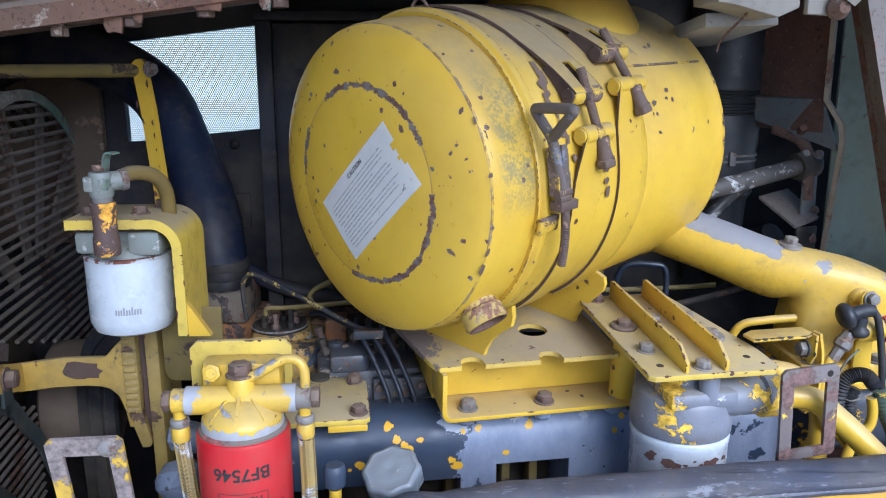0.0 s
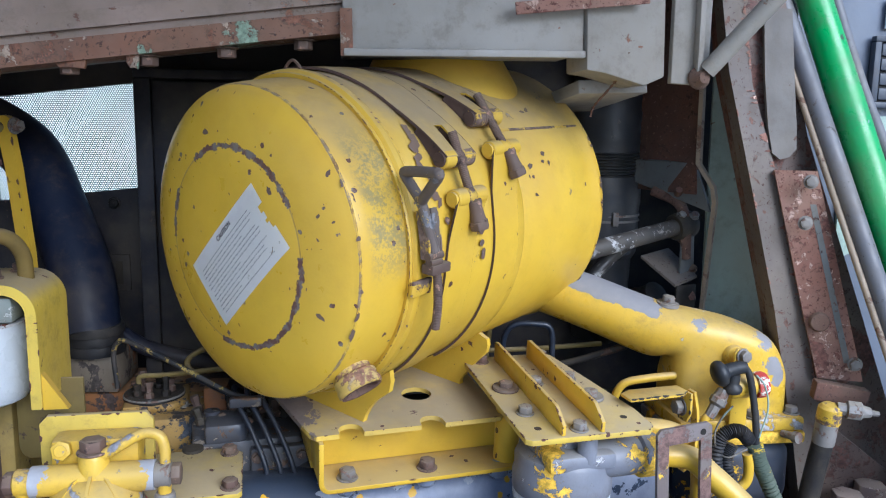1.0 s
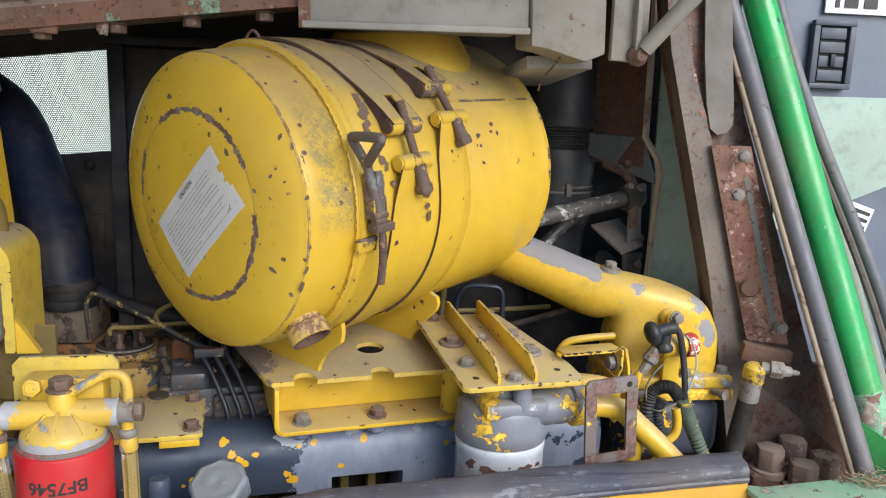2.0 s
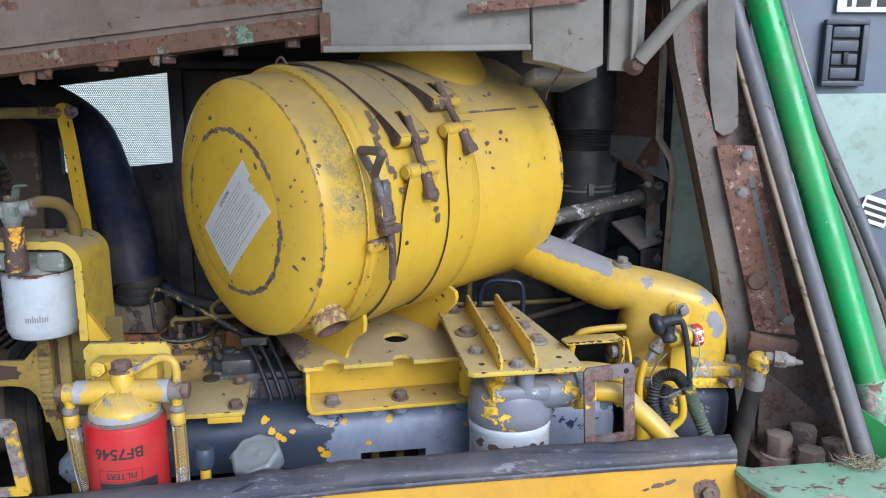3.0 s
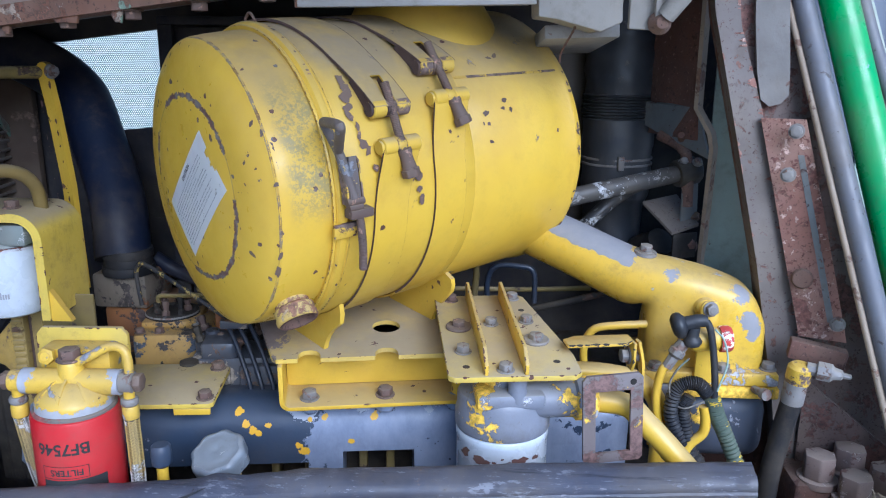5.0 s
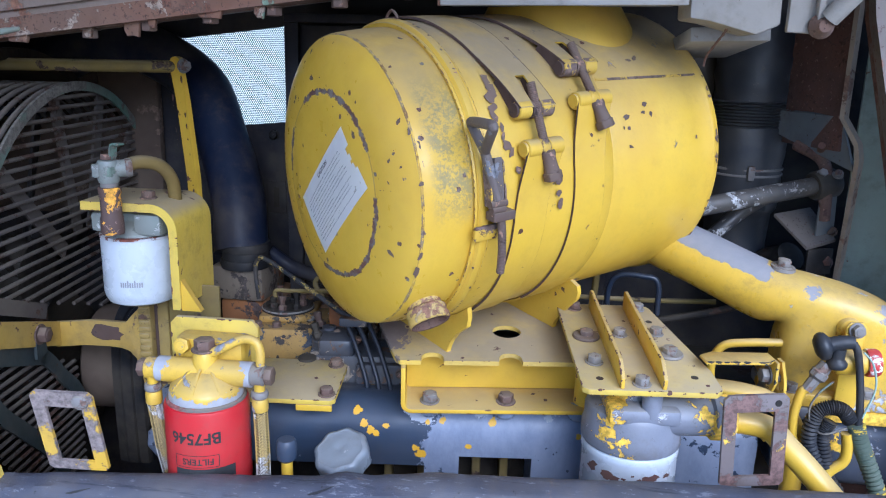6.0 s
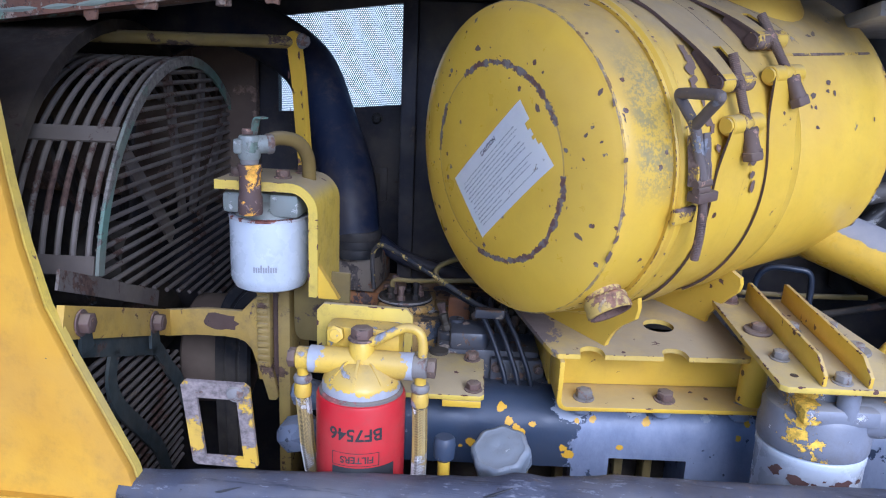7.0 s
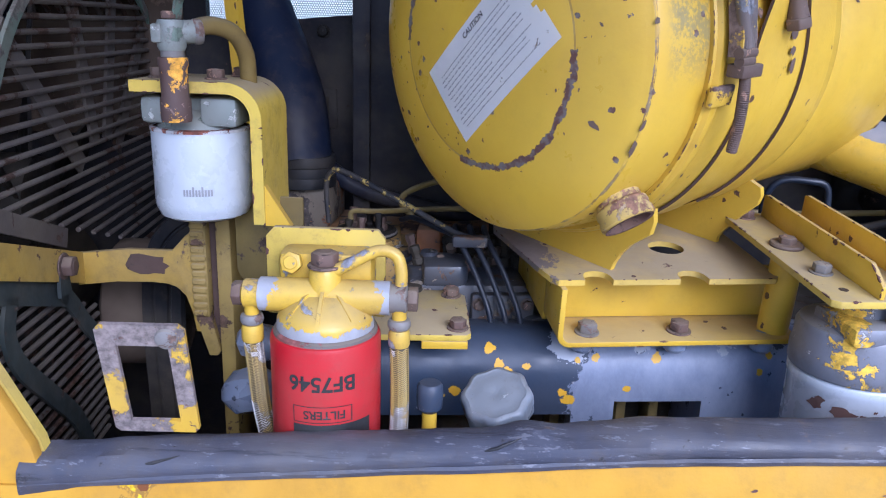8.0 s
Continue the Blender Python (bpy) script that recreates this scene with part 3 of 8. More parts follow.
def box(bm, lo, hi, m=None, bevel=0.0, seg=2):
    r = bmesh.ops.create_cube(bm, size=1.0)
    vs = r["verts"]
    s = [(a + b) / 2 for a, b in zip(lo, hi)]
    bmesh.ops.scale(bm, vec=[b - a for a, b in zip(lo, hi)], verts=vs)
    bmesh.ops.translate(bm, vec=s, verts=vs)
    if bevel:
        es = list({e for v in vs for e in v.link_edges})
        r = bmesh.ops.bevel(bm, geom=es, offset=bevel, segments=seg, affect="EDGES", profile=0.5)
        vs = list({v for f in r["faces"] for v in f.verts} | {v for v in vs if v.is_valid})
    if m is not None:
        bmesh.ops.transform(bm, matrix=m, verts=vs)
    return bm


def prism(bm, pts, depth, m=None, bevel=0.0):
    """A flat outline (x, y), pulled along z by depth."""
    vs = [bm.verts.new((x, y, 0)) for x, y in pts]
    f = bm.faces.new(vs)
    r = bmesh.ops.extrude_face_region(bm, geom=[f])
    top = [v for v in r["geom"] if isinstance(v, bmesh.types.BMVert)]
    bmesh.ops.translate(bm, vec=(0, 0, depth), verts=top)
    allv = vs + top
    if bevel:
        es = list({e for v in allv for e in v.link_edges if all(w in set(allv) for w in e.verts)})
        r = bmesh.ops.bevel(bm, geom=es, offset=bevel, segments=2, affect="EDGES", profile=0.5, clamp_overlap=True)
        allv = list({v for g in r["faces"] for v in g.verts} | {v for v in allv if v.is_valid})
    if m is not None:
        bmesh.ops.transform(bm, matrix=m, verts=allv)
    return bm


def lathe(bm, prof, m=None, seg=32, a0=0.0, a1=360.0, closed=True):
    """Turns a profile of (radius, z) round z."""
    full = abs(a1 - a0) >= 359.9
    n = seg if full else seg + 1
    rows = []
    for r, z in prof:
        if r < 1e-6:
            v = bm.verts.new((0, 0, z))
            rows.append([v] * n)
        else:
            rows.append([bm.verts.new((r * math.cos(radians(a0 + (a1 - a0) * i / seg)), r * math.sin(radians(a0 + (a1 - a0) * i / seg)), z)) for i in range(n)])
    for a, b in zip(rows, rows[1:]):
        for i in range(seg):
            j = (i + 1) % n if full else i + 1
            q = []
            for v in (a[i], a[j], b[j], b[i]):
                if v not in q:
                    q.append(v)
            if len(q) > 2:
                try:
                    bm.faces.new(q)
                except ValueError:
                    pass
    if m is not None:
        vs = list({v for r in rows for v in r})
        bmesh.ops.transform(bm, matrix=m, verts=vs)
    return bm


def spline(pts, n=8):
    """A smooth line through points."""
    p = [Vector(q) for q in pts]
    p = [2 * p[0] - p[1]] + p + [2 * p[-1] - p[-2]]
    out = []
    for i in range(1, len(p) - 2):
        for k in range(n):
            t = k / n
            a, b, c, d = p[i - 1 : i + 3]
            out.append(0.5 * (2 * b + (c - a) * t + (2 * a - 5 * b + 4 * c - d) * t * t + (3 * b - a - 3 * c + d) * t ** 3))
    return out + [p[-2]]


def tube(bm, pts, radius, seg=12, caps=True, squash=1.0, up=(0, 0, 1)):
    """Sweeps a round (or squashed) section along points; radius may be a function of 0..1."""
    n = len(pts)
    rings = []
    ref = Vector(up)
    for i, p in enumerate(pts):
        t = (Vector(pts[min(i + 1, n - 1)]) - Vector(pts[max(i - 1, 0)])).normalized()
        x = ref.cross(t)
        if x.length < 1e-3:
            x = Vector((1, 0, 0)).cross(t)
        x.normalize()
        y = t.cross(x)
        ref = y
        r = radius(i / (n - 1)) if callable(radius) else radius
        rings.append([bm.verts.new(Vector(p) + r * (math.cos(2 * math.pi * k / seg) * x + squash * math.sin(2 * math.pi * k / seg) * y)) for k in range(seg)])
    for a, b in zip(rings, rings[1:]):
        for k in range(seg):
            bm.faces.new((a[k], a[(k + 1) % seg], b[(k + 1) % seg], b[k]))
    if caps:
        bm.faces.new(rings[0][::-1])
        bm.faces.new(rings[-1])
    return bm


def loft(bm, sections, caps=True):
    """Joins closed rings of equal length."""
    rings = [[bm.verts.new(p) for p in s] for s in sections]
    n = len(rings[0])
    for a, b in zip(rings, rings[1:]):
        for k in range(n):
            bm.faces.new((a[k], a[(k + 1) % n], b[(k + 1) % n], b[k]))
    if caps:
        bm.faces.new(rings[0][::-1])
        bm.faces.new(rings[-1])
    return bm


def strip(bm, pts, width_dir, width, thick):
    """A flat bar swept along points; width_dir is its flat's direction."""
    n = len(pts)
    w = Vector(width_dir).normalized() * width / 2
    secs = []
    for i, p in enumerate(pts):
        t = (Vector(pts[min(i + 1, n - 1)]) - Vector(pts[max(i - 1, 0)])).normalized()
        h = t.cross(w).normalized() * thick / 2
        secs.append([Vector(p) + w + h, Vector(p) - w + h, Vector(p) - w - h, Vector(p) + w - h])
    return loft(bm, secs)


def bolt_mesh(name, r, h, material, washer=True, flange=False):
    bm = B()
    if washer:
        lathe(bm, [(0, 0), (r * 1.22, 0), (r * 1.26, h * 0.08), (r * 1.22, h * 0.16), (0, h * 0.16)], seg=20)
    z0 = h * 0.16 if washer else 0
    hexa = [(r * math.cos(radians(60 * i)), r * math.sin(radians(60 * i))) for i in range(6)]
    prism(bm, hexa, h * 0.84, Matrix.Translation((0, 0, z0)), bevel=h * 0.09)
    lathe(bm, [(0, h * 0.98), (r * 0.62, h * 0.98), (r * 0.55, h * 1.04), (0, h * 1.05)], seg=14)
    return mesh_of(name, bm, material)


bolt_grey = bolt_mesh("bolt", 0.0105, 0.0115, m_boltgrey)
bolt_brown = bolt_mesh("bolt", 0.0105, 0.0115, m_boltrust)
bolt_dark = bolt_mesh("bolt", 0.0105, 0.0115, m_dark)
bolt_yellow = bolt_mesh("bolt", 0.0105, 0.0100, m_flaky, False)


def bolt(parent, p, axis=(0, 0, 1), size=1.0, mesh=None, turn=0.0, label=""):
    m = along(p, axis, (0.31, 0.2, 0.93)) @ Matrix.Rotation(radians(turn), 4, "Z") @ Matrix.Scale(size, 4)
    return part("bolt", mesh or bolt_grey, None, parent, label, m=m)


def edge_wear(parent, runs, seed=1, gap=0.014, reach=0.0042, material=None, level=0):
    """Ragged chips of bared metal folded over sharp edges; a run is (start, end, into one face, into the other)."""
    r = random.Random(seed)
    bm = B()
    for a, b, u, v in runs:
        a, b, u, v = Vector(a), Vector(b), Vector(u).normalized(), Vector(v).normalized()
        d = (b - a).normalized()
        total, s = (b - a).length, r.uniform(0, gap)
        while s < total - 0.002:
            ln = min(r.choice((0.002, 0.003, 0.005, 0.008, 0.013)) * r.uniform(0.7, 1.3), total - s)
            n = max(3, int(ln / 0.0013))
            big = r.uniform(0.35, 1.0) * reach
            for into, out in ((u, -v), (v, -u)):
                side = r.uniform(0.4, 1.0)
                base, far = [], []
                for k in range(n + 1):
                    p = a + d * (s + ln * k / n) + (-u - v) * 0.00035
                    w = big * side * (math.sin(math.pi * (k + 0.15) / (n + 0.3)) ** 0.6) * r.uniform(0.55, 1.1)
                    base.append(bm.verts.new(p))
                    far.append(bm.verts.new(p + into * w + out * 0.0001))
                for k in range(n):
                    bm.faces.new((base[k], base[k + 1], far[k + 1], far[k]))
            s += ln + r.expovariate(1 / gap)
    return tagged(part("edge_wear", bm, material or m_chip, parent, "paint chipped from the edges", flat=True), kind="stuff")


YAW = 9.5

# ---- setting ----
bm = B()
bmesh.ops.create_grid(bm, x_segments=40, y_segments=40, size=300)
for v in bm.verts:
    v.co.z = -0.35 + 0.03 * noise.noise(v.co * 0.2)
solo("ground", bm, m_ground, Matrix(), "dry brown yard dirt under the machine", "ground", kind="structure")

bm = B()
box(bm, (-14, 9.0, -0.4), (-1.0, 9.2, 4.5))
solo("backdrop", bm, m_daylight, Matrix(), "glowing pale sheet for the daylight behind the screen", "backdrop", kind="structure")

# side door swung up on its struts above the opening
bm = B()
loft(bm, [[Vector((x, 1.02, 1.95)), Vector((x, -0.22, 2.36)), Vector((x, -0.22, 2.38)), Vector((x, 1.02, 1.97))] for x in (-1.7, 0.75)])
solo("ceiling_door", bm, m_hood, Matrix(), "side door swung up on its strut over the engine bay", "door", kind="structure")

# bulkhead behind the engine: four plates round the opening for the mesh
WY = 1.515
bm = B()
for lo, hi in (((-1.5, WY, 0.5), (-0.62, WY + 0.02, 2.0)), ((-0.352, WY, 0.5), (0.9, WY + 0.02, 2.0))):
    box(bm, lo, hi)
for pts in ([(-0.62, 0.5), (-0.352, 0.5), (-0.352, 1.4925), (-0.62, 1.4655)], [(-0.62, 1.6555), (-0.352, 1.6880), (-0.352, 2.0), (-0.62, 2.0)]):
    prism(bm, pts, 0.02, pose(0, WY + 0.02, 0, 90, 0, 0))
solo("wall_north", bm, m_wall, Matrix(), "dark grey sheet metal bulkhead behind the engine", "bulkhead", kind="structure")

bm = B()
box(bm, (-1.3, WY - 0.03, 1.27), (-0.655, WY - 0.012, 1.60), bevel=0.002)
box(bm, (-0.80, WY - 0.036, 1.27), (-0.79, WY - 0.03, 1.60))
solo("wall_panel", bm, m_brownpanel, Matrix(), "brown dusty radiator side panel with a seam", "panel", kind="structure")

bm = B()
box(bm, (-1.52, 0.86, 0.5), (-1.5, 1.53, 2.0))
solo("wall_west", bm, m_brown, Matrix(), "brown dusty end wall of the engine bay", "bulkhead", kind="structure")

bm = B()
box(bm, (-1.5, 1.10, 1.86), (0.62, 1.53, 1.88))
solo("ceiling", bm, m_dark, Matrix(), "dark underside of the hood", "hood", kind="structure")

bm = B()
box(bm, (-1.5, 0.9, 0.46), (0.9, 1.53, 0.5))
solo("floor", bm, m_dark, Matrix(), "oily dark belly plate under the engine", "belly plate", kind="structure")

# perforated mesh in the bulkhead
bm = B()
P = 0.0043
nx, nz = int(0.27 / P), int(0.236 / (P * 0.866))
hexd = [(math.cos(radians(60 * k + 30)), math.sin(radians(60 * k + 30))) for k in range(6)]
for j in range(nz):
    for i in range(nx):
        cx, cz = -0.622 + P * (i + 0.5 * (j % 2)), 1.462 + P * 0.866 * j
        outer = [bm.verts.new((cx + P * 0.577 * a, 0, cz + P * 0.577 * b)) for a, b in hexd]
        inner = [bm.verts.new((cx + P * 0.352 * a, 0, cz + P * 0.352 * b)) for a, b in hexd]
        for k in range(6):
            bm.faces.new((outer[k], outer[(k + 1) % 6], inner[(k + 1) % 6], inner[k]))
solo("mesh_screen", bm, m_screen, pose(0, WY + 0.004, 0), "perforated sheet screen with daylight behind it", "screen", kind="structure", flat=True)

# tall grey box beside the screen
box_t = thing("side_cabinet", pose(-0.322, 1.385, 1.1, 0, 0, 4), "dark grey sheet metal cabinet behind the air cleaner", "cabinet")
bm = B()
box(bm, (0, 0.012, 0), (0.62, 0.10, 0.585), bevel=0.006)
part("body", bm, m_wall, box_t)
bm = B()
box(bm, (-0.006, -0.004, 0), (0.022, 0.012, 0.588), bevel=0.003)
part("edge_frame", bm, m_wall, box_t)
bm = B()
box(bm, (-0.006, -0.004, 0.588), (0.62, 0.02, 0.604), bevel=0.003)
part("top_frame", bm, m_wall, box_t)

# ---- air cleaner ----
AXIS = Vector((0.70747, 0.70402, 0.06192)).normalized()
SIDE = AXIS.cross(Vector((0, 0, 1))).normalized()
UPV = SIDE.cross(AXIS)
AC = Matrix(((UPV.x, SIDE.x, AXIS.x, -0.1017), (UPV.y, SIDE.y, AXIS.y, 0.9738), (UPV.z, SIDE.z, AXIS.z, 1.4587), (0, 0, 0, 1)))
DOME = [(0, -0.006), (0.05, -0.0055), (0.09, -0.004), (0.1245, -0.0003), (0.1255, 0.0000), (0.1275, 0.0002), (0.1285, 0.0003), (0.15, 0.0032), (0.17, 0.0078), (0.185, 0.0135), (0.193, 0.0178), (0.1975, 0.0212)]


def dome_z(r):
    for (a, za), (b, zb) in zip(DOME, DOME[1:]):
        if a <= r <= b:
            return za + (zb - za) * (r - a) / (b - a)
    return 0.02


def on_barrel(s, a, r=0.2165):
    return Vector((r * math.sin(radians(a)), r * math.cos(radians(a)), s))


air = thing("air_cleaner", AC, "large scuffed yellow steel air cleaner drum lying on its saddle", "air cleaner")
bm = lathe(B(), DOME + [(0.1990, 0.0218), (0.2000, 0.0232), (0.1996, 0.0246), (0.2012, 0.027), (0.2036, 0.045), (0.2058, 0.07), (0.2070, 0.0925), (0.200, 0.0935), (0, 0.0935)], seg=96)
cover = part("cover", bm, m_cover, air, "domed yellow cover with scuffed ring and rust chips")
bm = lathe(B(), [(0.2065, 0.0920), (0.2120, 0.0905), (0.2135, 0.0930), (0.2120, 0.0955), (0.2165, 0.0985), (0.2180, 0.1035), (0.2165, 0.1085), (0.2120, 0.1110), (0.2135, 0.1135), (0.2115, 0.1160), (0.2065, 0.1155)], seg=96)
part("clamp_band", bm, m_yellow, air, "rolled yellow clamp band")
bm = lathe(B(), [(0.0, 0.1), (0.2085, 0.1), (0.2105, 0.116), (0.2145, 0.121), (0.2160, 0.14), (0.2165, 0.30), (0.2166, 0.3245), (0.2160, 0.3255), (0.2166, 0.3265), (0.2168, 0.50), (0.2175, 0.531), (0.2195, 0.536), (0.2205, 0.543), (0.2185, 0.5495), (0.210, 0.553), (0.15, 0.556), (0, 0.556)], seg=96)
part("body", bm, m_drum, air, "yellow drum body")
bm = strip(B(), [on_barrel(0.327 + 0.0105 * k, 36.5 - 0.07 * k, 0.2172) for k in range(21)], (0.82, -0.57, 0), 0.0035, 0.0016)
part("seam", bm, m_strap, air)

# straps with rolled lugs and tee bolts
def sheet(angles, left, right, low, thick=0.0026):
    """Bent sheet round the barrel: edges and height are functions of the angle."""
    return loft(B(), [[on_barrel(q, a, r) for q, r in ((left(a), low(a)), (right(a), low(a)), (right(a), low(a) + thick), (left(a), low(a) + thick))] for a in angles])


for s0, s1, au, al in ((0.160, 0.217, 26.8, 14.2), (0.261, 0.320, 40.4, 27.9)):
    mid = (s0 + s1) / 2
    up_l = lambda a: s0 - 0.00045 * (a - au) - 0.008 * min(1.0, (a - au) / 40)
    up_r = lambda a: s1 - 0.00045 * (a - au)
    up_h = lambda a: 0.2180 + 0.0195 * max(0.0, 1 - (a - au) / 25) ** 1.5
    lo_l = lambda a: s0 + 0.001 - 0.0006 * min(20.0, al - a)
    lo_r = lambda a: s1 + 0.002 - 0.0009 * min(20.0, al - a)
    lo_h = lambda a: 0.2178 + 0.0190 * max(0.0, 1 - (al - a) / 15) ** 1.6
    far = [au + 12 + 3 * k for k in range(48)]
    part("upper_strap", sheet(far, up_l, up_r, up_h), m_drum, air, "flat steel strap dulled with dust")
    close = [au - 0.5 + 1.25 * k for k in range(11)]
    for q0, q1 in ((up_l, lambda a: mid - 0.0075), (lambda a: mid + 0.0075, up_r)):
        part("strap_tongue", sheet(close, q0, q1, up_h), m_drum, air)
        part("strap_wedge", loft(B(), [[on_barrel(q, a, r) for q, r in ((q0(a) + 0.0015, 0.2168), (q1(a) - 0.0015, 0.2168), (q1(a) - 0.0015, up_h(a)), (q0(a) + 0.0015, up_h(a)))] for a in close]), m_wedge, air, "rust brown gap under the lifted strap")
    # thin dark strips: edge rust and the shadow gap in one colour
    for edge_f in (up_l, up_r):
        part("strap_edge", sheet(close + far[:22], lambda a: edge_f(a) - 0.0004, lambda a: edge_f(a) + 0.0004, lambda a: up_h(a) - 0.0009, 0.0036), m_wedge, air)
    down = [al - 1 - 2.5 * k for k in range(62)]
    part("lower_strap", sheet(down, lo_l, lo_r, lo_h), m_yellow, air)
    for edge_f in (lo_l, lo_r):
        part("strap_edge", sheet(down[:36], lambda a: edge_f(a) - 0.00025, lambda a: edge_f(a) + 0.00025, lambda a: lo_h(a) - 0.0008, 0.0033), m_wedge, air)
    for name, a, gapped, mat_l in (("upper_lug", au, True, m_strap), ("lower_lug", al, False, m_yellow)):
        bm = B()
        c = on_barrel(0, a, 0.2285)
        cuts = ((s0, mid - 0.008), (mid + 0.008, s1)) if gapped else ((s0 + 0.001, mid - 0.007), (mid + 0.007, s1 + 0.002))
        for q0, q1 in cuts:
            lathe(bm, [(0, q0), (0.0105, q0), (0.0118, q0 + 0.0012), (0.0118, q1 - 0.0012), (0.0105, q1), (0, q1)], Matrix.Translation(c), seg=24)
        lug = part(name, bm, mat_l, air, "rolled strap end with bare steel pin")
        bm = lathe(B(), [(0, 0), (0.0088, 0), (0.0092, 0.001), (0.0092, 0.004), (0, 0.004)], Matrix.Translation((c.x, c.y, cuts[0][0] - 0.0032)), seg=20)
        part("pin", bm, m_wedge if gapped else m_yellow, lug)
        bm = lathe(B(), [(0, -0.0072), (0.0112, -0.0072), (0.0122, -0.005), (0.0122, 0.005), (0.0112, 0.0072), (0, 0.0072)], Matrix.Translation((c.x, c.y, mid)), seg=20)
        part("eye", bm, m_boltrust if gapped else m_strap, lug)
    p0, p1 = on_barrel(mid - 0.002, au + 7.0, 0.2430), on_barrel(mid + 0.003, al - 5, 0.2360)
    bm = tube(B(), [p0.lerp(p1, k / 8) for k in range(9)], 0.0056, 12)
    tee = part("tee_bolt", bm, m_boltrust, air, "rusted threaded tee bolt")
    bm = B()
    for k in range(34):
        q = p0.lerp(p1, 0.02 + k * 0.022)
        lathe(bm, [(0.0054, -0.0007), (0.0063, 0), (0.0054, 0.0007)], along(q, p1 - p0), seg=10)
    part("thread", bm, m_boltrust, tee)
    q = on_barrel(mid + 0.002, al - 1.5, 0.2365)
    bm = lathe(B(), [(0, 0), (0.0092, 0), (0.0098, 0.004), (0.0085, 0.010), (0.0092, 0.020), (0.0104, 0.028)], along(q, on_barrel(mid + 0.012, al - 12, 0.2345) - q), seg=16)
    prism(bm, [(0.0128 * math.cos(radians(60 * k)), 0.0128 * math.sin(radians(60 * k))) for k in range(6)], 0.011, along(q, on_barrel(mid + 0.012, al - 12, 0.2345) - q) @ Matrix.Translation((0, 0, 0.027)), 0.0015)
    part("tube_nut", bm, m_boltrust, tee, "worn rust-brown tube nut")


def arc_runs(s, r, a0, a1, into):
    return [(on_barrel(s, a, r), on_barrel(s, a - 4, r), (0, 0, into), -on_barrel(0, a - 2, 1)) for a in range(a0, a1, -4)]


edge_wear(air, arc_runs(0.0905, 0.2120, 80, -70, 1) + arc_runs(0.116, 0.2115, 80, -70, -1), 15, 0.010, 0.0018)

# toggle clamp: forged eye, tapered arm in a channel, long threaded bolt
tip_l, tip_r, apex = [AC.inverted() @ Vector(p) for p in ((0.1035, 0.883, 1.5605), (0.1395, 0.818, 1.5620), (0.1235, 0.8735, 1.5260))]
foot = on_barrel(0.1085, 0.5, 0.2345)
bm = tube(B(), spline([foot, foot.lerp(apex, 0.55), apex, apex.lerp(tip_l, 0.5), tip_l.lerp(apex, 0.10), tip_l.lerp(tip_r, 0.14), tip_l.lerp(tip_r, 0.86), tip_r.lerp(apex, 0.10), apex.lerp(tip_r, 0.5), apex.lerp(tip_r, 0.06)], 6), 0.0062, 12, up=(1, 0, 0))
loft(bm, [[on_barrel(q, a, r) for q, r in ((0.1085 - w, 0.2325), (0.1085 + w, 0.2325), (0.1085 + w * 0.8, 0.2325 + h), (0.1085 - w * 0.8, 0.2325 + h))] for a, w, h in ((13, 0.0062, 0.009), (9, 0.0070, 0.008), (4, 0.0085, 0.006), (0.5, 0.0092, 0.005))])
handle = part("clamp_latch", bm, m_latch, air, "forged steel clamp handle scraped to dark grey")
bm = B()
for q in (0.0985, 0.1195):
    loft(bm, [[on_barrel(q + dq, a, r) for dq, r in ((-0.0012, 0.2225), (0.0012, 0.2225), (0.0012, rt), (-0.0012, rt))] for a, rt in ((13, 0.232), (11.5, 0.2365), (3, 0.2365), (-1.5, 0.2365))])
loft(bm, [[on_barrel(q, a, r) for q, r in ((0.0985, 0.2222), (0.1195, 0.2222), (0.1195, 0.2242), (0.0985, 0.2242))] for a in (13, 6, -1.5)])
part("toggle_arm", bm, m_strap, handle, "folded channel of scraped yellow steel")
bm = B()
for a, w in ((-0.6, 0.0125), (-2.4, 0.0100)):
    tube(bm, [on_barrel(0.109 + dq, a, 0.2335) for dq in (-w, 0, w)], 0.0052, 10)
part("cross_pin", bm, m_boltrust, handle)
bm = tube(B(), [on_barrel(0.115, 4, 0.230), on_barrel(0.117, -8, 0.233), on_barrel(0.120, -16, 0.2365), on_barrel(0.122, -23.5, 0.241)], 0.0052, 12)
rod = part("clamp_bolt", bm, m_boltrust, air, "long rusted threaded clamp bolt")
bm = B()
for k in range(32):
    q = on_barrel(0.117 + 0.00015 * k, -7.5 - 0.5 * k, 0.2328 + 0.00025 * k)
    lathe(bm, [(0.0051, -0.0007), (0.0056, 0), (0.0051, 0.0007)], along(q, on_barrel(0.122, -23.5, 0.241) - on_barrel(0.117, -8, 0.233)), seg=10)
part("thread", bm, m_boltrust, rod)
bm = box(B(), (-0.006, -0.010, -0.017), (0.006, 0.008, 0.017), along(on_barrel(0.117, -4.6, 0.231), (0, 0, 1), on_barrel(0, -4.6, 1)), 0.002)
part("trunnion", bm, m_boltrust, rod)
bm = box(B(), (-0.010, -0.006, -0.020), (0.010, 0.0, 0.016), along(on_barrel(0.106, -11, 0.222), (0, 0, 1), on_barrel(0, -11, 1)), 0.002)
part("anchor", bm, m_strap, rod)

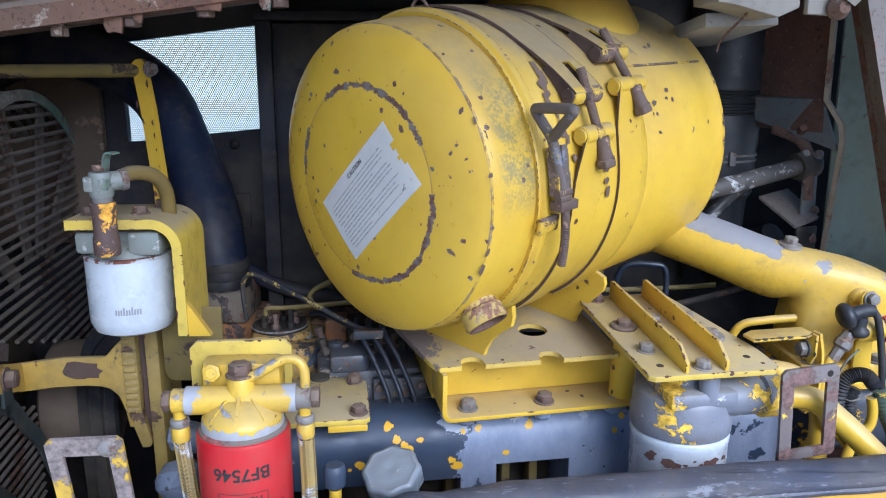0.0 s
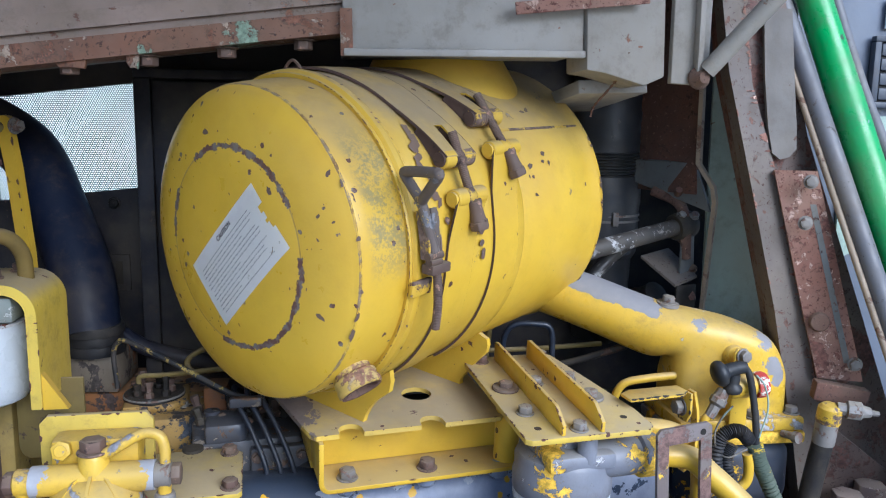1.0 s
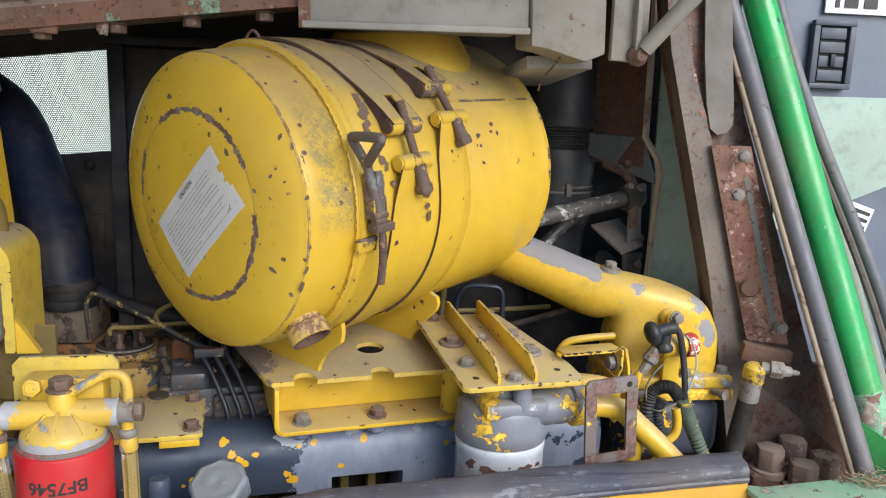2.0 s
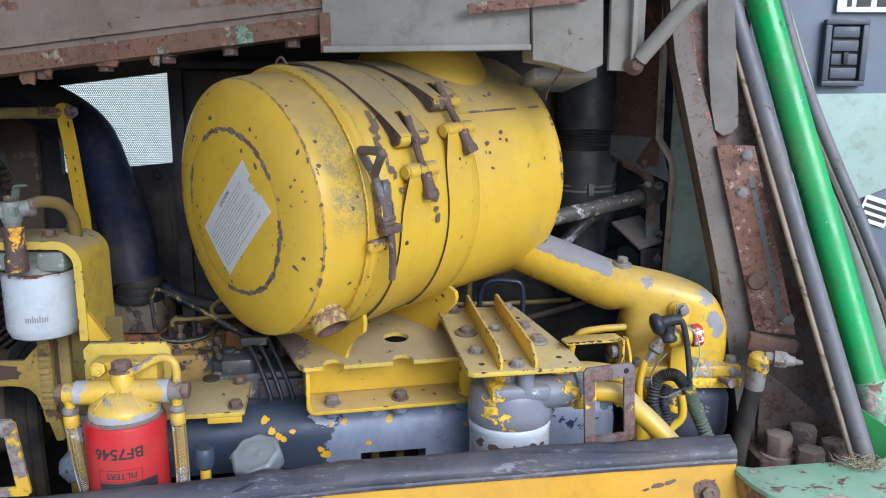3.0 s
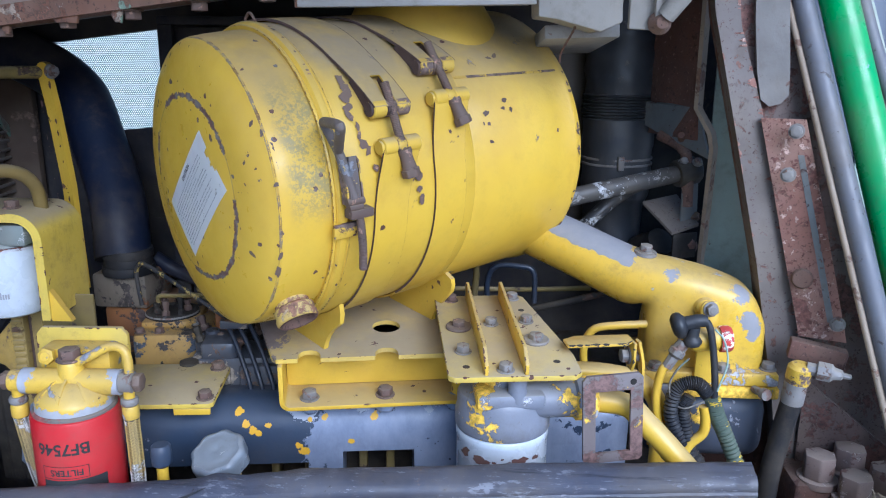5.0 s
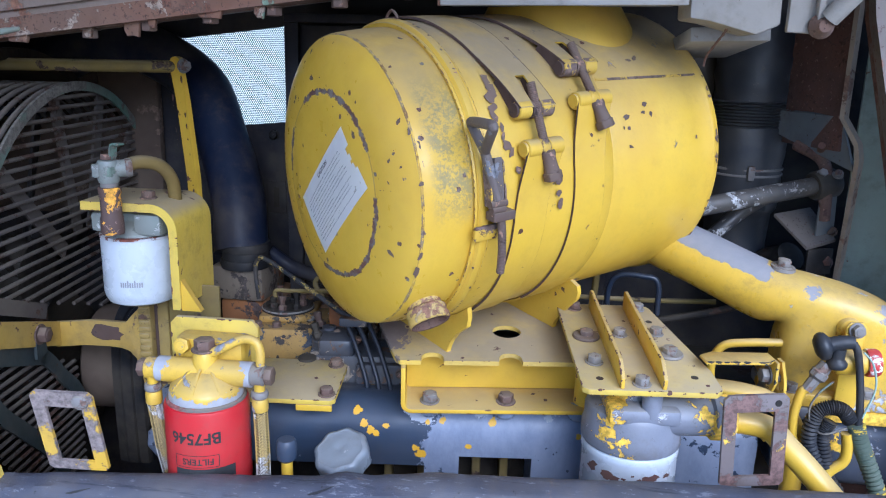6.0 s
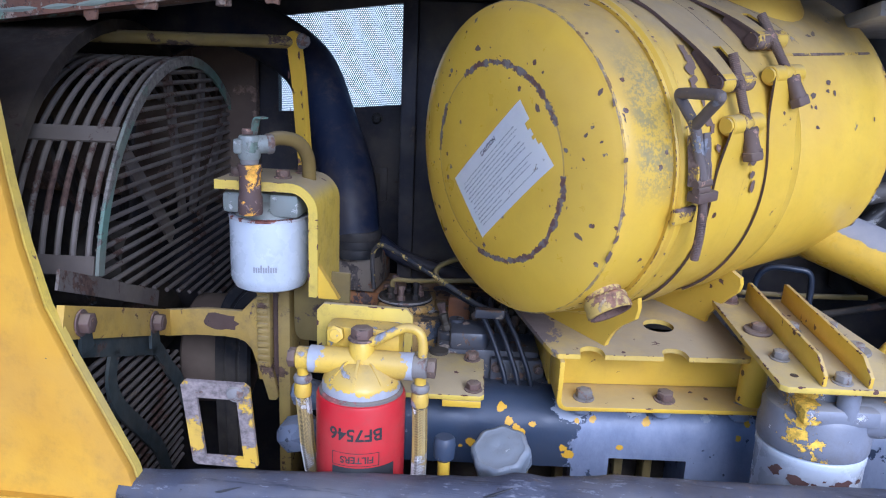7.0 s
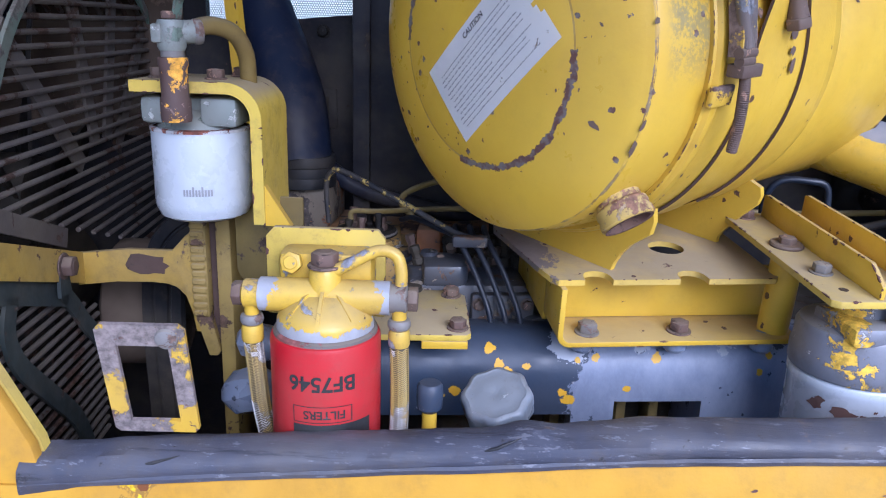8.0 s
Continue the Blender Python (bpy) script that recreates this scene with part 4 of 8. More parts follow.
# outlet neck, drain cup, hook
bm = B()
prof = [(0.138, -0.045), (0.122, -0.012), (0.110, 0.010), (0.100, 0.028), (0.0945, 0.046), (0.092, 0.066), (0.0915, 0.13), (0.086, 0.13), (0.086, 0.0)]
lathe(bm, prof, Matrix.Translation((0.208, 0.0, 0.405)) @ Matrix.Rotation(radians(90), 4, "Y"), seg=48)
part("outlet_neck", bm, m_drum, air, "flared yellow outlet neck")
ACI = AC.inverted()
q = on_barrel(0.058, -46, 0.186)
bm = lathe(B(), [(0.0235, 0.0), (0.0235, 0.022), (0.0270, 0.025), (0.0278, 0.029), (0.0268, 0.033), (0.0285, 0.037), (0.0285, 0.043), (0.0265, 0.045), (0.0240, 0.045), (0.0228, 0.042)], along(q, ACI.to_3x3() @ Vector((0.44, -0.46, -0.77))), seg=32)
cup = part("drain_cup", bm, m_cup, air, "short yellow drain spout with rusty mouth")
bm = lathe(B(), [(0.0262, 0.0456), (0.0225, 0.0450), (0.0205, 0.040), (0.0195, 0.026), (0, 0.025)], along(q, ACI.to_3x3() @ Vector((0.44, -0.46, -0.77))), seg=32)
part("mouth", bm, m_rust, cup)
bm = tube(B(), [on_barrel(0.1035, 83 + 1.0 * k, 0.218 + 0.010 * math.sin(math.pi * k / 8)) for k in range(9)], 0.002, 8)
part("hook", bm, m_boltrust, air)

# larger paint chips, each a ragged patch
CHIPS = ((0.020, 26, 7), (0.040, 24.4, 8), (0.034, 20.6, 11), (0.034, 35, 6), (0.033, 14.8, 9), (0.024, 8, 6), (0.047, -9.3, 7), (0.062, -9.9, 6), (0.095, -24.2, 4), (0.022, -25.3, 12), (0.024, -18, 8), (0.15, -14, 5), (0.22, 3, 12), (0.226, -6, 9), (0.1425, 40, 13), (0.1440, 37, 12), (0.1385, 33.5, 13), (0.1360, 29.5, 12), (0.1350, 26.5, 9), (0.1420, 22.5, 10), (0.1405, 19.5, 8), (0.1440, 16.5, 11), (0.1490, 14.2, 11), (0.1545, 8, 8), (0.222, -2, 8), (0.395, 22, 6), (0.402, 25, 7), (0.41, 21, 5), (0.36, 10, 6), (0.41, 44, 7), (0.425, 45, 8), (0.36, 21, 8), (0.352, 17, 4), (0.50, 10, 4))
rnd = random.Random(11)


def ragged(bm, place, size, n=11):
    c = place(0, 0)
    st, ph = rnd.uniform(0.35, 0.8), rnd.uniform(0, 6)
    ring = []
    for k in range(n):
        t = 2 * math.pi * k / n
        r = size * rnd.uniform(0.55, 1.1)
        x, y = r * math.cos(t), r * st * math.sin(t)
        ring.append(bm.verts.new(place(x * math.cos(ph) - y * math.sin(ph), x * math.sin(ph) + y * math.cos(ph))))
    bm.faces.new(ring)


rim_chips = tuple((0.5425, rnd.uniform(-60, 75), rnd.uniform(3, 7)) for k in range(22)) + tuple((0.1035, rnd.uniform(-60, 75), rnd.uniform(2, 5)) for k in range(16)) + tuple((rnd.uniform(0.03, 0.52), rnd.uniform(-55, 70), rnd.uniform(1, 3)) for k in range(18))
bm = B()
for s, a, size in CHIPS + rim_chips:
    r = 0.2172 if s > 0.12 else (0.2003 + (s - 0.0246) * 0.098 if s < 0.09 else 0.2185)
    r = 0.2209 if s > 0.53 else r
    r += 0.0023 if 0.15 < s < 0.23 and not 15 < a < 28 else 0.0003
    ragged(bm, lambda x, y: on_barrel(s + x, a + math.degrees(y / r), r), size * 0.0009)
tagged(part("chip_patch", bm, m_boltrust, air, "rust brown paint chips", flat=True), kind="stuff")
bm = B()
for x, y, size in ((0.142, -0.042, 8), (0.106, -0.105, 5), (0.076, 0.081, 8), (0.025, 0.153, 4), (0.099, 0.163, 6), (-0.065, 0.148, 8), (0.064, -0.134, 4), (0.069, 0.008, 3), (0.052, 0.154, 4), (0.046, 0.173, 3)):
    ragged(bm, lambda p, q: Vector((x + p, y + q, dome_z(math.hypot(x + p, y + q)) - 0.0004)), size * 0.0009)
for k in range(70):
    a, rr = rnd.uniform(0, 6.283), rnd.choice((rnd.gauss(0.1265, 0.012), rnd.uniform(0.05, 0.19)))
    x, y = rr * math.sin(a), rr * math.cos(a)
    if abs(x) < 0.08 and abs(y) < 0.09 or rr > 0.19:
        continue
    ragged(bm, lambda p, q: Vector((x + p, y + q, dome_z(math.hypot(x + p, y + q)) - 0.0004)), rnd.uniform(0.0009, 0.0028), 7)
tagged(part("chip_patch", bm, m_boltrust, air, "rust brown paint chips", flat=True), kind="stuff")

# paper label with a torn corner
cT, cB, cL, cR = [ACI @ Vector(p) for p in ((-0.0735, 0.930, 1.543), (-0.121, 0.991, 1.354), (-0.166, 1.030, 1.427), (-0.028, 0.889, 1.473))]
org = cL.copy()
ex, ey = cT - cL, cL - cB
ex.z = ey.z = 0
LW, LH = ex.length, ey.length
ex.normalize()
ey = (ey - ex * ey.dot(ex)).normalized()


def on_label(x, y, lift):
    p = Vector((org.x, org.y, 0)) + ex * x + ey * y
    return Vector((p.x, p.y, dome_z(math.hypot(p.x, p.y)) - lift))


bm = B()
NX, NY = 36, 20
grid = {}
for i in range(NX + 1):
    for j in range(NY + 1):
        x, y = LW * i / NX, -LH * j / NY
        grid[i, j] = bm.verts.new(on_label(x, y, 0.0007))
for i in range(NX):
    for j in range(NY):
        tear = i / NX > 0.945 - 0.02 * math.sin(j * 1.3) and 5 < j < 11
        if tear or (i > 34 and 10 < j < 13):
            continue
        bm.faces.new((grid[i, j], grid[i + 1, j], grid[i + 1, j + 1], grid[i, j + 1]))
bmesh.ops.solidify(bm, geom=bm.faces[:], thickness=-0.0003)
label = part("caution_label", bm, m_paper, air, "white paper caution label with torn edge")
bm = B()
rnd = random.Random(4)
for row in range(13):
    x, y = 0.012 + 0.004 * (row % 3 == 0), -0.020 - row * 0.0053
    end = LW * rnd.uniform(0.80, 0.86) if row % 4 != 3 else LW * rnd.uniform(0.4, 0.7)
    while x < end:
        for letter in range(rnd.randint(2, 7)):
            w, t = rnd.uniform(0.0007, 0.0013), rnd.choice((0.0010, 0.0012, 0.0017))
            q = [bm.verts.new(on_label(x + dx, y + dy, 0.0013)) for dx, dy in ((0, 0), (w, 0), (w, t), (0, t))]
            bm.faces.new(q)
            x += w + 0.0004
        x += 0.0013
part("print", bm, m_greyink, label, flat=True)


def lettering(body, size):
    """Mesh of words in the built-in font, laid flat with the centre at the origin."""
    cu = bpy.data.curves.new("words", "FONT")
    cu.body, cu.size, cu.align_x, cu.align_y = body, size, "CENTER", "CENTER"
    cu.offset = size * 0.022
    ob = new("words", cu)
    bpy.context.view_layer.update()
    me = bpy.data.meshes.new_from_object(ob.evaluated_get(bpy.context.evaluated_depsgraph_get()))
    bpy.data.objects.remove(ob)
    return me


def words(body, size, place, material, parent, name="lettering"):
    me = lettering(body, size)
    bm = B()
    bm.from_mesh(me)
    bmesh.ops.triangulate(bm, faces=bm.faces[:])
    bmesh.ops.subdivide_edges(bm, edges=[e for e in bm.edges if e.calc_length() > size * 0.3], cuts=3)
    for v in bm.verts:
        v.co = place(v.co.x, v.co.y)
    return part(name, bm, material, parent, flat=True)


words("CAUTION", 0.0085, lambda x, y: on_label(LW * 0.52 + x, -0.010 + y, 0.0013), m_ink, label)

# ---- saddle under the air cleaner ----
SD = pose(0.0, 1.0, 1.13, 5, 0, 12)
sad = thing("saddle_bracket", SD, "yellow welded steel saddle bracket bolted to the engine", "bracket")
outer = [(-0.004, 0.067)] + [(-0.004 + 0.016 - 0.016 * math.cos(radians(a)), -0.0075 + 0.016 - 0.016 * math.sin(radians(a))) for a in range(0, 91, 10)] + [(0.298, -0.0075)]
inner = [(0.298, -0.001)] + [(-0.004 + 0.016 - 0.0095 * math.cos(radians(a)), -0.0075 + 0.016 - 0.0095 * math.sin(radians(a))) for a in range(90, -1, -10)] + [(0.0025, 0.067)]
bm = prism(B(), outer + inner, 0.074, Matrix(((1, 0, 0, 0), (0, 0, -1, 0.060), (0, 1, 0, 0), (0, 0, 0, 1))), 0.001)
part("bottom_flange", bm, m_yellow, sad, "bent channel with a rounded lower corner")
bm = box(B(), (-0.004, 0.0605, -0.0075), (0.0025, 0.215, 0.067), bevel=0.001)
part("end_plate", bm, m_yellow, sad)
bm = box(B(), (0.003, 0.052, -0.0005), (0.290, 0.058, 0.067), bevel=0.001)
part("web", bm, m_yellow, sad)


def notch(cx, r, y, deep, n=10):
    return [(cx - r * math.cos(math.pi * k / n), y + deep * math.sin(math.pi * k / n) ** 0.6) for k in range(n + 1)]


front, PT = -0.004, 0.0745
hole = [(0.160 + 0.0226 * math.cos(2 * math.pi * k / 28), 0.098 + 0.0226 * math.sin(2 * math.pi * k / 28)) for k in range(28)]
outline = [(-0.052, 0.17), (-0.020, 0.030), (-0.013, 0.004), (-0.006, front)] + notch(0.0415, 0.0170, front, 0.026) + notch(0.1565, 0.0175, front, 0.026) + [(0.256, front), (0.262, front + 0.006), (0.262, 0.235), (0.0, 0.235), (-0.045, 0.215)]
bm = B()
ov = [bm.verts.new((x, y, PT - 0.007)) for x, y in outline]
hv = [bm.verts.new((x, y, PT - 0.007)) for x, y in hole]
es = [bm.edges.new((a, b)) for ring in (ov, hv) for a, b in zip(ring, ring[1:] + ring[:1])]
bmesh.ops.triangle_fill(bm, use_beauty=True, edges=es)
r = bmesh.ops.extrude_face_region(bm, geom=bm.faces[:])
bmesh.ops.translate(bm, vec=(0, 0, 0.007), verts=[v for v in r["geom"] if isinstance(v, bmesh.types.BMVert)])
part("top_plate", bm, m_wing, sad, "dust-covered top plate with round hole and two notches")
bm = lathe(B(), [(0, -0.001), (0.0185, -0.001), (0.0185, 0.098), (0, 0.098)], Matrix.Translation((0.276, 0.014, 0)), seg=28)
part("pillar", bm, m_yellow, sad)
SDI = SD.inverted()
# cradle webs square to the drum: arc on top, a swept concave edge down to the foot
for s, a0, foot in ((0.137, -54, [(-0.190, 0.1285), (-0.206, 0.1240), (-0.214, 0.1130), (-0.224, 0.0985), (-0.238, 0.0850), (-0.252, 0.0760), (-0.262, 0.0720), (-0.2685, 0.0735)]), (0.333, -53, [(-0.182, 0.1420), (-0.192, 0.1440), (-0.204, 0.1400), (-0.225, 0.1180), (-0.250, 0.0960), (-0.258, 0.0900), (-0.272, 0.0880)])):
    arc = [(0.2165 * math.sin(radians(a)), 0.2165 * math.cos(radians(a))) for a in range(-122, a0 + 1, 4)]
    low = [(-0.2660 if s < 0.2 else -0.2720, -0.075), (-0.262 if s < 0.2 else -0.270, -0.115)]
    bm = loft(B(), [[SDI @ (AC @ Vector((u, v, q))) for u, v in arc + foot + low] for q in (s, s + 0.0075)])
    part("cradle_web", bm, m_yellow, sad)
    line = [SDI @ (AC @ Vector((foot[-1][0] + 0.004, foot[-1][1] - 0.02 * k, s - 0.002))) for k in range(8)]
    part("weld_bead", tube(B(), line, lambda t: 0.0028 + 0.0006 * math.sin(60 * t), 8), m_yellow, sad)
for x in (0.039, 0.154):
    bolt(sad, (x, 0.012, -0.001), size=1.15, mesh=bolt_grey if x < 0.1 else bolt_brown, turn=20 * x * 40)

edge_wear(sad, [((-0.006, front, PT), (0.023, front, PT), (0, 1, 0), (0, 0, -1)), ((0.060, front, PT), (0.138, front, PT), (0, 1, 0), (0, 0, -1)), ((0.175, front, PT), (0.256, front, PT), (0, 1, 0), (0, 0, -1)), ((-0.020, 0.030, PT), (-0.006, front, PT), (0.66, 0.75, 0), (0, 0, -1)), ((-0.052, 0.17, PT), (-0.020, 0.03, PT), (1, 0.2, 0), (0, 0, -1)),
                ((-0.004, -0.014, 0.010), (-0.004, -0.014, 0.066), (1, 0, 0), (0, 1, 0)), ((0.016, -0.014, -0.0075), (0.285, -0.014, -0.0075), (0, 1, 0), (0, 0, 1))], 9, 0.022, 0.0030)

# ---- filter mounting plate with two ribs ----
PL = pose(0.262, 0.893, 1.222, 4.8, 0, 9.3)
plate = thing("filter_mount", PL, "dusty yellow filter mounting plate with two upright ribs", "bracket")
bm = prism(B(), [(0.004, 0), (0.166, 0), (0.176, 0.010), (0.176, 0.06), (0.140, 0.268), (0.132, 0.278), (-0.002, 0.278), (-0.006, 0.27), (-0.004, 0.006)], 0.008, bevel=0.0012)
part("base_plate", bm, m_dusty, plate)
for x0, x1 in ((0.044, 0.049), (0.098, 0.103)):
    bm = prism(B(), [(0.004, 0.008), (0.268, 0.008), (0.268, 0.036), (0.262, 0.038), (0.030, 0.038), (0.004, 0.022)], 0.005, Matrix(((0, 0, 1, x0), (1, 0, 0, 0), (0, 1, 0, 0), (0, 0, 0, 1))), bevel=0.0008)
    part("rib", bm, m_yellow, plate)
for x, y, sz, me, tall in ((0.020, 0.258, 1.0, bolt_brown, 0), (0.023, 0.155, 1.1, bolt_brown, 0.006), (0.022, 0.075, 1.05, bolt_grey, 0), (0.073, 0.165, 1.0, bolt_grey, 0), (0.074, 0.018, 1.05, bolt_grey, 0), (0.120, 0.262, 1.0, bolt_grey, 0), (0.128, 0.172, 1.0, bolt_grey, 0), (0.131, 0.105, 1.15, bolt_grey, 0.004)):
    bolt(plate, (x, y, 0.008), size=sz * 0.9, mesh=me, turn=900 * x)
    if tall:
        part("washer", lathe(B(), [(0, 0.008), (0.019, 0.008), (0.0195, 0.010), (0.018, 0.0122), (0, 0.0122)], Matrix.Translation((x, y, 0)), seg=20), m_boltrust if tall > 0.005 else m_boltgrey, plate)
runs = [((0.004, 0, 0.008), (0.166, 0, 0.008), (0, 1, 0), (0, 0, -1)), ((0.166, 0, 0.008), (0.176, 0.010, 0.008), (-0.7, 0.7, 0), (0, 0, -1)), ((0.176, 0.010, 0.008), (0.176, 0.06, 0.008), (-1, 0, 0), (0, 0, -1)), ((-0.004, 0.006, 0.008), (-0.006, 0.27, 0.008), (1, 0, 0), (0, 0, -1)), ((0.004, 0, 0.0), (0.166, 0, 0.0), (0, 1, 0), (0, 0, 1))]
for x0, x1 in ((0.044, 0.049), (0.098, 0.103)):
    runs += [((x0, 0.030, 0.038), (x0, 0.262, 0.038), (1, 0, 0), (0, 0, -1)), ((x1, 0.030, 0.038), (x1, 0.262, 0.038), (-1, 0, 0), (0, 0, -1)), ((x0, 0.004, 0.009), (x0, 0.004, 0.022), (1, 0, 0), (0, 1, 0)), ((x1, 0.004, 0.009), (x1, 0.004, 0.022), (-1, 0, 0), (0, 1, 0)), ((x0, 0.004, 0.022), (x0, 0.030, 0.038), (1, 0, 0), (0, 0.5, -0.85))]
edge_wear(plate, runs, 5, 0.017, 0.0036)
for x, y in ((0.022, 0.030), (0.148, 0.040), (0.128, 0.215)):
    bm = lathe(B(), [(0, 0.0082), (0.005, 0.0082), (0.0052, 0.0074), (0, 0.0074)], Matrix.Translation((x, y, 0)), seg=14)
    part("drilled_hole", bm, m_dark, plate)

# ---- spin-on filter under the plate ----
OF = pose(0.329, 0.985, 1.0, 0, 0, YAW)
oil = thing("oil_filter", OF, "white spin-on oil filter with chipped rust-edged rim", "filter")
bm = lathe(B(), [(0, -0.10), (0.05, -0.10), (0.062, -0.092), (0.0655, -0.08), (0.0655, 0.109), (0.0668, 0.112), (0.0668, 0.121), (0.0655, 0.123), (0.060, 0.125), (0, 0.125)], seg=56)
can = part("canister", bm, m_white, oil)
bm = B()
rnd2 = random.Random(3)
for a, z, sz in ((-141, 0.096, 9), (-136, 0.102, 6), (-117, 0.094, 10), (-109, 0.092, 8), (-98, 0.094, 3), (-88, 0.100, 2.5), (-80, 0.094, 4), (-70, 0.095, 9), (-63, 0.097, 9), (-44, 0.096, 6)):
    ring = []
    for k in range(13):
        t = 2 * math.pi * k / 13
        q = sz * 0.0009 * rnd2.uniform(0.6, 1.1)
        aa = radians(a - YAW) + q * 1.25 * math.cos(t) / 0.066
        ring.append(bm.verts.new((0.0662 * math.cos(aa), 0.0662 * math.sin(aa), z + q * 0.75 * math.sin(t))))
    bm.faces.new(ring)
tagged(part("chip_patch", bm, m_chip, can, "dark red rust chips", flat=True), kind="stuff")
bm = lathe(B(), [(0, 0), (0.0670, 0), (0.0682, 0.003), (0.0682, 0.022), (0.0655, 0.030), (0.0655, 0.046), (0.062, 0.052), (0.040, 0.056), (0.034, 0.062), (0.034, 0.099), (0, 0.099)], seg=48)
head = part("head", bm, m_head, oil, "grey cast filter head with flakes of yellow paint", m=Matrix.Translation((0, 0, 0.125)))
bm = box(B(), (-0.045, -0.062, 0.046), (0.050, 0.02, 0.068), bevel=0.006)
part("flange", bm, m_head, head)
bm = lathe(B(), [(0, 0), (0.012, 0), (0.013, 0.004), (0.013, 0.038), (0, 0.040)], Matrix.Translation((0.012, -0.050, 0.054)), seg=20)
part("boss", bm, m_head, head)
mx = Matrix.Rotation(radians(90), 4, "Y")
bm = lathe(B(), [(0, 0.02), (0.026, 0.02), (0.026, 0.095), (0.031, 0.098), (0.031, 0.122), (0.028, 0.126), (0.020, 0.126), (0.020, 0.132), (0, 0.132)], Matrix.Translation((0, -0.028, 0.047)) @ mx, seg=28)
part("side_port", bm, m_head, head)

# ---- yellow hose from the filter head ----
bm = tube(B(), spline([(0.440, 0.972, 1.172), (0.500, 0.968, 1.168), (0.528, 0.952, 1.148), (0.562, 0.935, 1.117), (0.605, 0.920, 1.070), (0.625, 0.92, 1.03)], 8), 0.0165, 18)
solo("oil_hose", bm, m_yellow, Matrix(), "yellow-painted oil hose curving down from the filter head", "hose")
bm = tube(B(), spline([(0.415, 1.085, 1.165), (0.48, 1.09, 1.163), (0.535, 1.09, 1.152), (0.565, 1.085, 1.125), (0.575, 1.08, 1.08), (0.575, 1.08, 1.0)], 8), 0.0150, 16)
solo("coolant_pipe", bm, m_yellow, Matrix(), "yellow pipe bending down beside the duct", "pipe")

# ---- angle clip at the plate's corner ----
clip = thing("angle_clip", pose(0.415, 0.985, 1.246, 0, 0, 12), "small bent yellow clip with rust-nibbled edges", "clip")
bm = prism(B(), [(0, -0.012), (0.085, -0.012), (0.097, -0.002), (0.097, 0.024), (0.02, 0.026), (0, 0.014)], 0.004, bevel=0.0008)
part("top_leg", bm, m_clip, clip)
bm = prism(B(), [(-0.012, 0), (0.026, 0), (0.026, -0.028), (0.014, -0.044), (-0.004, -0.044), (-0.012, -0.030)], 0.004, Matrix(((0, 0, 1, 0.0955), (1, 0, 0, 0), (0, 1, 0, 0.003), (0, 0, 0, 1))), bevel=0.0008)
part("down_leg", bm, m_clip, clip)
bolt(clip, (0.0955, 0.008, -0.022), (-1, 0, 0), 1.0, bolt_grey)
bolt(clip, (0.0995, 0.008, -0.022), (1, 0, 0), 0.95, bolt_grey)
bm = strip(B(), spline([(0.1045, -0.002, 0.004), (0.112, -0.002, -0.03), (0.112, -0.002, -0.075), (0.104, -0.004, -0.100), (0.090, -0.006, -0.110)], 6), (0, 1, 0), 0.014, 0.004)
part("hanger", bm, m_clip, clip)

edge_wear(clip, [((0, -0.012, 0.004), (0.085, -0.012, 0.004), (0, 1, 0), (0, 0, -1)), ((0, -0.012, 0.0), (0.085, -0.012, 0.0), (0, 1, 0), (0, 0, 1)), ((0.085, -0.012, 0.004), (0.097, -0.002, 0.004), (-0.7, 0.7, 0), (0, 0, -1)), ((0.0955, -0.012, 0.0), (0.0955, -0.012, -0.028), (1, 0, 0), (0, 1, 0))], 3, 0.004, 0.004, m_black)

# ---- hasp frames standing at the sill ----
def hasp(m, label, mat_h, mark):
    h = thing("hasp_frame", m, label, "latch", "hasps along the sill")
    W, H, T = 0.083, 0.128, 0.0172
    out = [(0.005, 0), (W - 0.005, 0), (W, 0.005), (W, H - 0.006), (W - 0.006, H), (0.006, H), (0, H - 0.006), (0, 0.005)]
    hol = [(T, T * 0.8), (W - T, T * 0.8), (W - T, H - T * 1.35), (T, H - T * 1.35)]
    bm = B()
    a = [bm.verts.new((x, 0, y)) for x, y in out]
    b = [bm.verts.new((x, 0, y)) for x, y in hol]
    es = [bm.edges.new((p, q)) for ring in (a, b) for p, q in zip(ring, ring[1:] + ring[:1])]
    bmesh.ops.triangle_fill(bm, use_beauty=True, edges=es)
    r = bmesh.ops.extrude_face_region(bm, geom=bm.faces[:])
    bmesh.ops.translate(bm, vec=(0, 0.005, 0), verts=[v for v in r["geom"] if isinstance(v, bmesh.types.BMVert)])
    part("frame", bm, mat_h, h)
    if mark:
        part("rivet", lathe(B(), [(0, 0), (0.011, 0), (0.010, 0.003), (0.006, 0.0045), (0, 0.005)], along((W - 0.017, 0.0, H - 0.014), (0, -1, 0)), seg=20), m_boltgrey, h)
    else:
        part("drilled_hole", lathe(B(), [(0, 0), (0.0045, 0), (0.0045, -0.001), (0, -0.001)], along((W - 0.014, -0.0004, H - 0.012), (0, -1, 0)), seg=14), m_dark, h)
    return h


hasp(pose(-0.440, 0.795, 1.083, 13, 0, 6), "steel hasp frame with yellow paint worn from its corners", m_haspworn, True)
hasp(pose(0.441, 0.918, 1.100, 0, -3, 12), "bare brown steel hasp frame beside the oil hose", m_haspbare, False)

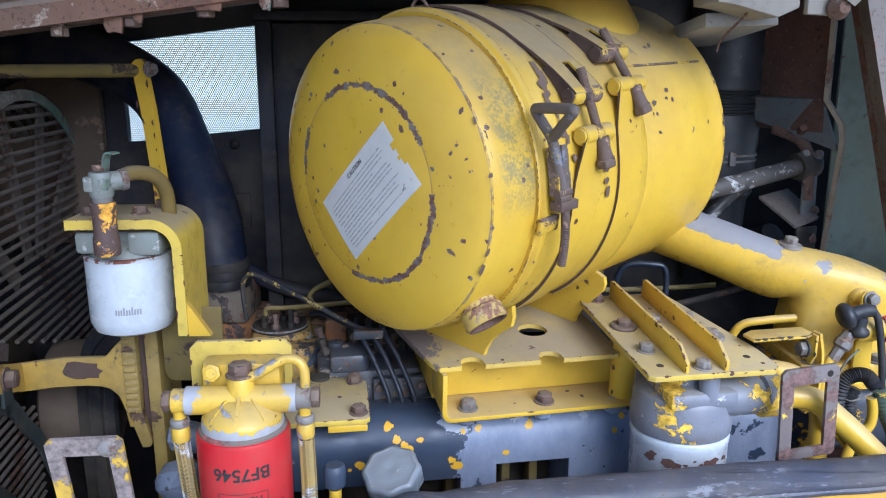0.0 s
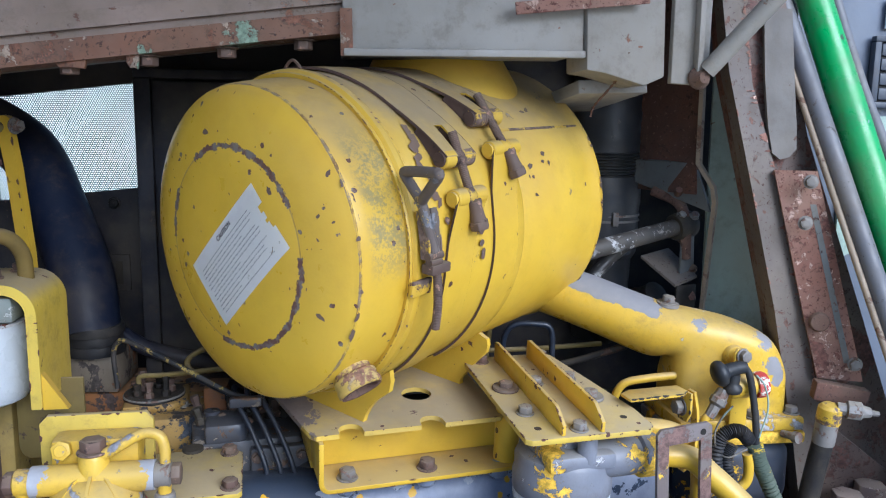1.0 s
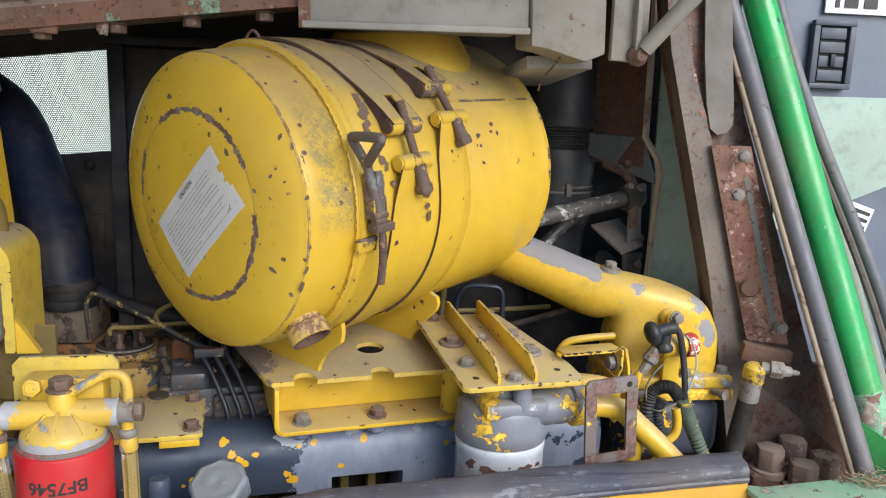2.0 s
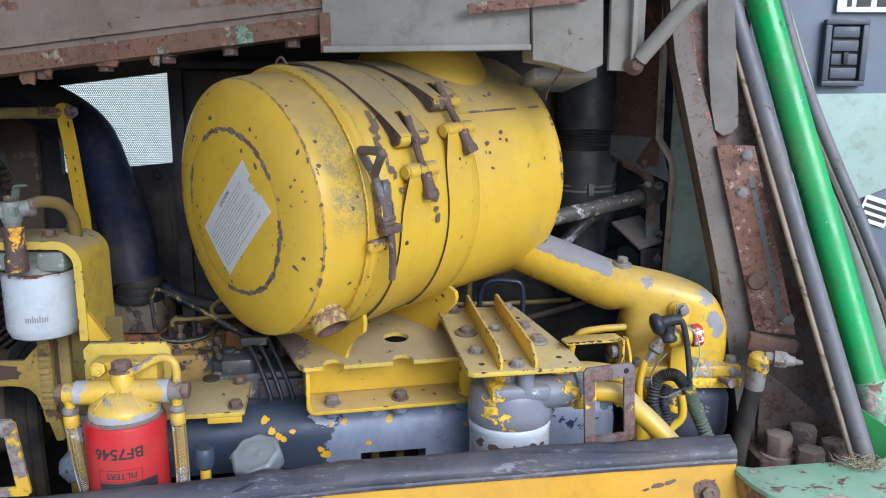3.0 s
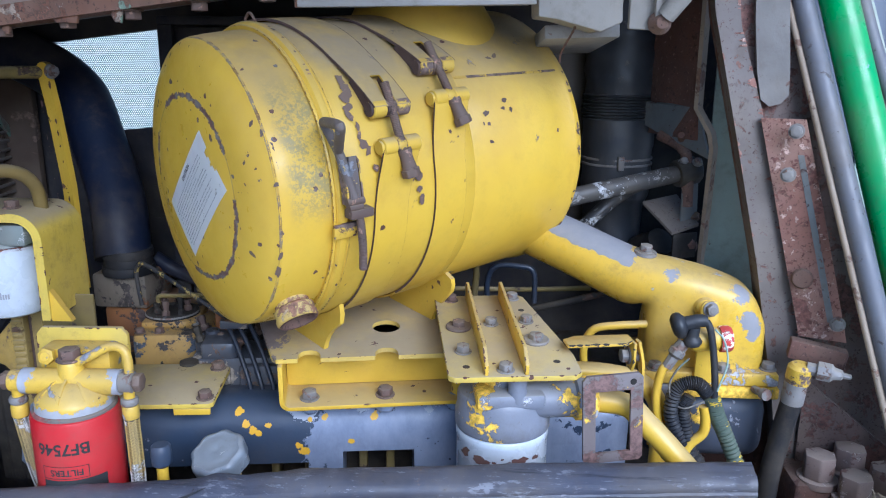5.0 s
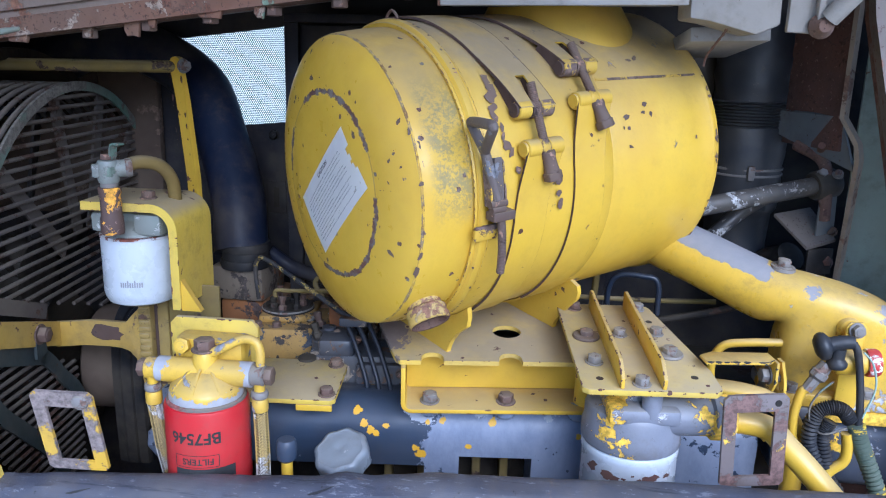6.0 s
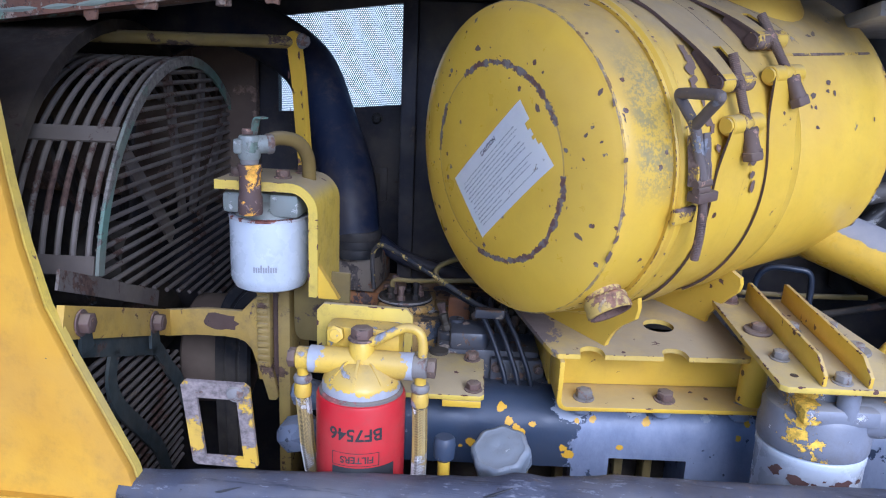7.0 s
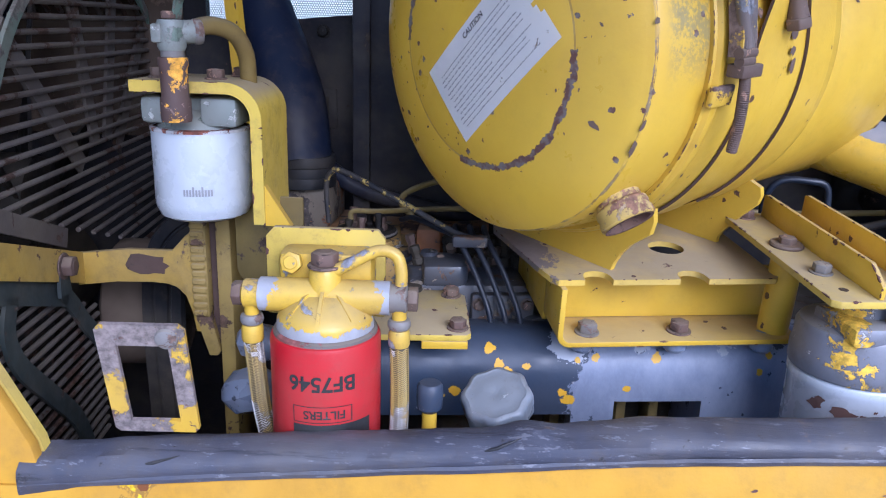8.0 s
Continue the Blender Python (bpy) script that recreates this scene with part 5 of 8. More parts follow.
# ---- intake elbow ----
def ring_of(c, a, b, n, k=36):
    out = []
    for i in range(k):
        t = 2 * math.pi * i / k
        co, si = math.cos(t), math.sin(t)
        out.append(Vector(c) + Vector(a) * (abs(co) ** (2 / n) * (1 if co > 0 else -1)) + Vector(b) * (abs(si) ** (2 / n) * (1 if si > 0 else -1)))
    return out


EI = Vector((0.648, 1.178, 1.145))
elbow = thing("intake_elbow", Matrix.Translation(EI), "yellow cast intake elbow with paint flaked to grey", "duct")
# centre, width direction, half width, tilt of the outer side, half depth, squareness
specs = [((0.34, 1.315, 1.352), (0.51, 0.86, 0), 0.046, 0.04, 0.046, 2.0), ((0.44, 1.250, 1.322), (0.51, 0.86, 0), 0.046, 0.06, 0.046, 2.0), ((0.53, 1.200, 1.291), (0.46, 0.89, 0), 0.048, 0.10, 0.046, 2.1),
         ((0.577, 1.188, 1.286), (0.32, 0.95, 0), 0.054, 0.34, 0.043, 2.5), ((0.6045, 1.184, 1.2765), (0.18, 0.98, 0), 0.058, 0.635, 0.060, 3.0), ((0.6325, 1.182, 1.259), (0.08, 1, 0), 0.060, 0.813, 0.083, 3.6),
         ((0.6445, 1.182, 1.230), (0.03, 1, 0), 0.060, 0.944, 0.0918, 4.6), ((0.6455, 1.182, 1.205), (0.02, 1, 0), 0.060, 1.0, 0.0925, 6.0), ((0.6455, 1.182, 1.164), (0.02, 1, 0), 0.060, 1.0, 0.0925, 6.0)]
secs = []
for c, a, wa, tilt, wb, n in specs:
    a = Vector(a).normalized()
    out = Vector((a.y, -a.x, 0))
    b = (out * math.sin(tilt * math.pi / 2) + Vector((0, 0, 1)) * math.cos(tilt * math.pi / 2)) * wb
    secs.append([p - EI for p in ring_of(c, a * wa, b, n, 48)])
fine = []
for i in range(len(secs) - 1):
    p = [secs[max(i - 1, 0)], secs[i], secs[i + 1], secs[min(i + 2, len(secs) - 1)]]
    for k in range(5):
        t = k / 5
        fine.append([0.5 * (2 * b + (c - a) * t + (2 * a - 5 * b + 4 * c - d) * t * t + (3 * b - a - 3 * c + d) * t ** 3) for a, b, c, d in zip(*p)])
part("duct", loft(B(), fine + [secs[-1]]), m_duct, elbow)
FL = pose(0, 0, 0, 0, 0, 1.5)
bm = box(B(), (-0.104, -0.076, -0.002), (0.104, 0.076, 0.020), FL, 0.005)
part("flange", bm, m_duct, elbow)
bm = box(B(), (-0.106, -0.078, -0.022), (0.106, 0.078, -0.003), FL, 0.004)
part("lower_flange", bm, m_head, elbow, "grey lower flange with yellow flakes")
for x, y in ((0.092, -0.055), (0.020, -0.067), (-0.085, -0.066), (0.092, 0.055)):
    bolt(elbow, FL @ Vector((x, y, 0.020)), size=1.0, mesh=bolt_grey)
bm = lathe(B(), [(0, 0), (0.006, 0), (0.006, 0.02), (0.009, 0.021), (0.009, 0.03), (0, 0.03)], along(FL @ Vector((0.066, -0.078, -0.004)), (0.35, -0.93, 0.1)), seg=12)
part("stud", bm, m_boltgrey, elbow)
part("hood_boss", lathe(B(), [(0.018, -0.006), (0.017, 0.004), (0.014, 0.008), (0, 0.009)], along(Vector((0.636, 1.122, 1.264)) - EI, (0, -1, 0.1)), seg=20), m_duct, elbow)
part("spot_face", lathe(B(), [(0, -0.004), (0.019, -0.004), (0.018, 0.001), (0, 0.0015)], along(Vector((0.551, 1.186, 1.334)) - EI, (0.1, -0.12, 1)), seg=24), m_boltgrey, elbow)
bolt(elbow, Vector((0.551, 1.186, 1.3345)) - EI, (0.1, -0.12, 1), 1.0, bolt_grey)
bm = box(B(), (-0.098, -0.068, -0.135), (0.098, 0.068, -0.022), FL, 0.03, 4)
part("lower_housing", bm, m_grey, elbow, "dark blue-grey housing below the flange")

# ---- engine ----
EN = pose(-0.06, 1.016, 1.0, 0, 0, YAW)
eng = thing("engine_block", EN, "blue-grey painted diesel engine with oil-stained flanks", "engine")
prof = [(0.0025, 0.030), (0.001, 0.050), (0.001, 0.066), (0.006, 0.083), (0.016, 0.098), (0.030, 0.107), (0.045, 0.111), (0.075, 0.108), (0.11, 0.100), (0.11, 0.030)]
part("water_manifold", loft(B(), [[Vector((x, y, z)) for y, z in prof] for x in (-0.26, 0.0, 0.30, 0.60)]), m_rail, eng, "long blue-grey rail, dark paint flaked to a paler coat")
for x0, x1, z0 in ((-0.26, 0.088, 0.012), (0.088, 0.142, -0.25), (0.255, 0.60, -0.25)):
    bm = loft(B(), [[Vector((x, y, z)) for y, z in ((0.0035, z0), (0.0025, 0.030), (0.10, 0.030), (0.10, z0))] for x in (x0, x1)])
    part("side_leg", bm, m_rail, eng)
for x, mm in ((0.02, m_dullshade), (0.075, m_dullshade), (0.165, m_dullshade), (0.21, m_dullshade)):
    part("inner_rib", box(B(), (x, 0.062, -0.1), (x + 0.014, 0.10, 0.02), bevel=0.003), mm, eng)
for x in (0.094, 0.210, 0.32):
    bm = lathe(B(), [(0, 0), (0.010, 0.001), (0.0145, 0.006), (0.0145, 0.022), (0.0125, 0.024), (0.0125, 0.030), (0, 0.030)], Matrix.Translation((x, 0.000, 0.100)), seg=18)
    part("bolt_boss", bm, m_greylight, eng)
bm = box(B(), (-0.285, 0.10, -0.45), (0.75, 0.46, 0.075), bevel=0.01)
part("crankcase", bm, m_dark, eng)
bm = box(B(), (0.30, 0.02, 0.03), (0.60, 0.10, 0.095), bevel=0.006)
part("accessory_case", bm, m_grey, eng)

# tab plate by the fuel filter
TB = pose(-0.245, 0.957, 1.126, 3, 0, 8)
tab = thing("support_plate", TB, "tan dusty support plate with two rusty bolts", "bracket")
bm = prism(B(), [(-0.02, 0), (0.140, 0), (0.146, 0.006), (0.146, 0.120), (0.126, 0.137), (-0.02, 0.137)], 0.008, bevel=0.001)
part("plate", bm, m_dusty, tab)
bm = box(B(), (0.088, -0.001, -0.010), (0.142, 0.004, 0.0), bevel=0.001)
part("lip", bm, m_yellow, tab)
for p in ((-0.135, 1.092, 1.14), (-0.118, 0.994, 1.135)):
    q = TB.inverted() @ Vector(p)
    bolt(tab, (q.x, q.y, 0.008), size=1.0, mesh=bolt_brown)

edge_wear(tab, [((-0.02, 0, 0.008), (0.140, 0, 0.008), (0, 1, 0), (0, 0, -1)), ((0.146, 0.006, 0.008), (0.146, 0.12, 0.008), (-1, 0, 0), (0, 0, -1))], 12, 0.018)

# oil filler cap
CP = pose(-0.066, 0.915, 1.0)
capt = thing("oil_filler", CP, "grey lobed oil filler cap on a yellow neck", "filler cap")
bm = lathe(B(), [(0.020, 0), (0.020, 0.075), (0, 0.075)], Matrix.Translation((0.004, 0.006, 0)), seg=24)
part("neck", bm, m_yellow, capt)
bm = B()
secs = []
for z, r in ((0.074, 0.030), (0.075, 0.0365), (0.096, 0.0375), (0.101, 0.0365), (0.1035, 0.034), (0.1045, 0.031), (0.1035, 0.029), (0.1050, 0.020), (0.1055, 0.006), (0.1045, 0.004), (0.1045, 0.001)):
    r *= 1.03
    secs.append([Vector((r * (1 + 0.04 * math.cos(8 * t)) * math.cos(t), r * (1 + 0.04 * math.cos(8 * t)) * math.sin(t), z)) for t in [2 * math.pi * k / 64 for k in range(64)]])
loft(bm, secs)
bmesh.ops.transform(bm, matrix=Matrix.Translation((0, -0.006, -0.003)) @ Matrix.Translation((0, 0, 0.09)) @ Matrix.Rotation(radians(25), 4, "X") @ Matrix.Rotation(radians(-8), 4, "Y") @ Matrix.Translation((0, 0, -0.09)), verts=bm.verts)
part("cap", bm, m_cap, capt)
sm = thing("breather_valve", pose(-0.137, 0.880, 1.0), "small grey capped valve on a yellow stem", "valve")
part("stem", lathe(B(), [(0.008, 0), (0.008, 0.085), (0, 0.085)], seg=16), m_yellow, sm)
part("cap", lathe(B(), [(0, 0.085), (0.0085, 0.085), (0.0135, 0.09), (0.0145, 0.105), (0.0135, 0.115), (0.011, 0.118), (0, 0.1185)], seg=20), m_grey, sm)

# ---- fuel filter ----
RC = (-0.245, 0.868)
RF = pose(RC[0], RC[1], 1.0, 0, 0, 4)
red = thing("fuel_filter", RF, "red spin-on fuel filter with black print, hung upside down", "filter")
RR = 0.0565
bm = lathe(B(), [(0, 0), (0.04, 0), (0.052, 0.006), (RR, 0.016), (RR, 0.171), (RR - 0.0015, 0.175), (RR - 0.004, 0.1765), (RR - 0.006, 0.173), (0, 0.173)], seg=64)
part("canister", bm, m_red, red)


def on_red(x, z, lift=0.0006):
    a = x / RR - math.pi / 2 + 0.10
    return Vector(((RR + lift) * math.cos(a), (RR + lift) * math.sin(a), z))


words("BF7546", 0.0225, lambda x, y: on_red(-x, 0.141 - y), m_ink, red)
words("FILTERS", 0.0125, lambda x, y: on_red(-x + 0.002, 0.1075 - y), m_ink, red)
bm = B()
for x0, x1, z0, z1 in ((-0.030, 0.030, 0.0985, 0.0993), (-0.030, 0.030, 0.1155, 0.1163), (-0.030, -0.029, 0.0993, 0.1155), (0.029, 0.030, 0.0993, 0.1155), (-0.030, 0.052, 0.075, 0.0965)):
    n = max(2, int((x1 - x0) / 0.004))
    for k in range(n):
        xa, xb = x0 + (x1 - x0) * k / n, x0 + (x1 - x0) * (k + 1) / n
        bm.faces.new([bm.verts.new(on_red(x, z)) for x, z in ((xa, z0), (xb, z0), (xb, z1), (xa, z1))])
part("logo_block", bm, m_ink, red, flat=True)

RH = pose(RC[0], RC[1], 1.182, 0, 0, 4)
bm = lathe(B(), [(0, -0.007), (0.0488, -0.007), (0.0498, -0.004), (0.0492, 0.008), (0.0475, 0.013), (0.040, 0.021), (0.032, 0.028), (0.022, 0.034), (0, 0.036)], seg=48)
fh = part("head", bm, m_headrim, red, "yellow cast filter head with grey worn edges", m=Matrix.Translation((0, 0, 0.182)))
bm = lathe(B(), [(0, -0.012), (0.0515, -0.012), (0.0535, -0.009), (0.0530, -0.003), (0.0505, -0.001), (0, -0.001)], seg=48)
part("seal_ring", bm, m_ringgrey, fh)
bm = tube(B(), [Vector((x, 0, 0.030)) for x in (-0.066, -0.03, 0.03, 0.066)], 0.0175, 24)
part("cross_port", bm, m_port, fh)
for a in range(8):
    t = radians(a * 45 - 90)
    bm = B()
    d = Vector((math.cos(t), math.sin(t), 0))
    sd = Vector((-d.y, d.x, 0)) * 0.0018
    pts = [(d * 0.012, 0.042), (d * 0.026, 0.0345), (d * 0.045, 0.0180), (d * 0.0488, 0.006), (d * 0.012, 0.010)]
    loft(bm, [[p + s + Vector((0, 0, z)) for p, z in pts] for s in (sd, -sd)])
    part("rib", bm, m_flaky, fh)
bm = lathe(B(), [(0, 0.03), (0.017, 0.03), (0.016, 0.056), (0.0135, 0.061), (0, 0.061)], seg=24)
part("bolt_neck", bm, m_flaky, fh)
bolt(fh, (0, 0, 0.061), size=1.35, mesh=bolt_brown, turn=12)
for sx in (-1, 1):
    bm = B()
    mx2 = along((sx * 0.064, 0, 0.030), (sx, 0, 0))
    lathe(bm, [(0, 0), (0.0125, 0), (0.0148, 0.002), (0.0150, 0.010), (0.0148, 0.018), (0.0120, 0.020), (0, 0.020)], mx2, seg=20)
    part("banjo_union", bm, m_pad if sx < 0 else m_boltgrey, fh)
    prism2 = prism(B(), [(0.013 * math.cos(radians(60 * k)), 0.013 * math.sin(radians(60 * k))) for k in range(6)], 0.010, along((sx * 0.084, 0, 0.030), (sx, 0, 0)), 0.001)
    part("plug", prism2, m_boltrust, fh)
    down = Matrix.Translation((sx * 0.0755, -0.002, 0.0))
    bm = lathe(B(), [(0.0070, -0.003), (0.0074, 0.004), (0.0074, 0.016), (0.0095, 0.020), (0, 0.020)], down, seg=18)
    part("banjo_neck", bm, m_yellow, fh)
    bm = lathe(B(), [(0.007, -0.002), (0.0108, -0.001), (0.0120, 0.002), (0.0118, 0.006), (0.0105, 0.0085), (0.007, 0.009)], down, seg=20)
    part("collar", bm, m_boltgrey, fh)
    bm = lathe(B(), [(0, -0.0205), (0.0104, -0.0205), (0.0112, -0.0185), (0.0112, -0.0060), (0.0100, -0.0025), (0.007, -0.002)], down, seg=20)
    part("ferrule", bm, m_pad, fh, "yellow ferrule worn to grey at its edge")
bm = prism(B(), [(-0.073, -0.062), (0.055, -0.062), (0.055, 0.026), (0.047, 0.036), (-0.064, 0.036), (-0.073, 0.026)], 0.008, pose(0, 0.062, 0.050, 90, 0, 0), 0.001)
part("back_plate", bm, m_dusty, fh)
bm = box(B(), (-0.052, 0.016, 0.02), (0.046, 0.055, 0.070), bevel=0.008)
part("mounting_pad", bm, m_pad, fh)
edge_wear(fh, [((-0.064, 0.062, 0.0855), (0.047, 0.062, 0.0855), (0, 0, -1), (0, -1, 0)), ((-0.064, 0.054, 0.0855), (0.047, 0.054, 0.0855), (0, 0, -1), (0, 1, 0)), ((0.055, 0.054, 0.0), (0.055, 0.054, 0.075), (-1, 0, 0), (0, 1, 0)), ((-0.073, 0.054, 0.0), (-0.073, 0.054, 0.075), (1, 0, 0), (0, 1, 0))], 8, 0.02)
bolt(fh, (-0.036, 0.014, 0.060), (0, -1, 0.25), 1.1, bolt_yellow)
bm = tube(B(), spline([(0.010, -0.004, 0.058), (0.026, -0.002, 0.066), (0.052, 0.004, 0.078), (0.070, 0.004, 0.075), (0.0765, 0.002, 0.060), (0.0765, 0.0, 0.035)], 8), 0.0062, 14)
part("bleed_pipe", bm, m_pad, fh)


def braided(pts, label):
    h = thing("braided_hose", Matrix(), label, "hose", "braided fuel hoses")
    line = spline(pts, 10)
    part("core", tube(B(), line, 0.0092, 16), m_braidcore, h)
    bm = B()
    n, cols = 66, 12
    for k in range(1, n - 2):
        f = k * (len(line) - 1) / n
        lo = line[int(f)].lerp(line[int(f) + 1], f % 1)
        f = (k + 1.15) * (len(line) - 1) / n
        hi = line[min(int(f), len(line) - 2)].lerp(line[min(int(f) + 1, len(line) - 1)], f % 1)
        for c in range(cols):
            a0, a1 = 2 * math.pi * c / cols, 2 * math.pi * (c + 1) / cols
            ends = ((lo, a0), (hi, a1)) if c % 2 else ((hi, a0), (lo, a1))
            secs = []
            for p, a in ends:
                d = Vector((math.cos(a), math.sin(a), 0))
                secs.append([bm.verts.new(p + d * 0.0091 + Vector((0, 0, 0.0009))), bm.verts.new(p + d * 0.0101), bm.verts.new(p + d * 0.0091 - Vector((0, 0, 0.0009)))])
            for q in range(2):
                bm.faces.new((secs[0][q], secs[0][q + 1], secs[1][q + 1], secs[1][q]))
    tagged(part("braid", bm, m_braid, h, "woven wire braid stained yellow"), kind="stuff")
    return h


def wfh(x, y, z):
    return RH @ Vector((x, y, z))


braided([wfh(0.0755, -0.002, -0.02), wfh(0.077, -0.003, -0.07), wfh(0.076, 0.0, -0.12), wfh(0.070, 0.01, -0.19)], "yellow-stained braided fuel hose beside the red filter")
braided([wfh(-0.0755, -0.002, -0.02), wfh(-0.074, 0.004, -0.06), wfh(-0.072, 0.012, -0.11), wfh(-0.060, 0.02, -0.19)], "yellow-stained braided fuel hose beside the red filter")

# ---- coolant filter on its bracket ----
WC = (-0.441, 1.045)
wf = thing("coolant_filter", pose(WC[0], WC[1], 1.245), "clean white spin-on coolant filter hanging from a yellow bracket", "filter")
WR = 0.0575
bm = lathe(B(), [(0, 0), (0.044, 0), (0.052, 0.004), (0.0562, 0.013), (WR, 0.02), (WR, 0.103), (WR - 0.001, 0.107), (WR - 0.004, 0.109), (0, 0.109)], seg=56)
part("canister", bm, m_white, wf)
bm = lathe(B(), [(WR - 0.004, 0.106), (WR + 0.0008, 0.106), (WR + 0.001, 0.1095), (WR - 0.004, 0.1105)], seg=56)
part("rim", bm, m_rimrust, wf, "rusty crimped rim")
bm = B()
for k in range(10):
    a = -math.pi / 2 - 0.02 + k * 0.060
    w, h0 = 0.0024, 0.0080 if k not in (3, 6) else 0.0115
    bm.faces.new([bm.verts.new(((WR + 0.0005) * math.cos(a + da / WR), (WR + 0.0005) * math.sin(a + da / WR), 0.034 + dz)) for da, dz in ((0, 0), (w, 0), (w, h0), (0, h0))])
part("brand_bars", bm, m_greyink, wf, flat=True)
WB = pose(-0.497, 0.985, 1.398, 0, 0, 4)
wb = thing("filter_bracket", WB, "thick bent yellow bracket carrying the coolant filter", "bracket")
bm = B()
sec = []
path = [(0.0, 0.006), (0.108, 0.006)] + [(0.108 + 0.034 * math.sin(radians(a)), 0.006 - 0.034 + 0.034 * math.cos(radians(a))) for a in range(10, 91, 10)] + [(0.142, -0.15)]
inner = []
for i, (x, z) in enumerate(path):
    x0, z0 = path[max(i - 1, 0)]
    x1, z1 = path[min(i + 1, len(path) - 1)]
    t = Vector((x1 - x0, 0, z1 - z0)).normalized()
    nrm = Vector((-t.z, 0, t.x)) * 0.0065
    p = Vector((x, 0, z))
    sec.append([p + nrm, p + nrm + Vector((0, 0.125, 0)), p - nrm + Vector((0, 0.125, 0)), p - nrm])
loft(bm, sec)
part("bent_plate", bm, m_dusty, wb)
bm = prism(B(), [(0, 0), (0.0, 0.048), (0.030, 0.0)], 0.012, Matrix(((1, 0, 0, 0.1485), (0, 0, 1, 0.004), (0, 1, 0, -0.152), (0, 0, 0, 1))))
part("gusset", bm, m_yellow, wb)
for x, y in ((0.018, 0.045), (0.085, 0.045), (0.10, 0.100)):
    bolt(wb, (x, y, 0.0125), size=1.0, mesh=bolt_brown, turn=300 * x)
edge_wear(wb, [((0, 0, 0.0125), (0.108, 0, 0.0125), (0, 1, 0), (0, 0, -1)), ((0, 0, -0.0005), (0.108, 0, -0.0005), (0, 1, 0), (0, 0, 1)), ((0.1485, 0, -0.03), (0.1485, 0, -0.15), (0, 1, 0), (-1, 0, 0)), ((0.1355, 0, -0.03), (0.1355, 0, -0.15), (0, 1, 0), (1, 0, 0))], 6, 0.02)
bm = box(B(), (-0.057, -0.040, 0.004), (-0.018, 0.045, 0.036), bevel=0.007)
box(bm, (0.014, -0.044, 0.002), (0.057, 0.045, 0.036), bevel=0.006)
box(bm, (-0.025, -0.026, 0.004), (0.022, 0.04, 0.034), bevel=0.004)
lathe(bm, [(0, -0.001), (0.050, -0.001), (0.047, 0.006), (0.030, 0.020), (0, 0.021)], seg=36)
part("head", bm, m_lightsteel, wf, "bare aluminium filter head", m=pose(0, 0, 0.111, 0, 0, 4))
nip = thing("elbow_fitting", pose(-0.437, 0.972, 1.36), "brass elbow fitting on a rusty paint-flecked nipple", "fitting")
part("nipple", lathe(B(), [(0, 0.008), (0.0160, 0.008), (0.0168, 0.012), (0.0165, 0.032), (0.0148, 0.035), (0.0148, 0.066), (0.0162, 0.069), (0.0162, 0.077), (0, 0.078)], seg=28), m_nipple, nip)
part("collar", lathe(B(), [(0, 0.077), (0.0120, 0.077), (0.0125, 0.079), (0.0125, 0.085), (0, 0.086)], seg=20), m_boltgrey, nip)
bm = lathe(B(), [(0, 0.084), (0.0135, 0.084), (0.0152, 0.088), (0.0156, 0.098), (0.0150, 0.112), (0.0135, 0.116), (0, 0.117)], seg=24)
lathe(bm, [(0.010, 0.0), (0.0125, 0.004), (0.0128, 0.022), (0.0118, 0.024), (0, 0.024)], along((0.002, 0.0015, 0.103), (0.8, 0.6, 0.05)), seg=20)
box(bm, (-0.0165, -0.0165, 0.092), (-0.004, -0.006, 0.112), bevel=0.003)
part("elbow_body", bm, m_lightsteel, nip)
bm = lathe(B(), [(0.0125, 0.020), (0.0142, 0.022), (0.0138, 0.028), (0.0125, 0.030)], along((0.002, 0.0015, 0.103), (0.8, 0.6, 0.05)), seg=14)
part("clamp", bm, m_boltgrey, nip)
part("cap_screw", prism(B(), [(0.0085 * math.cos(radians(60 * k)), 0.0085 * math.sin(radians(60 * k))) for k in range(6)], 0.008, Matrix.Translation((-0.002, 0, 0.117)), 0.0015), m_boltrust, nip)
bm = strip(B(), spline([(0.002, 0.006, 0.114), (0.006, 0.004, 0.122), (0.009, 0.002, 0.134), (0.014, 0.0, 0.1405), (0.024, -0.002, 0.1400)], 5), (0.3, 1, 0), 0.013, 0.0024)
part("tap_handle", bm, m_guardgreen, nip, "faded green lever")
bm = tube(B(), spline([(-0.424, 0.984, 1.464), (-0.408, 1.003, 1.471), (-0.390, 1.028, 1.464), (-0.384, 1.052, 1.440), (-0.385, 1.062, 1.405)], 8), 0.0100, 14)
solo("filter_hose", bm, m_ochre, Matrix(), "dull yellow hose curving away from the elbow fitting", "hose")

# upright flat bar and cross rod above the fan guard
po = thing("upright_bar", pose(-0.493, 1.285, 1.2), "yellow upright flat bar with chipped edges", "bar")
bm = strip(B(), [Vector(p) for p in ((0.014, 0.02, 0.0), (0.012, 0.015, 0.20), (0.005, 0.005, 0.34), (0.0, 0.0, 0.395))], (1, -0.35, 0), 0.024, 0.012)
part("bar", bm, m_yellow, po)
edge_wear(po, [((0.001, -0.006, 0.16), (-0.012, -0.008, 0.39), (1, -0.3, 0), (0, 1, 0)), ((0.024, -0.008, 0.16), (0.011, -0.010, 0.39), (-1, 0.3, 0), (0, 1, 0))], 19, 0.02, 0.006)
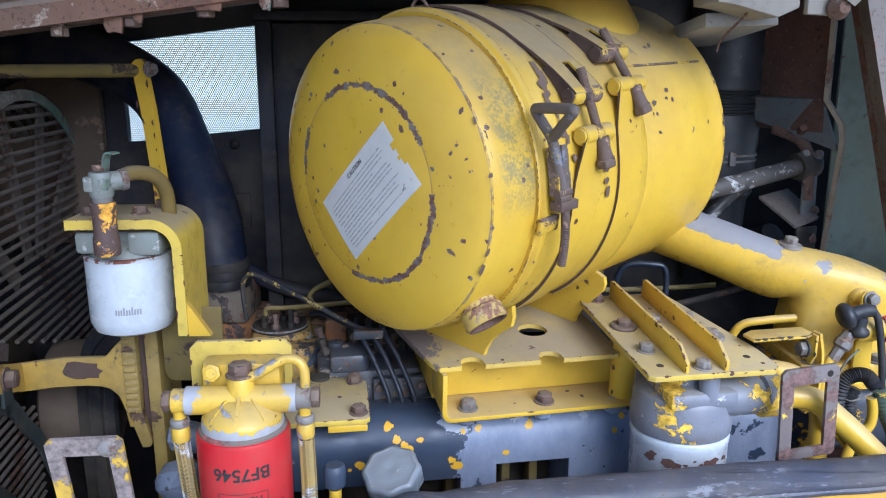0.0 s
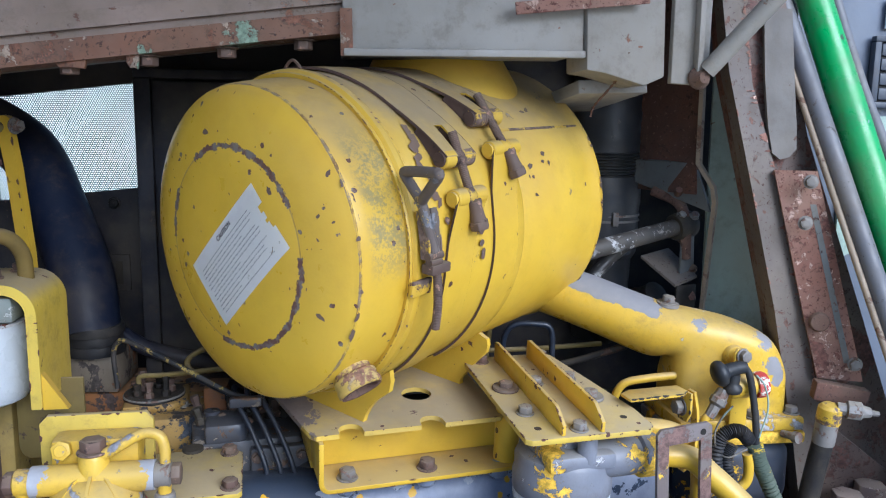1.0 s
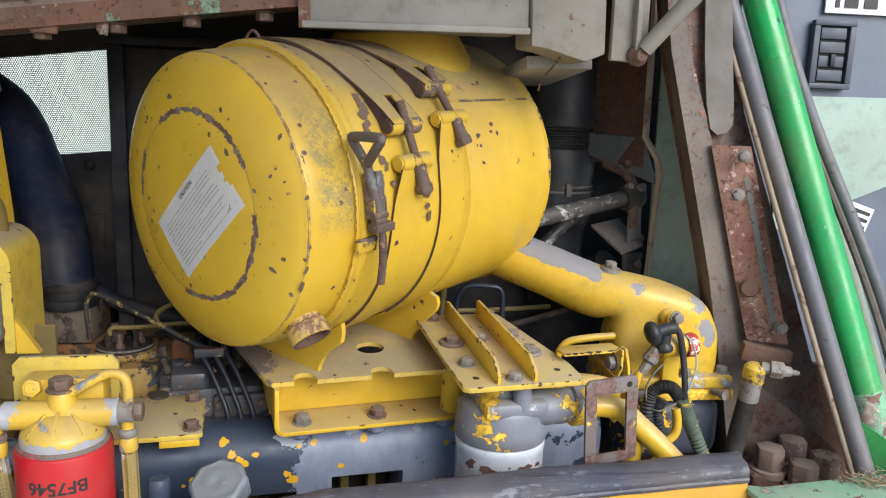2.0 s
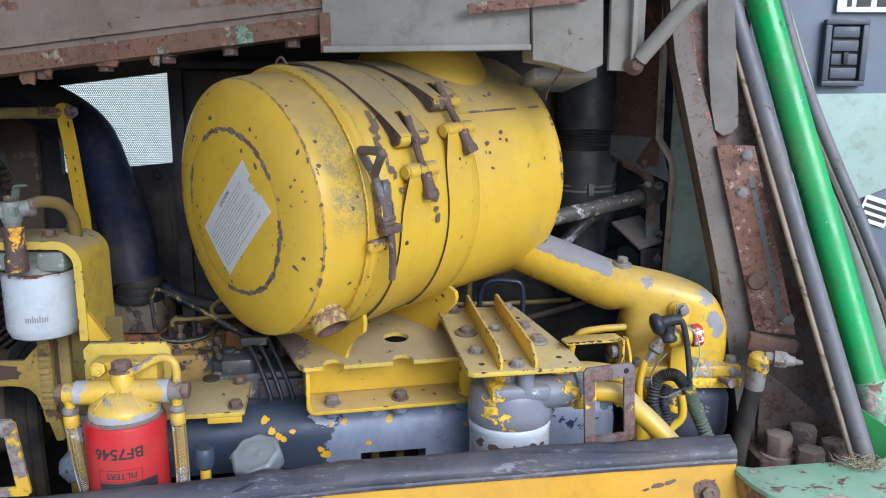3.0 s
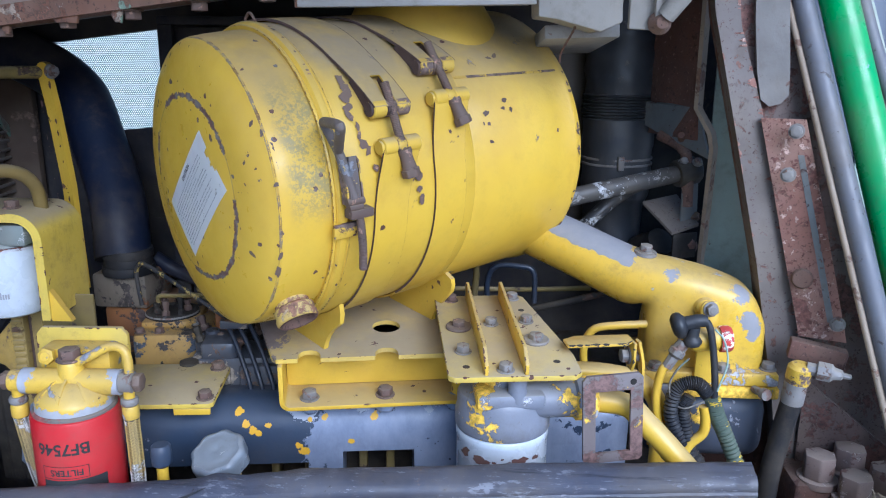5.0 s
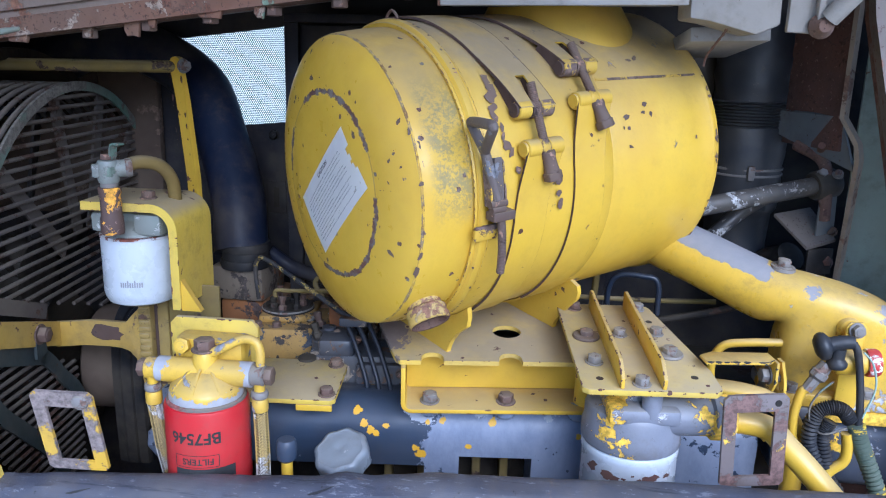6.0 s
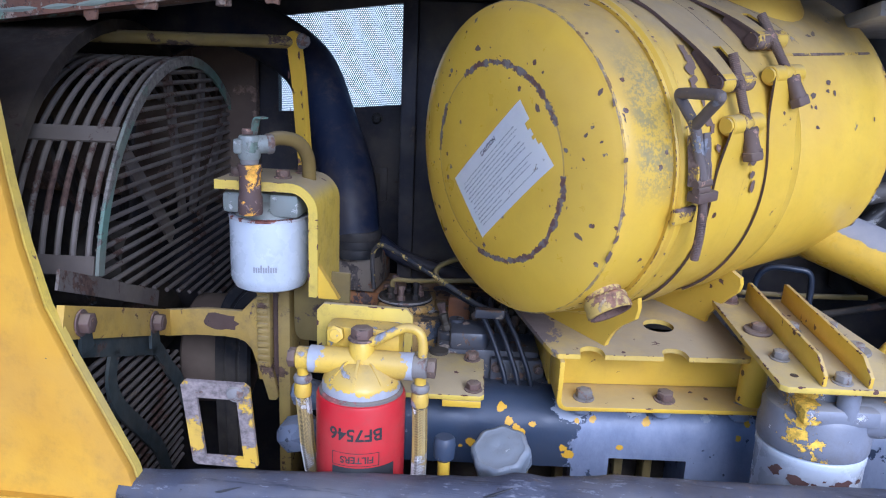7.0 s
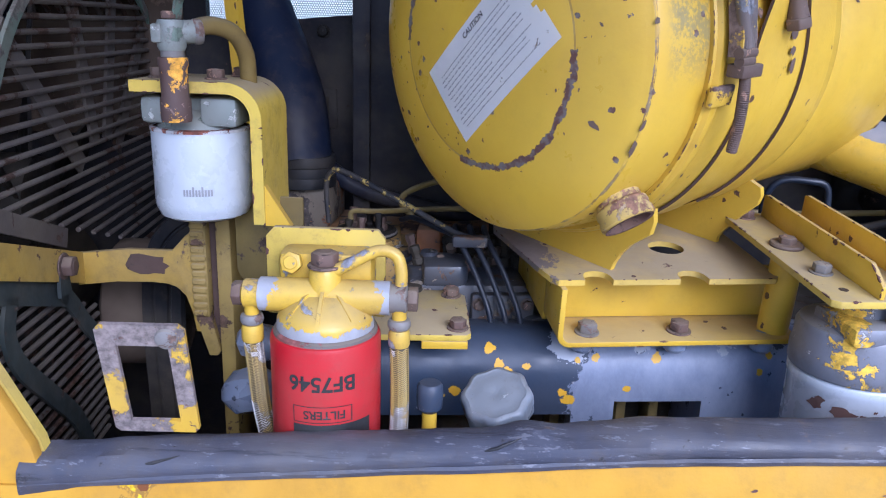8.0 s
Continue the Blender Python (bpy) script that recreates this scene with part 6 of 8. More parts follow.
part("eye", lathe(B(), [(0, -0.006), (0.016, -0.006), (0.017, 0), (0.016, 0.006), (0, 0.006)], along((0, 0, 0.405), (0.35, 1, 0)), seg=20), m_yellow, po)
bolt(po, (0.016, -0.010, 0.405), (0.9, -0.4, 0), 1.0, bolt_grey)
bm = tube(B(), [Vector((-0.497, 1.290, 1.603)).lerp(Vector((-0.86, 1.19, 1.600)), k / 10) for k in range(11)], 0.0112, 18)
solo("cross_rod", bm, m_dullshade, Matrix(), "dull yellow-green cross rod with rusty wear", "rod")

# ---- fan guard ----
GD = pose(-0.682, 1.25, 1.2, 0, 0, 8.53)
gd = thing("fan_guard", GD, "round steel fan guard of parallel bars, faded green at its rim", "fan guard")
R = 0.367


def split(y):
    return -0.052 - 0.35 * y


# face bars above the split
k = 0
z = -0.17
while z < R - 0.006:
    yy = math.sqrt(R * R - z * z) - 0.002
    y0 = max(-yy, (-0.052 - z) / 0.35)
    if yy - y0 > 0.02:
        bm = tube(B(), [Vector((0.0, y0 + (yy - y0) * k / 4, z + 0.0006 * math.sin(9 * z * 100 + k))) for k in range(5)], 0.0038, 8)
        part("guard_bar", bm, m_guard, gd)
    z += 0.0178
# curved rings of the drum
for i in range(12):
    x = -0.012 - 0.0215 * i
    pts = []
    for a in range(50, 201, 5):
        y, z = R * math.cos(radians(a)), R * math.sin(radians(a))
        if z > split(y) + 0.004:
            pts.append(Vector((x, y, z)))
    part("guard_ring", tube(B(), pts, 0.0044, 8, up=(1, 0, 0)), m_guard, gd)
arc = [a for a in range(20, 171, 3) if R * math.sin(radians(a)) > split(R * math.cos(radians(a)))]
bm = loft(B(), [[Vector((x, q * math.cos(radians(a)), q * math.sin(radians(a)))) for q, x in ((R - 0.011, 0.002), (R + 0.006, 0.002), (R + 0.006, 0.007), (R - 0.011, 0.007))] for a in arc])
part("rim", bm, m_guardgreen, gd, "sea green welded rim")
for a in (135, 100, 72, 48):
    d = Vector((0, math.cos(radians(a)), math.sin(radians(a))))
    part("radial_strap", strip(B(), [d * R + Vector((-0.006, 0, 0)), d * 0.10 + Vector((-0.006, 0, 0))], d.cross(Vector((1, 0, 0))), 0.028, 0.005), m_guard, gd)
for a in (135, 165):
    d = Vector((0, math.cos(radians(a)), math.sin(radians(a))))
    part("axial_strap", strip(B(), [d * (R + 0.005) + Vector((0, 0, 0)), d * (R + 0.005) + Vector((-0.27, 0, 0))], d.cross(Vector((1, 0, 0))), 0.026, 0.004), m_guard, gd)
bm = strip(B(), [Vector((0.004, -0.46, 0.107)), Vector((0.004, -0.17, -0.009))], (0, 0.37, 0.93), 0.026, 0.004)
part("lower_edge", bm, m_guard, gd)

# clamping beam
bmx = thing("guard_beam", GD, "yellow flat beam with rusty bolts across the fan guard", "beam")
bm = strip(B(), [Vector((0.010, -0.475, split(-0.475) - 0.057)), Vector((0.010, -0.14, split(-0.14) - 0.057))], (0, 0.33, 0.94), 0.042, 0.010)
part("bar", bm, m_beam, bmx)
bm = prism(B(), [(0.004, -0.003), (0.004, -0.049), (0.06, -0.040), (0.11, -0.037), (0.132, -0.038), (0.146, -0.042), (0.158, -0.054), (0.166, -0.078), (0.170, -0.105), (0.180, -0.105), (0.180, 0.044), (0.162, 0.032), (0.142, 0.010), (0.08, 0.008)], 0.009, Matrix(((1, 0, 0, 0), (-0.17, 0, 1, -0.147), (0, 1, 0, -0.034), (0, 0, 0, 1))), 0.001)
part("end_plate", bm, m_beam, bmx, "yellow plate flaring into the casting")
bm = B()
ring = []
for k in range(17):
    t = 2 * math.pi * k / 17
    q = 0.0155 * random.Random(k).uniform(0.80, 1.15)
    x, z = 0.104 + 2.0 * q * math.cos(t), -0.012 + q * math.sin(t)
    ring.append(bm.verts.new((x, -0.17 * x - 0.1475, -0.034 + z)))
bm.faces.new(ring)
part("rust_patch", bm, m_wedge, bmx, "dark red-brown rust patch", flat=True)
for y in (-0.436, -0.215):
    bolt(bmx, (0.016, y, split(y) - 0.057), (1, 0, 0), 1.35, bolt_grey if y < -0.45 else bolt_brown)

# lower guard half
lg = thing("lower_guard", GD, "lower fan guard of slanting bars in a dark green frame", "fan guard")
z = -0.36
while z < 0.07:
    yy = -math.sqrt(max(0.0, R * R - z * z)) + 0.01
    y1 = min((-0.17 - z) / 0.41 , -0.07)
    if y1 - yy > 0.02:
        part("guard_bar", tube(B(), [Vector((-0.006, yy - 0.03, z)), Vector((-0.006, y1, z))], 0.0036, 8), m_guard, lg)
    z += 0.0158
for pts, w in (([(-0.49, 0.034), (-0.185, -0.083)], 0.034), ([(-0.325, -0.035), (-0.342, -0.080), (-0.322, -0.128), (-0.26, -0.193), (-0.19, -0.27), (-0.15, -0.36)], 0.027), ([(-0.197, -0.078), (-0.170, -0.103), (-0.135, -0.145), (-0.092, -0.191), (-0.05, -0.27)], 0.026)):
    line = [Vector((0.003, y, z)) for y, z in pts]
    line = spline(line, 6) if len(line) > 2 else line
    bm = B()
    secs = []
    for i, p in enumerate(line):
        t = (line[min(i + 1, len(line) - 1)] - line[max(i - 1, 0)]).normalized()
        n = Vector((0, -t.z, t.y)) * w / 2
        h = Vector((0.0025, 0, 0))
        secs.append([p + n + h, p - n + h, p - n - h, p + n - h])
    part("frame_strip", loft(bm, secs), m_darkgreen, lg)
for y in (-0.425, -0.215):
    bm = prism(B(), [(-0.016, -0.03), (0.016, -0.03), (0.012, 0.012), (-0.012, 0.012)], 0.005, Matrix(((0, 0, 1, 0.012), (1, 0, 0, y), (0, 1, 0, split(y) - 0.066), (0, 0, 0, 1))))
    part("ear", bm, m_darkgreen, lg)

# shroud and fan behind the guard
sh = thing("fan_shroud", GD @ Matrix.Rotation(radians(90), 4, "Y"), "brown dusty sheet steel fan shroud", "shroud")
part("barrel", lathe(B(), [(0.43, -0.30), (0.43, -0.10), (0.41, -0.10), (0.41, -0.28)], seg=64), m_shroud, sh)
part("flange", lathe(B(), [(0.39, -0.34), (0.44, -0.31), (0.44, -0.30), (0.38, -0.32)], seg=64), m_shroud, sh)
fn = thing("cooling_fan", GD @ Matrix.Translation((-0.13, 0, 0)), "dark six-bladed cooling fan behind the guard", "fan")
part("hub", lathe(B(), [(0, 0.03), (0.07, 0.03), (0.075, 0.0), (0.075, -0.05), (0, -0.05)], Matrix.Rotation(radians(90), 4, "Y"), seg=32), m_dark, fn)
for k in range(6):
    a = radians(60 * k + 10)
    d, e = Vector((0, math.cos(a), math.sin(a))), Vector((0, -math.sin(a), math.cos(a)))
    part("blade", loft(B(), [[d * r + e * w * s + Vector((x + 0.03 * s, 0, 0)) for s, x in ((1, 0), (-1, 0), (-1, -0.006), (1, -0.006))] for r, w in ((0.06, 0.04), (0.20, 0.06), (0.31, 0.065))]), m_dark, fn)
path = spline([(-0.470, 1.20, 1.205), (-0.520, 1.20, 1.187), (-0.556, 1.20, 1.160), (-0.576, 1.20, 1.12), (-0.584, 1.20, 1.06), (-0.585, 1.20, 0.97), (-0.583, 1.20, 0.85)], 6)
prof = ((-1.0, 0.004), (-0.9, -0.004), (-0.4, -0.007), (-0.34, -0.003), (-0.26, -0.003), (-0.20, -0.008), (0.30, -0.008), (0.36, -0.003), (0.44, -0.003), (0.50, -0.007), (0.9, -0.004), (1.0, 0.004), (0.9, 0.012), (-0.9, 0.012))
secs = []
for k, p in enumerate(path):
    d = (path[min(k + 1, len(path) - 1)] - path[max(k - 1, 0)]).normalized()
    side = Vector((-d.z, 0, d.x)) * (0.025 + 0.009 * min(1.0, k / 14))
    secs.append([p + side * u + Vector((0, v, 0)) for u, v in prof])
solo("drive_belt", loft(B(), secs), m_rubber, Matrix(), "black rubber drive belts running down into the dark", "belt")
dr = thing("belt_pulley", pose(-0.655, 1.31, 1.02, 0, 0, 8.53), "dusty brown belt pulley behind the fan guard", "pulley")
part("drum", lathe(B(), [(0, -0.05), (0.10, -0.05), (0.105, -0.045), (0.105, 0.045), (0.10, 0.05), (0, 0.05)], Matrix.Rotation(radians(90), 4, "Y"), seg=36), m_brownpanel, dr)
part("hub", lathe(B(), [(0, 0.04), (0.03, 0.04), (0.03, 0.07), (0.026, 0.074), (0, 0.074)], Matrix.Rotation(radians(90), 4, "Y"), seg=24), m_dark, dr)
ca = thing("front_casting", pose(-0.4775, 1.098, 1.0, 0, 0, 3), "dull yellow ribbed casting beside the belt", "casting")
bm = box(B(), (-0.0112, 0.0, 0.082), (0.0112, 0.040, 0.262), bevel=0.004)
part("rib_edge", bm, m_casting, ca)
bm = B()
for k in range(15):
    box(bm, (-0.0108, -0.0035 + 0.0008 * (k % 3), 0.086 + 0.0112 * k), (0.0085 + 0.0012 * (k % 2), 0.002, 0.0945 + 0.0112 * k), bevel=0.0018, seg=1)
part("teeth", bm, m_casting, ca)
part("tail_plate", prism(B(), [(-0.0112, 0.086), (0.0112, 0.086), (0.023, 0.034), (0.018, 0.026), (0.006, 0.026)], 0.012, pose(0, 0.014, 0, 90, 0, 0), 0.002), m_casting, ca)
# dark strip put in for the shade between teeth and side plate
part("gap_shade", box(B(), (0.0118, 0.012, 0.03), (0.022, 0.05, 0.262), bevel=0.002), m_wedge, ca, "red-brown strip filling the shaded gap")
bm = box(B(), (0.0245, -0.002, -0.2), (0.0450, 0.10, 0.26), bevel=0.003)
part("side_plate", bm, m_casting, ca)
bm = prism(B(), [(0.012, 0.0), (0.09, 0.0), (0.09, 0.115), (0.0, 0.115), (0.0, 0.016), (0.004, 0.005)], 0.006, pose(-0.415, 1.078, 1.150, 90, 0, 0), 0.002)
solo("guard_tray", bm, m_dullshade, Matrix(), "dull yellow tray with a rounded corner behind the filter", "tray")

# ---- big coolant hose ----
bh = thing("coolant_hose", Matrix(), "thick dark blue rubber coolant hose arching down to the engine", "hose")
part("hose", tube(B(), spline([(-0.98, 1.46, 1.50), (-0.86, 1.47, 1.61), (-0.74, 1.47, 1.645), (-0.632, 1.46, 1.622), (-0.528, 1.44, 1.562), (-0.471, 1.40, 1.466), (-0.418, 1.35, 1.362), (-0.396, 1.31, 1.26)], 10), 0.051, 28), m_navy, bh)
for z, r in ((1.272, 0.046), (1.255, 0.043), (1.24, 0.047)):
    part("ring_clamp", lathe(B(), [(0.03, -0.008), (r, -0.008), (r + 0.0015, 0), (r, 0.008), (0.03, 0.008)], pose(-0.388, 1.312, z), seg=32), m_rubber, bh)
bm = box(B(), (-0.450, 1.285, 1.168), (-0.345, 1.40, 1.234), bevel=0.006)
solo("thermostat_housing", bm, m_beige, Matrix(), "chipped tan thermostat housing below the hose", "housing")
bm = tube(B(), spline([(-0.36, 1.36, 1.25), (-0.32, 1.37, 1.22), (-0.25, 1.37, 1.20), (-0.12, 1.42, 1.16)], 8), 0.014, 14)
solo("lower_hose", bm, m_navy, Matrix(), "dark blue hose running behind the engine", "hose")

# ---- engine top ----
rk = thing("rocker_box", pose(-0.318, 1.165, 1.04, 0, 0, YAW), "oily rocker box with flaking yellow and grey paint", "rocker cover")
bm = prism(B(), [(0, 0), (0.095, 0), (0.128, 0.030), (0.132, 0.15), (0, 0.15)], 0.122, bevel=0.009)
part("body", bm, m_oldflaky, rk)
part("raised_lid", prism(B(), [(0.008, 0.03), (0.085, 0.03), (0.105, 0.05), (0.105, 0.14), (0.008, 0.14)], 0.014, pose(0, 0, 0.121), 0.005), m_oldflaky, rk)
part("round_cover", lathe(B(), [(0, 0.130), (0.046, 0.130), (0.048, 0.135), (0.046, 0.141), (0.041, 0.143), (0.036, 0.138), (0, 0.139)], Matrix.Translation((0.052, 0.078, 0)), seg=36), m_dark, rk, "oily black round cover with bright rim")
part("cover_rim", lathe(B(), [(0.044, 0.1385), (0.0465, 0.1405), (0.0480, 0.1385), (0.0465, 0.1365)], Matrix.Translation((0.052, 0.078, 0)), seg=36), m_boltgrey, rk)
rnd = random.Random(8)
for k in range(6):
    ang = 1.05 * k + 0.3
    part("banjo_fitting", lathe(B(), [(0, 0), (0.0075, 0), (0.0075, 0.010), (0.0050, 0.012), (0.0050, 0.014 + 0.006 * (k % 3)), (0.0065, 0.016 + 0.006 * (k % 3)), (0.0065, 0.022 + 0.006 * (k % 3)), (0, 0.023 + 0.006 * (k % 3))], Matrix.Translation((0.052 + 0.026 * math.cos(ang), 0.078 + 0.026 * math.sin(ang), 0.136)) @ Matrix.Rotation(radians(rnd.uniform(-14, 14)), 4, "X"), seg=6), m_dark if k % 2 else m_boltrust, rk)
for k in range(4):
    bolt(rk, (0.012 + 0.033 * (k % 2), 0.012 + 0.118 * (k // 2), 0.122), size=0.75, mesh=bolt_brown)
hs = thing("rear_rocker_box", Matrix(), "rusty orange casting under the fuel pipes", "casting")
part("body", box(B(), (-0.44, 1.30, 1.05), (-0.10, 1.44, 1.165), bevel=0.008), m_orange, hs)
part("lug", box(B(), (-0.205, 1.255, 1.05), (-0.165, 1.31, 1.185), bevel=0.008), m_orange, hs)
for k in range(5):
    bolt(hs, (-0.40 + 0.07 * k, 1.325, 1.165), size=0.8, mesh=bolt_brown)
ij = thing("injection_pump", pose(-0.195, 1.115, 1.03, 0, 0, YAW), "dark blue-grey injection pump with oily chipped paint", "injection pump")
part("body", box(B(), (0, 0, 0), (0.165, 0.15, 0.115), bevel=0.012), m_pump, ij)
part("governor", lathe(B(), [(0, -0.05), (0.026, -0.05), (0.030, -0.045), (0.030, 0.020), (0.024, 0.024), (0.024, 0.030), (0.012, 0.032), (0.012, 0.040), (0, 0.041)], pose(0.030, 0.055, 0.105), seg=20), m_pump, ij)
part("side_flange", box(B(), (0.085, -0.016, 0.02), (0.170, 0.0, 0.105), bevel=0.004), m_pump, ij)
part("spacer", lathe(B(), [(0, 0), (0.016, 0), (0.016, 0.012), (0.012, 0.014), (0.012, 0.030), (0.015, 0.032), (0.015, 0.045), (0, 0.046)], pose(0.004, -0.012, 0.070), seg=20), m_dark, ij)
for k in range(6):
    part("delivery_valve", lathe(B(), [(0, 0), (0.011, 0), (0.011, 0.016), (0.0085, 0.018), (0.0085, 0.034), (0.0105, 0.036), (0.0105, 0.044), (0.005, 0.048), (0, 0.048)], Matrix.Translation((0.060 + 0.020 * k, 0.085, 0.113)), seg=6), m_dark, ij)
for k in range(4):
    bolt(ij, (0.095 + 0.065 * (k % 2), -0.016, 0.032 + 0.060 * (k // 2)), (0, -1, 0), 0.7, bolt_brown)
part("pipe_clamp", box(B(), (-0.020, -0.007, -0.008), (0.026, 0.007, 0.007), pose(-0.118, 1.122, 1.207, 0, 0, 8), 0.003), m_pump, ij, m=pose(-0.195, 1.115, 1.03, 0, 0, YAW).inverted())
for k in range(3):
    x = -0.130 + 0.0195 * k
    bm = tube(B(), spline([(x + 0.050, 1.088, 1.098), (x + 0.044, 1.092, 1.125), (x + 0.022, 1.110, 1.172), (x, 1.13, 1.206), (x - 0.008, 1.165, 1.215), (x - 0.004, 1.21, 1.19)], 6), 0.0041, 10)
    solo("injector_pipe", bm, m_pipe, Matrix(), "thin black steel injector pipe with chipped paint", "pipe", "injector pipes in a row")
rnd = random.Random(17)
for k in range(9):
    p = Vector((-0.20 + 0.014 * k + rnd.uniform(-0.01, 0.01), 1.12 + rnd.uniform(0, 0.10), 1.145 + rnd.uniform(0, 0.02)))
    part("pump_fitting", lathe(B(), [(0, 0), (0.008, 0), (0.0085, 0.008), (0.006, 0.010), (0.006, 0.016), (0.0075, 0.018), (0.0075, 0.026), (0, 0.028)], along(ij.matrix_world.inverted() @ p, (rnd.uniform(-0.6, 0.6), rnd.uniform(-0.8, 0.3), 1)), seg=6), rnd.choice((m_pump, m_dark, m_boltrust)), ij)
for k in range(3):
    part("rib", box(B(), (0.018 + 0.022 * k, -0.006, 0.01), (0.024 + 0.022 * k, 0.004, 0.10), bevel=0.002), m_pump, ij)
part("pump_head", prism(B(), [(0, 0), (0.055, 0), (0.062, 0.010), (0.062, 0.060), (0.050, 0.070), (0, 0.070)], 0.030, pose(0.020, 0.0, 0.110), 0.006), m_pump, ij)
part("pump_boss", lathe(B(), [(0, 0), (0.019, 0), (0.021, 0.004), (0.021, 0.030), (0.016, 0.034), (0.016, 0.042), (0, 0.043)], along((0.165, -0.004, 0.055), (0.4, -0.9, 0.1)), seg=22), m_pump, ij)
vb = thing("valve_body", Matrix(), "small grey casting low beside the fuel filter", "fitting")
part("upper_body", lathe(B(), [(0, 0), (0.014, 0), (0.022, 0.008), (0.022, 0.04), (0.015, 0.05), (0, 0.05)], along((-0.372, 0.97, 1.115), (0.9, -0.3, 0)), seg=8), m_greylight, vb)
part("lower_body", lathe(B(), [(0, -0.02), (0.016, -0.02), (0.028, 0.0), (0.028, 0.03), (0.018, 0.05), (0, 0.055)], along((-0.375, 0.965, 1.045), (0.8, -0.35, 0.4)), seg=8), m_greylight, vb)
for pts, rr, mm, lab in (
    ([(-0.335, 1.245, 1.190), (-0.337, 1.24, 1.245), (-0.328, 1.232, 1.268), (-0.306, 1.22, 1.273), (-0.224, 1.18, 1.246), (-0.143, 1.14, 1.216), (-0.11, 1.13, 1.208)], 0.0040, m_pipefleck, "thin paint-flecked fuel pipe looping over the engine"),
    ([(-0.300, 1.24, 1.195), (-0.297, 1.24, 1.210), (-0.259, 1.24, 1.212), (-0.16, 1.24, 1.221), (-0.10, 1.245, 1.222)], 0.0042, m_dullshade, "thin yellow fuel pipe over the engine"),
    ([(-0.205, 1.235, 1.205), (-0.226, 1.25, 1.225), (-0.216, 1.26, 1.240), (-0.18, 1.28, 1.252), (-0.13, 1.30, 1.26)], 0.0048, m_dullshade, "short curled fuel pipe by the injection pump"),
    ([(-0.225, 1.245, 1.20), (-0.20, 1.21, 1.212), (-0.15, 1.16, 1.208), (-0.10, 1.135, 1.20)], 0.0040, m_pipe, "thin dark pipe running to the pump clamp"),
    ([(0.30, 1.27, 1.18), (0.295, 1.26, 1.25), (0.31, 1.255, 1.282), (0.35, 1.25, 1.285), (0.375, 1.25, 1.275), (0.378, 1.25, 1.22)], 0.0050, m_pipe, "bent black pipe behind the filter plate"),
    ([(0.27, 1.30, 1.20), (0.275, 1.29, 1.27), (0.27, 1.28, 1.33)], 0.0060, m_dullshade, "short dull pipe behind the filter plate"),
    ([(0.22, 1.30, 1.225), (0.36, 1.31, 1.225), (0.48, 1.30, 1.235)], 0.0045, m_dullshade, "thin yellow line behind the filter plate"),
    ([(0.37, 1.27, 1.20), (0.44, 1.25, 1.225), (0.50, 1.23, 1.25)], 0.006, m_dark, "oily line running under the duct"),
    ([(0.462, 1.162, 1.134), (0.459, 1.162, 1.175), (0.472, 1.157, 1.208), (0.508, 1.151, 1.219), (0.556, 1.151, 1.223)], 0.0066, m_yellow, "yellow bent pipe beside the intake elbow")):
    solo("fuel_pipe" if rr < 0.0065 else "vent_pipe", tube(B(), spline(pts, 8), rr, 10), mm, Matrix(), lab, "pipe")

# ---- hose, rod and brackets at the back of the bay ----
bk = thing("bulkhead_fixings", Matrix(), "bolt and slotted catch on the dark bulkhead", "catch")
bolt(bk, (-0.408, 1.514, 1.463), (0, -1, 0), 0.9, bolt_dark)
part("catch_plate", box(B(), (-0.020, -0.006, -0.035), (0.020, 0.0, 0.035), pose(-0.404, 1.515, 1.33), 0.002), m_wall, bk)
part("catch_slot", box(B(), (-0.006, -0.0075, -0.022), (0.006, -0.006, 0.022), pose(-0.404, 1.515, 1.33), 0.0), m_dark, bk)

cd = thing("intake_hose", pose(0.535, 1.49, 1.30), "dusty black convoluted rubber intake hose", "hose")
prof = [(0.055, -0.10), (0.058, 0.06), (0.066, 0.075), (0.0675, 0.15)]
for k in range(9):
    prof += [(0.0710, 0.222 + 0.0056 * k), (0.0664, 0.2248 + 0.0056 * k)]
prof += [(0.068, 0.30), (0.070, 0.345), (0.067, 0.36), (0.070, 0.38), (0.067, 0.40), (0.067, 0.52)]
bm = lathe(B(), [(r0 + (r1 - r0) * k / 3, z0 + (z1 - z0) * k / 3) for (r0, z0), (r1, z1) in zip(prof, prof[1:]) for k in range(3)] + prof[-1:], seg=64)
for v in bm.verts:
    d = noise.noise(Vector((v.co.x * 22, v.co.y * 22, v.co.z * 40))) * 0.0050 + noise.noise(Vector((v.co.x * 60, v.co.y * 60, v.co.z * 150))) * 0.0008
    out = Vector((v.co.x, v.co.y, 0)).normalized()
    v.co += out * d
part("hose", bm, m_dirtrubber, cd)
for z in (0.137, 0.148):
    part("hose_clamp", lathe(B(), [(0.066, z - 0.0022), (0.0688, z - 0.0022), (0.0694, z), (0.0688, z + 0.0022), (0.066, z + 0.0022)], seg=48), m_boltgrey, cd)
bm = box(B(), (-0.006, -0.009, 0.130), (0.006, 0.0, 0.156), pose(0, -0.0665, 0, 0, 0, 4), 0.002)
part("clamp_screw", bm, m_boltgrey, cd)

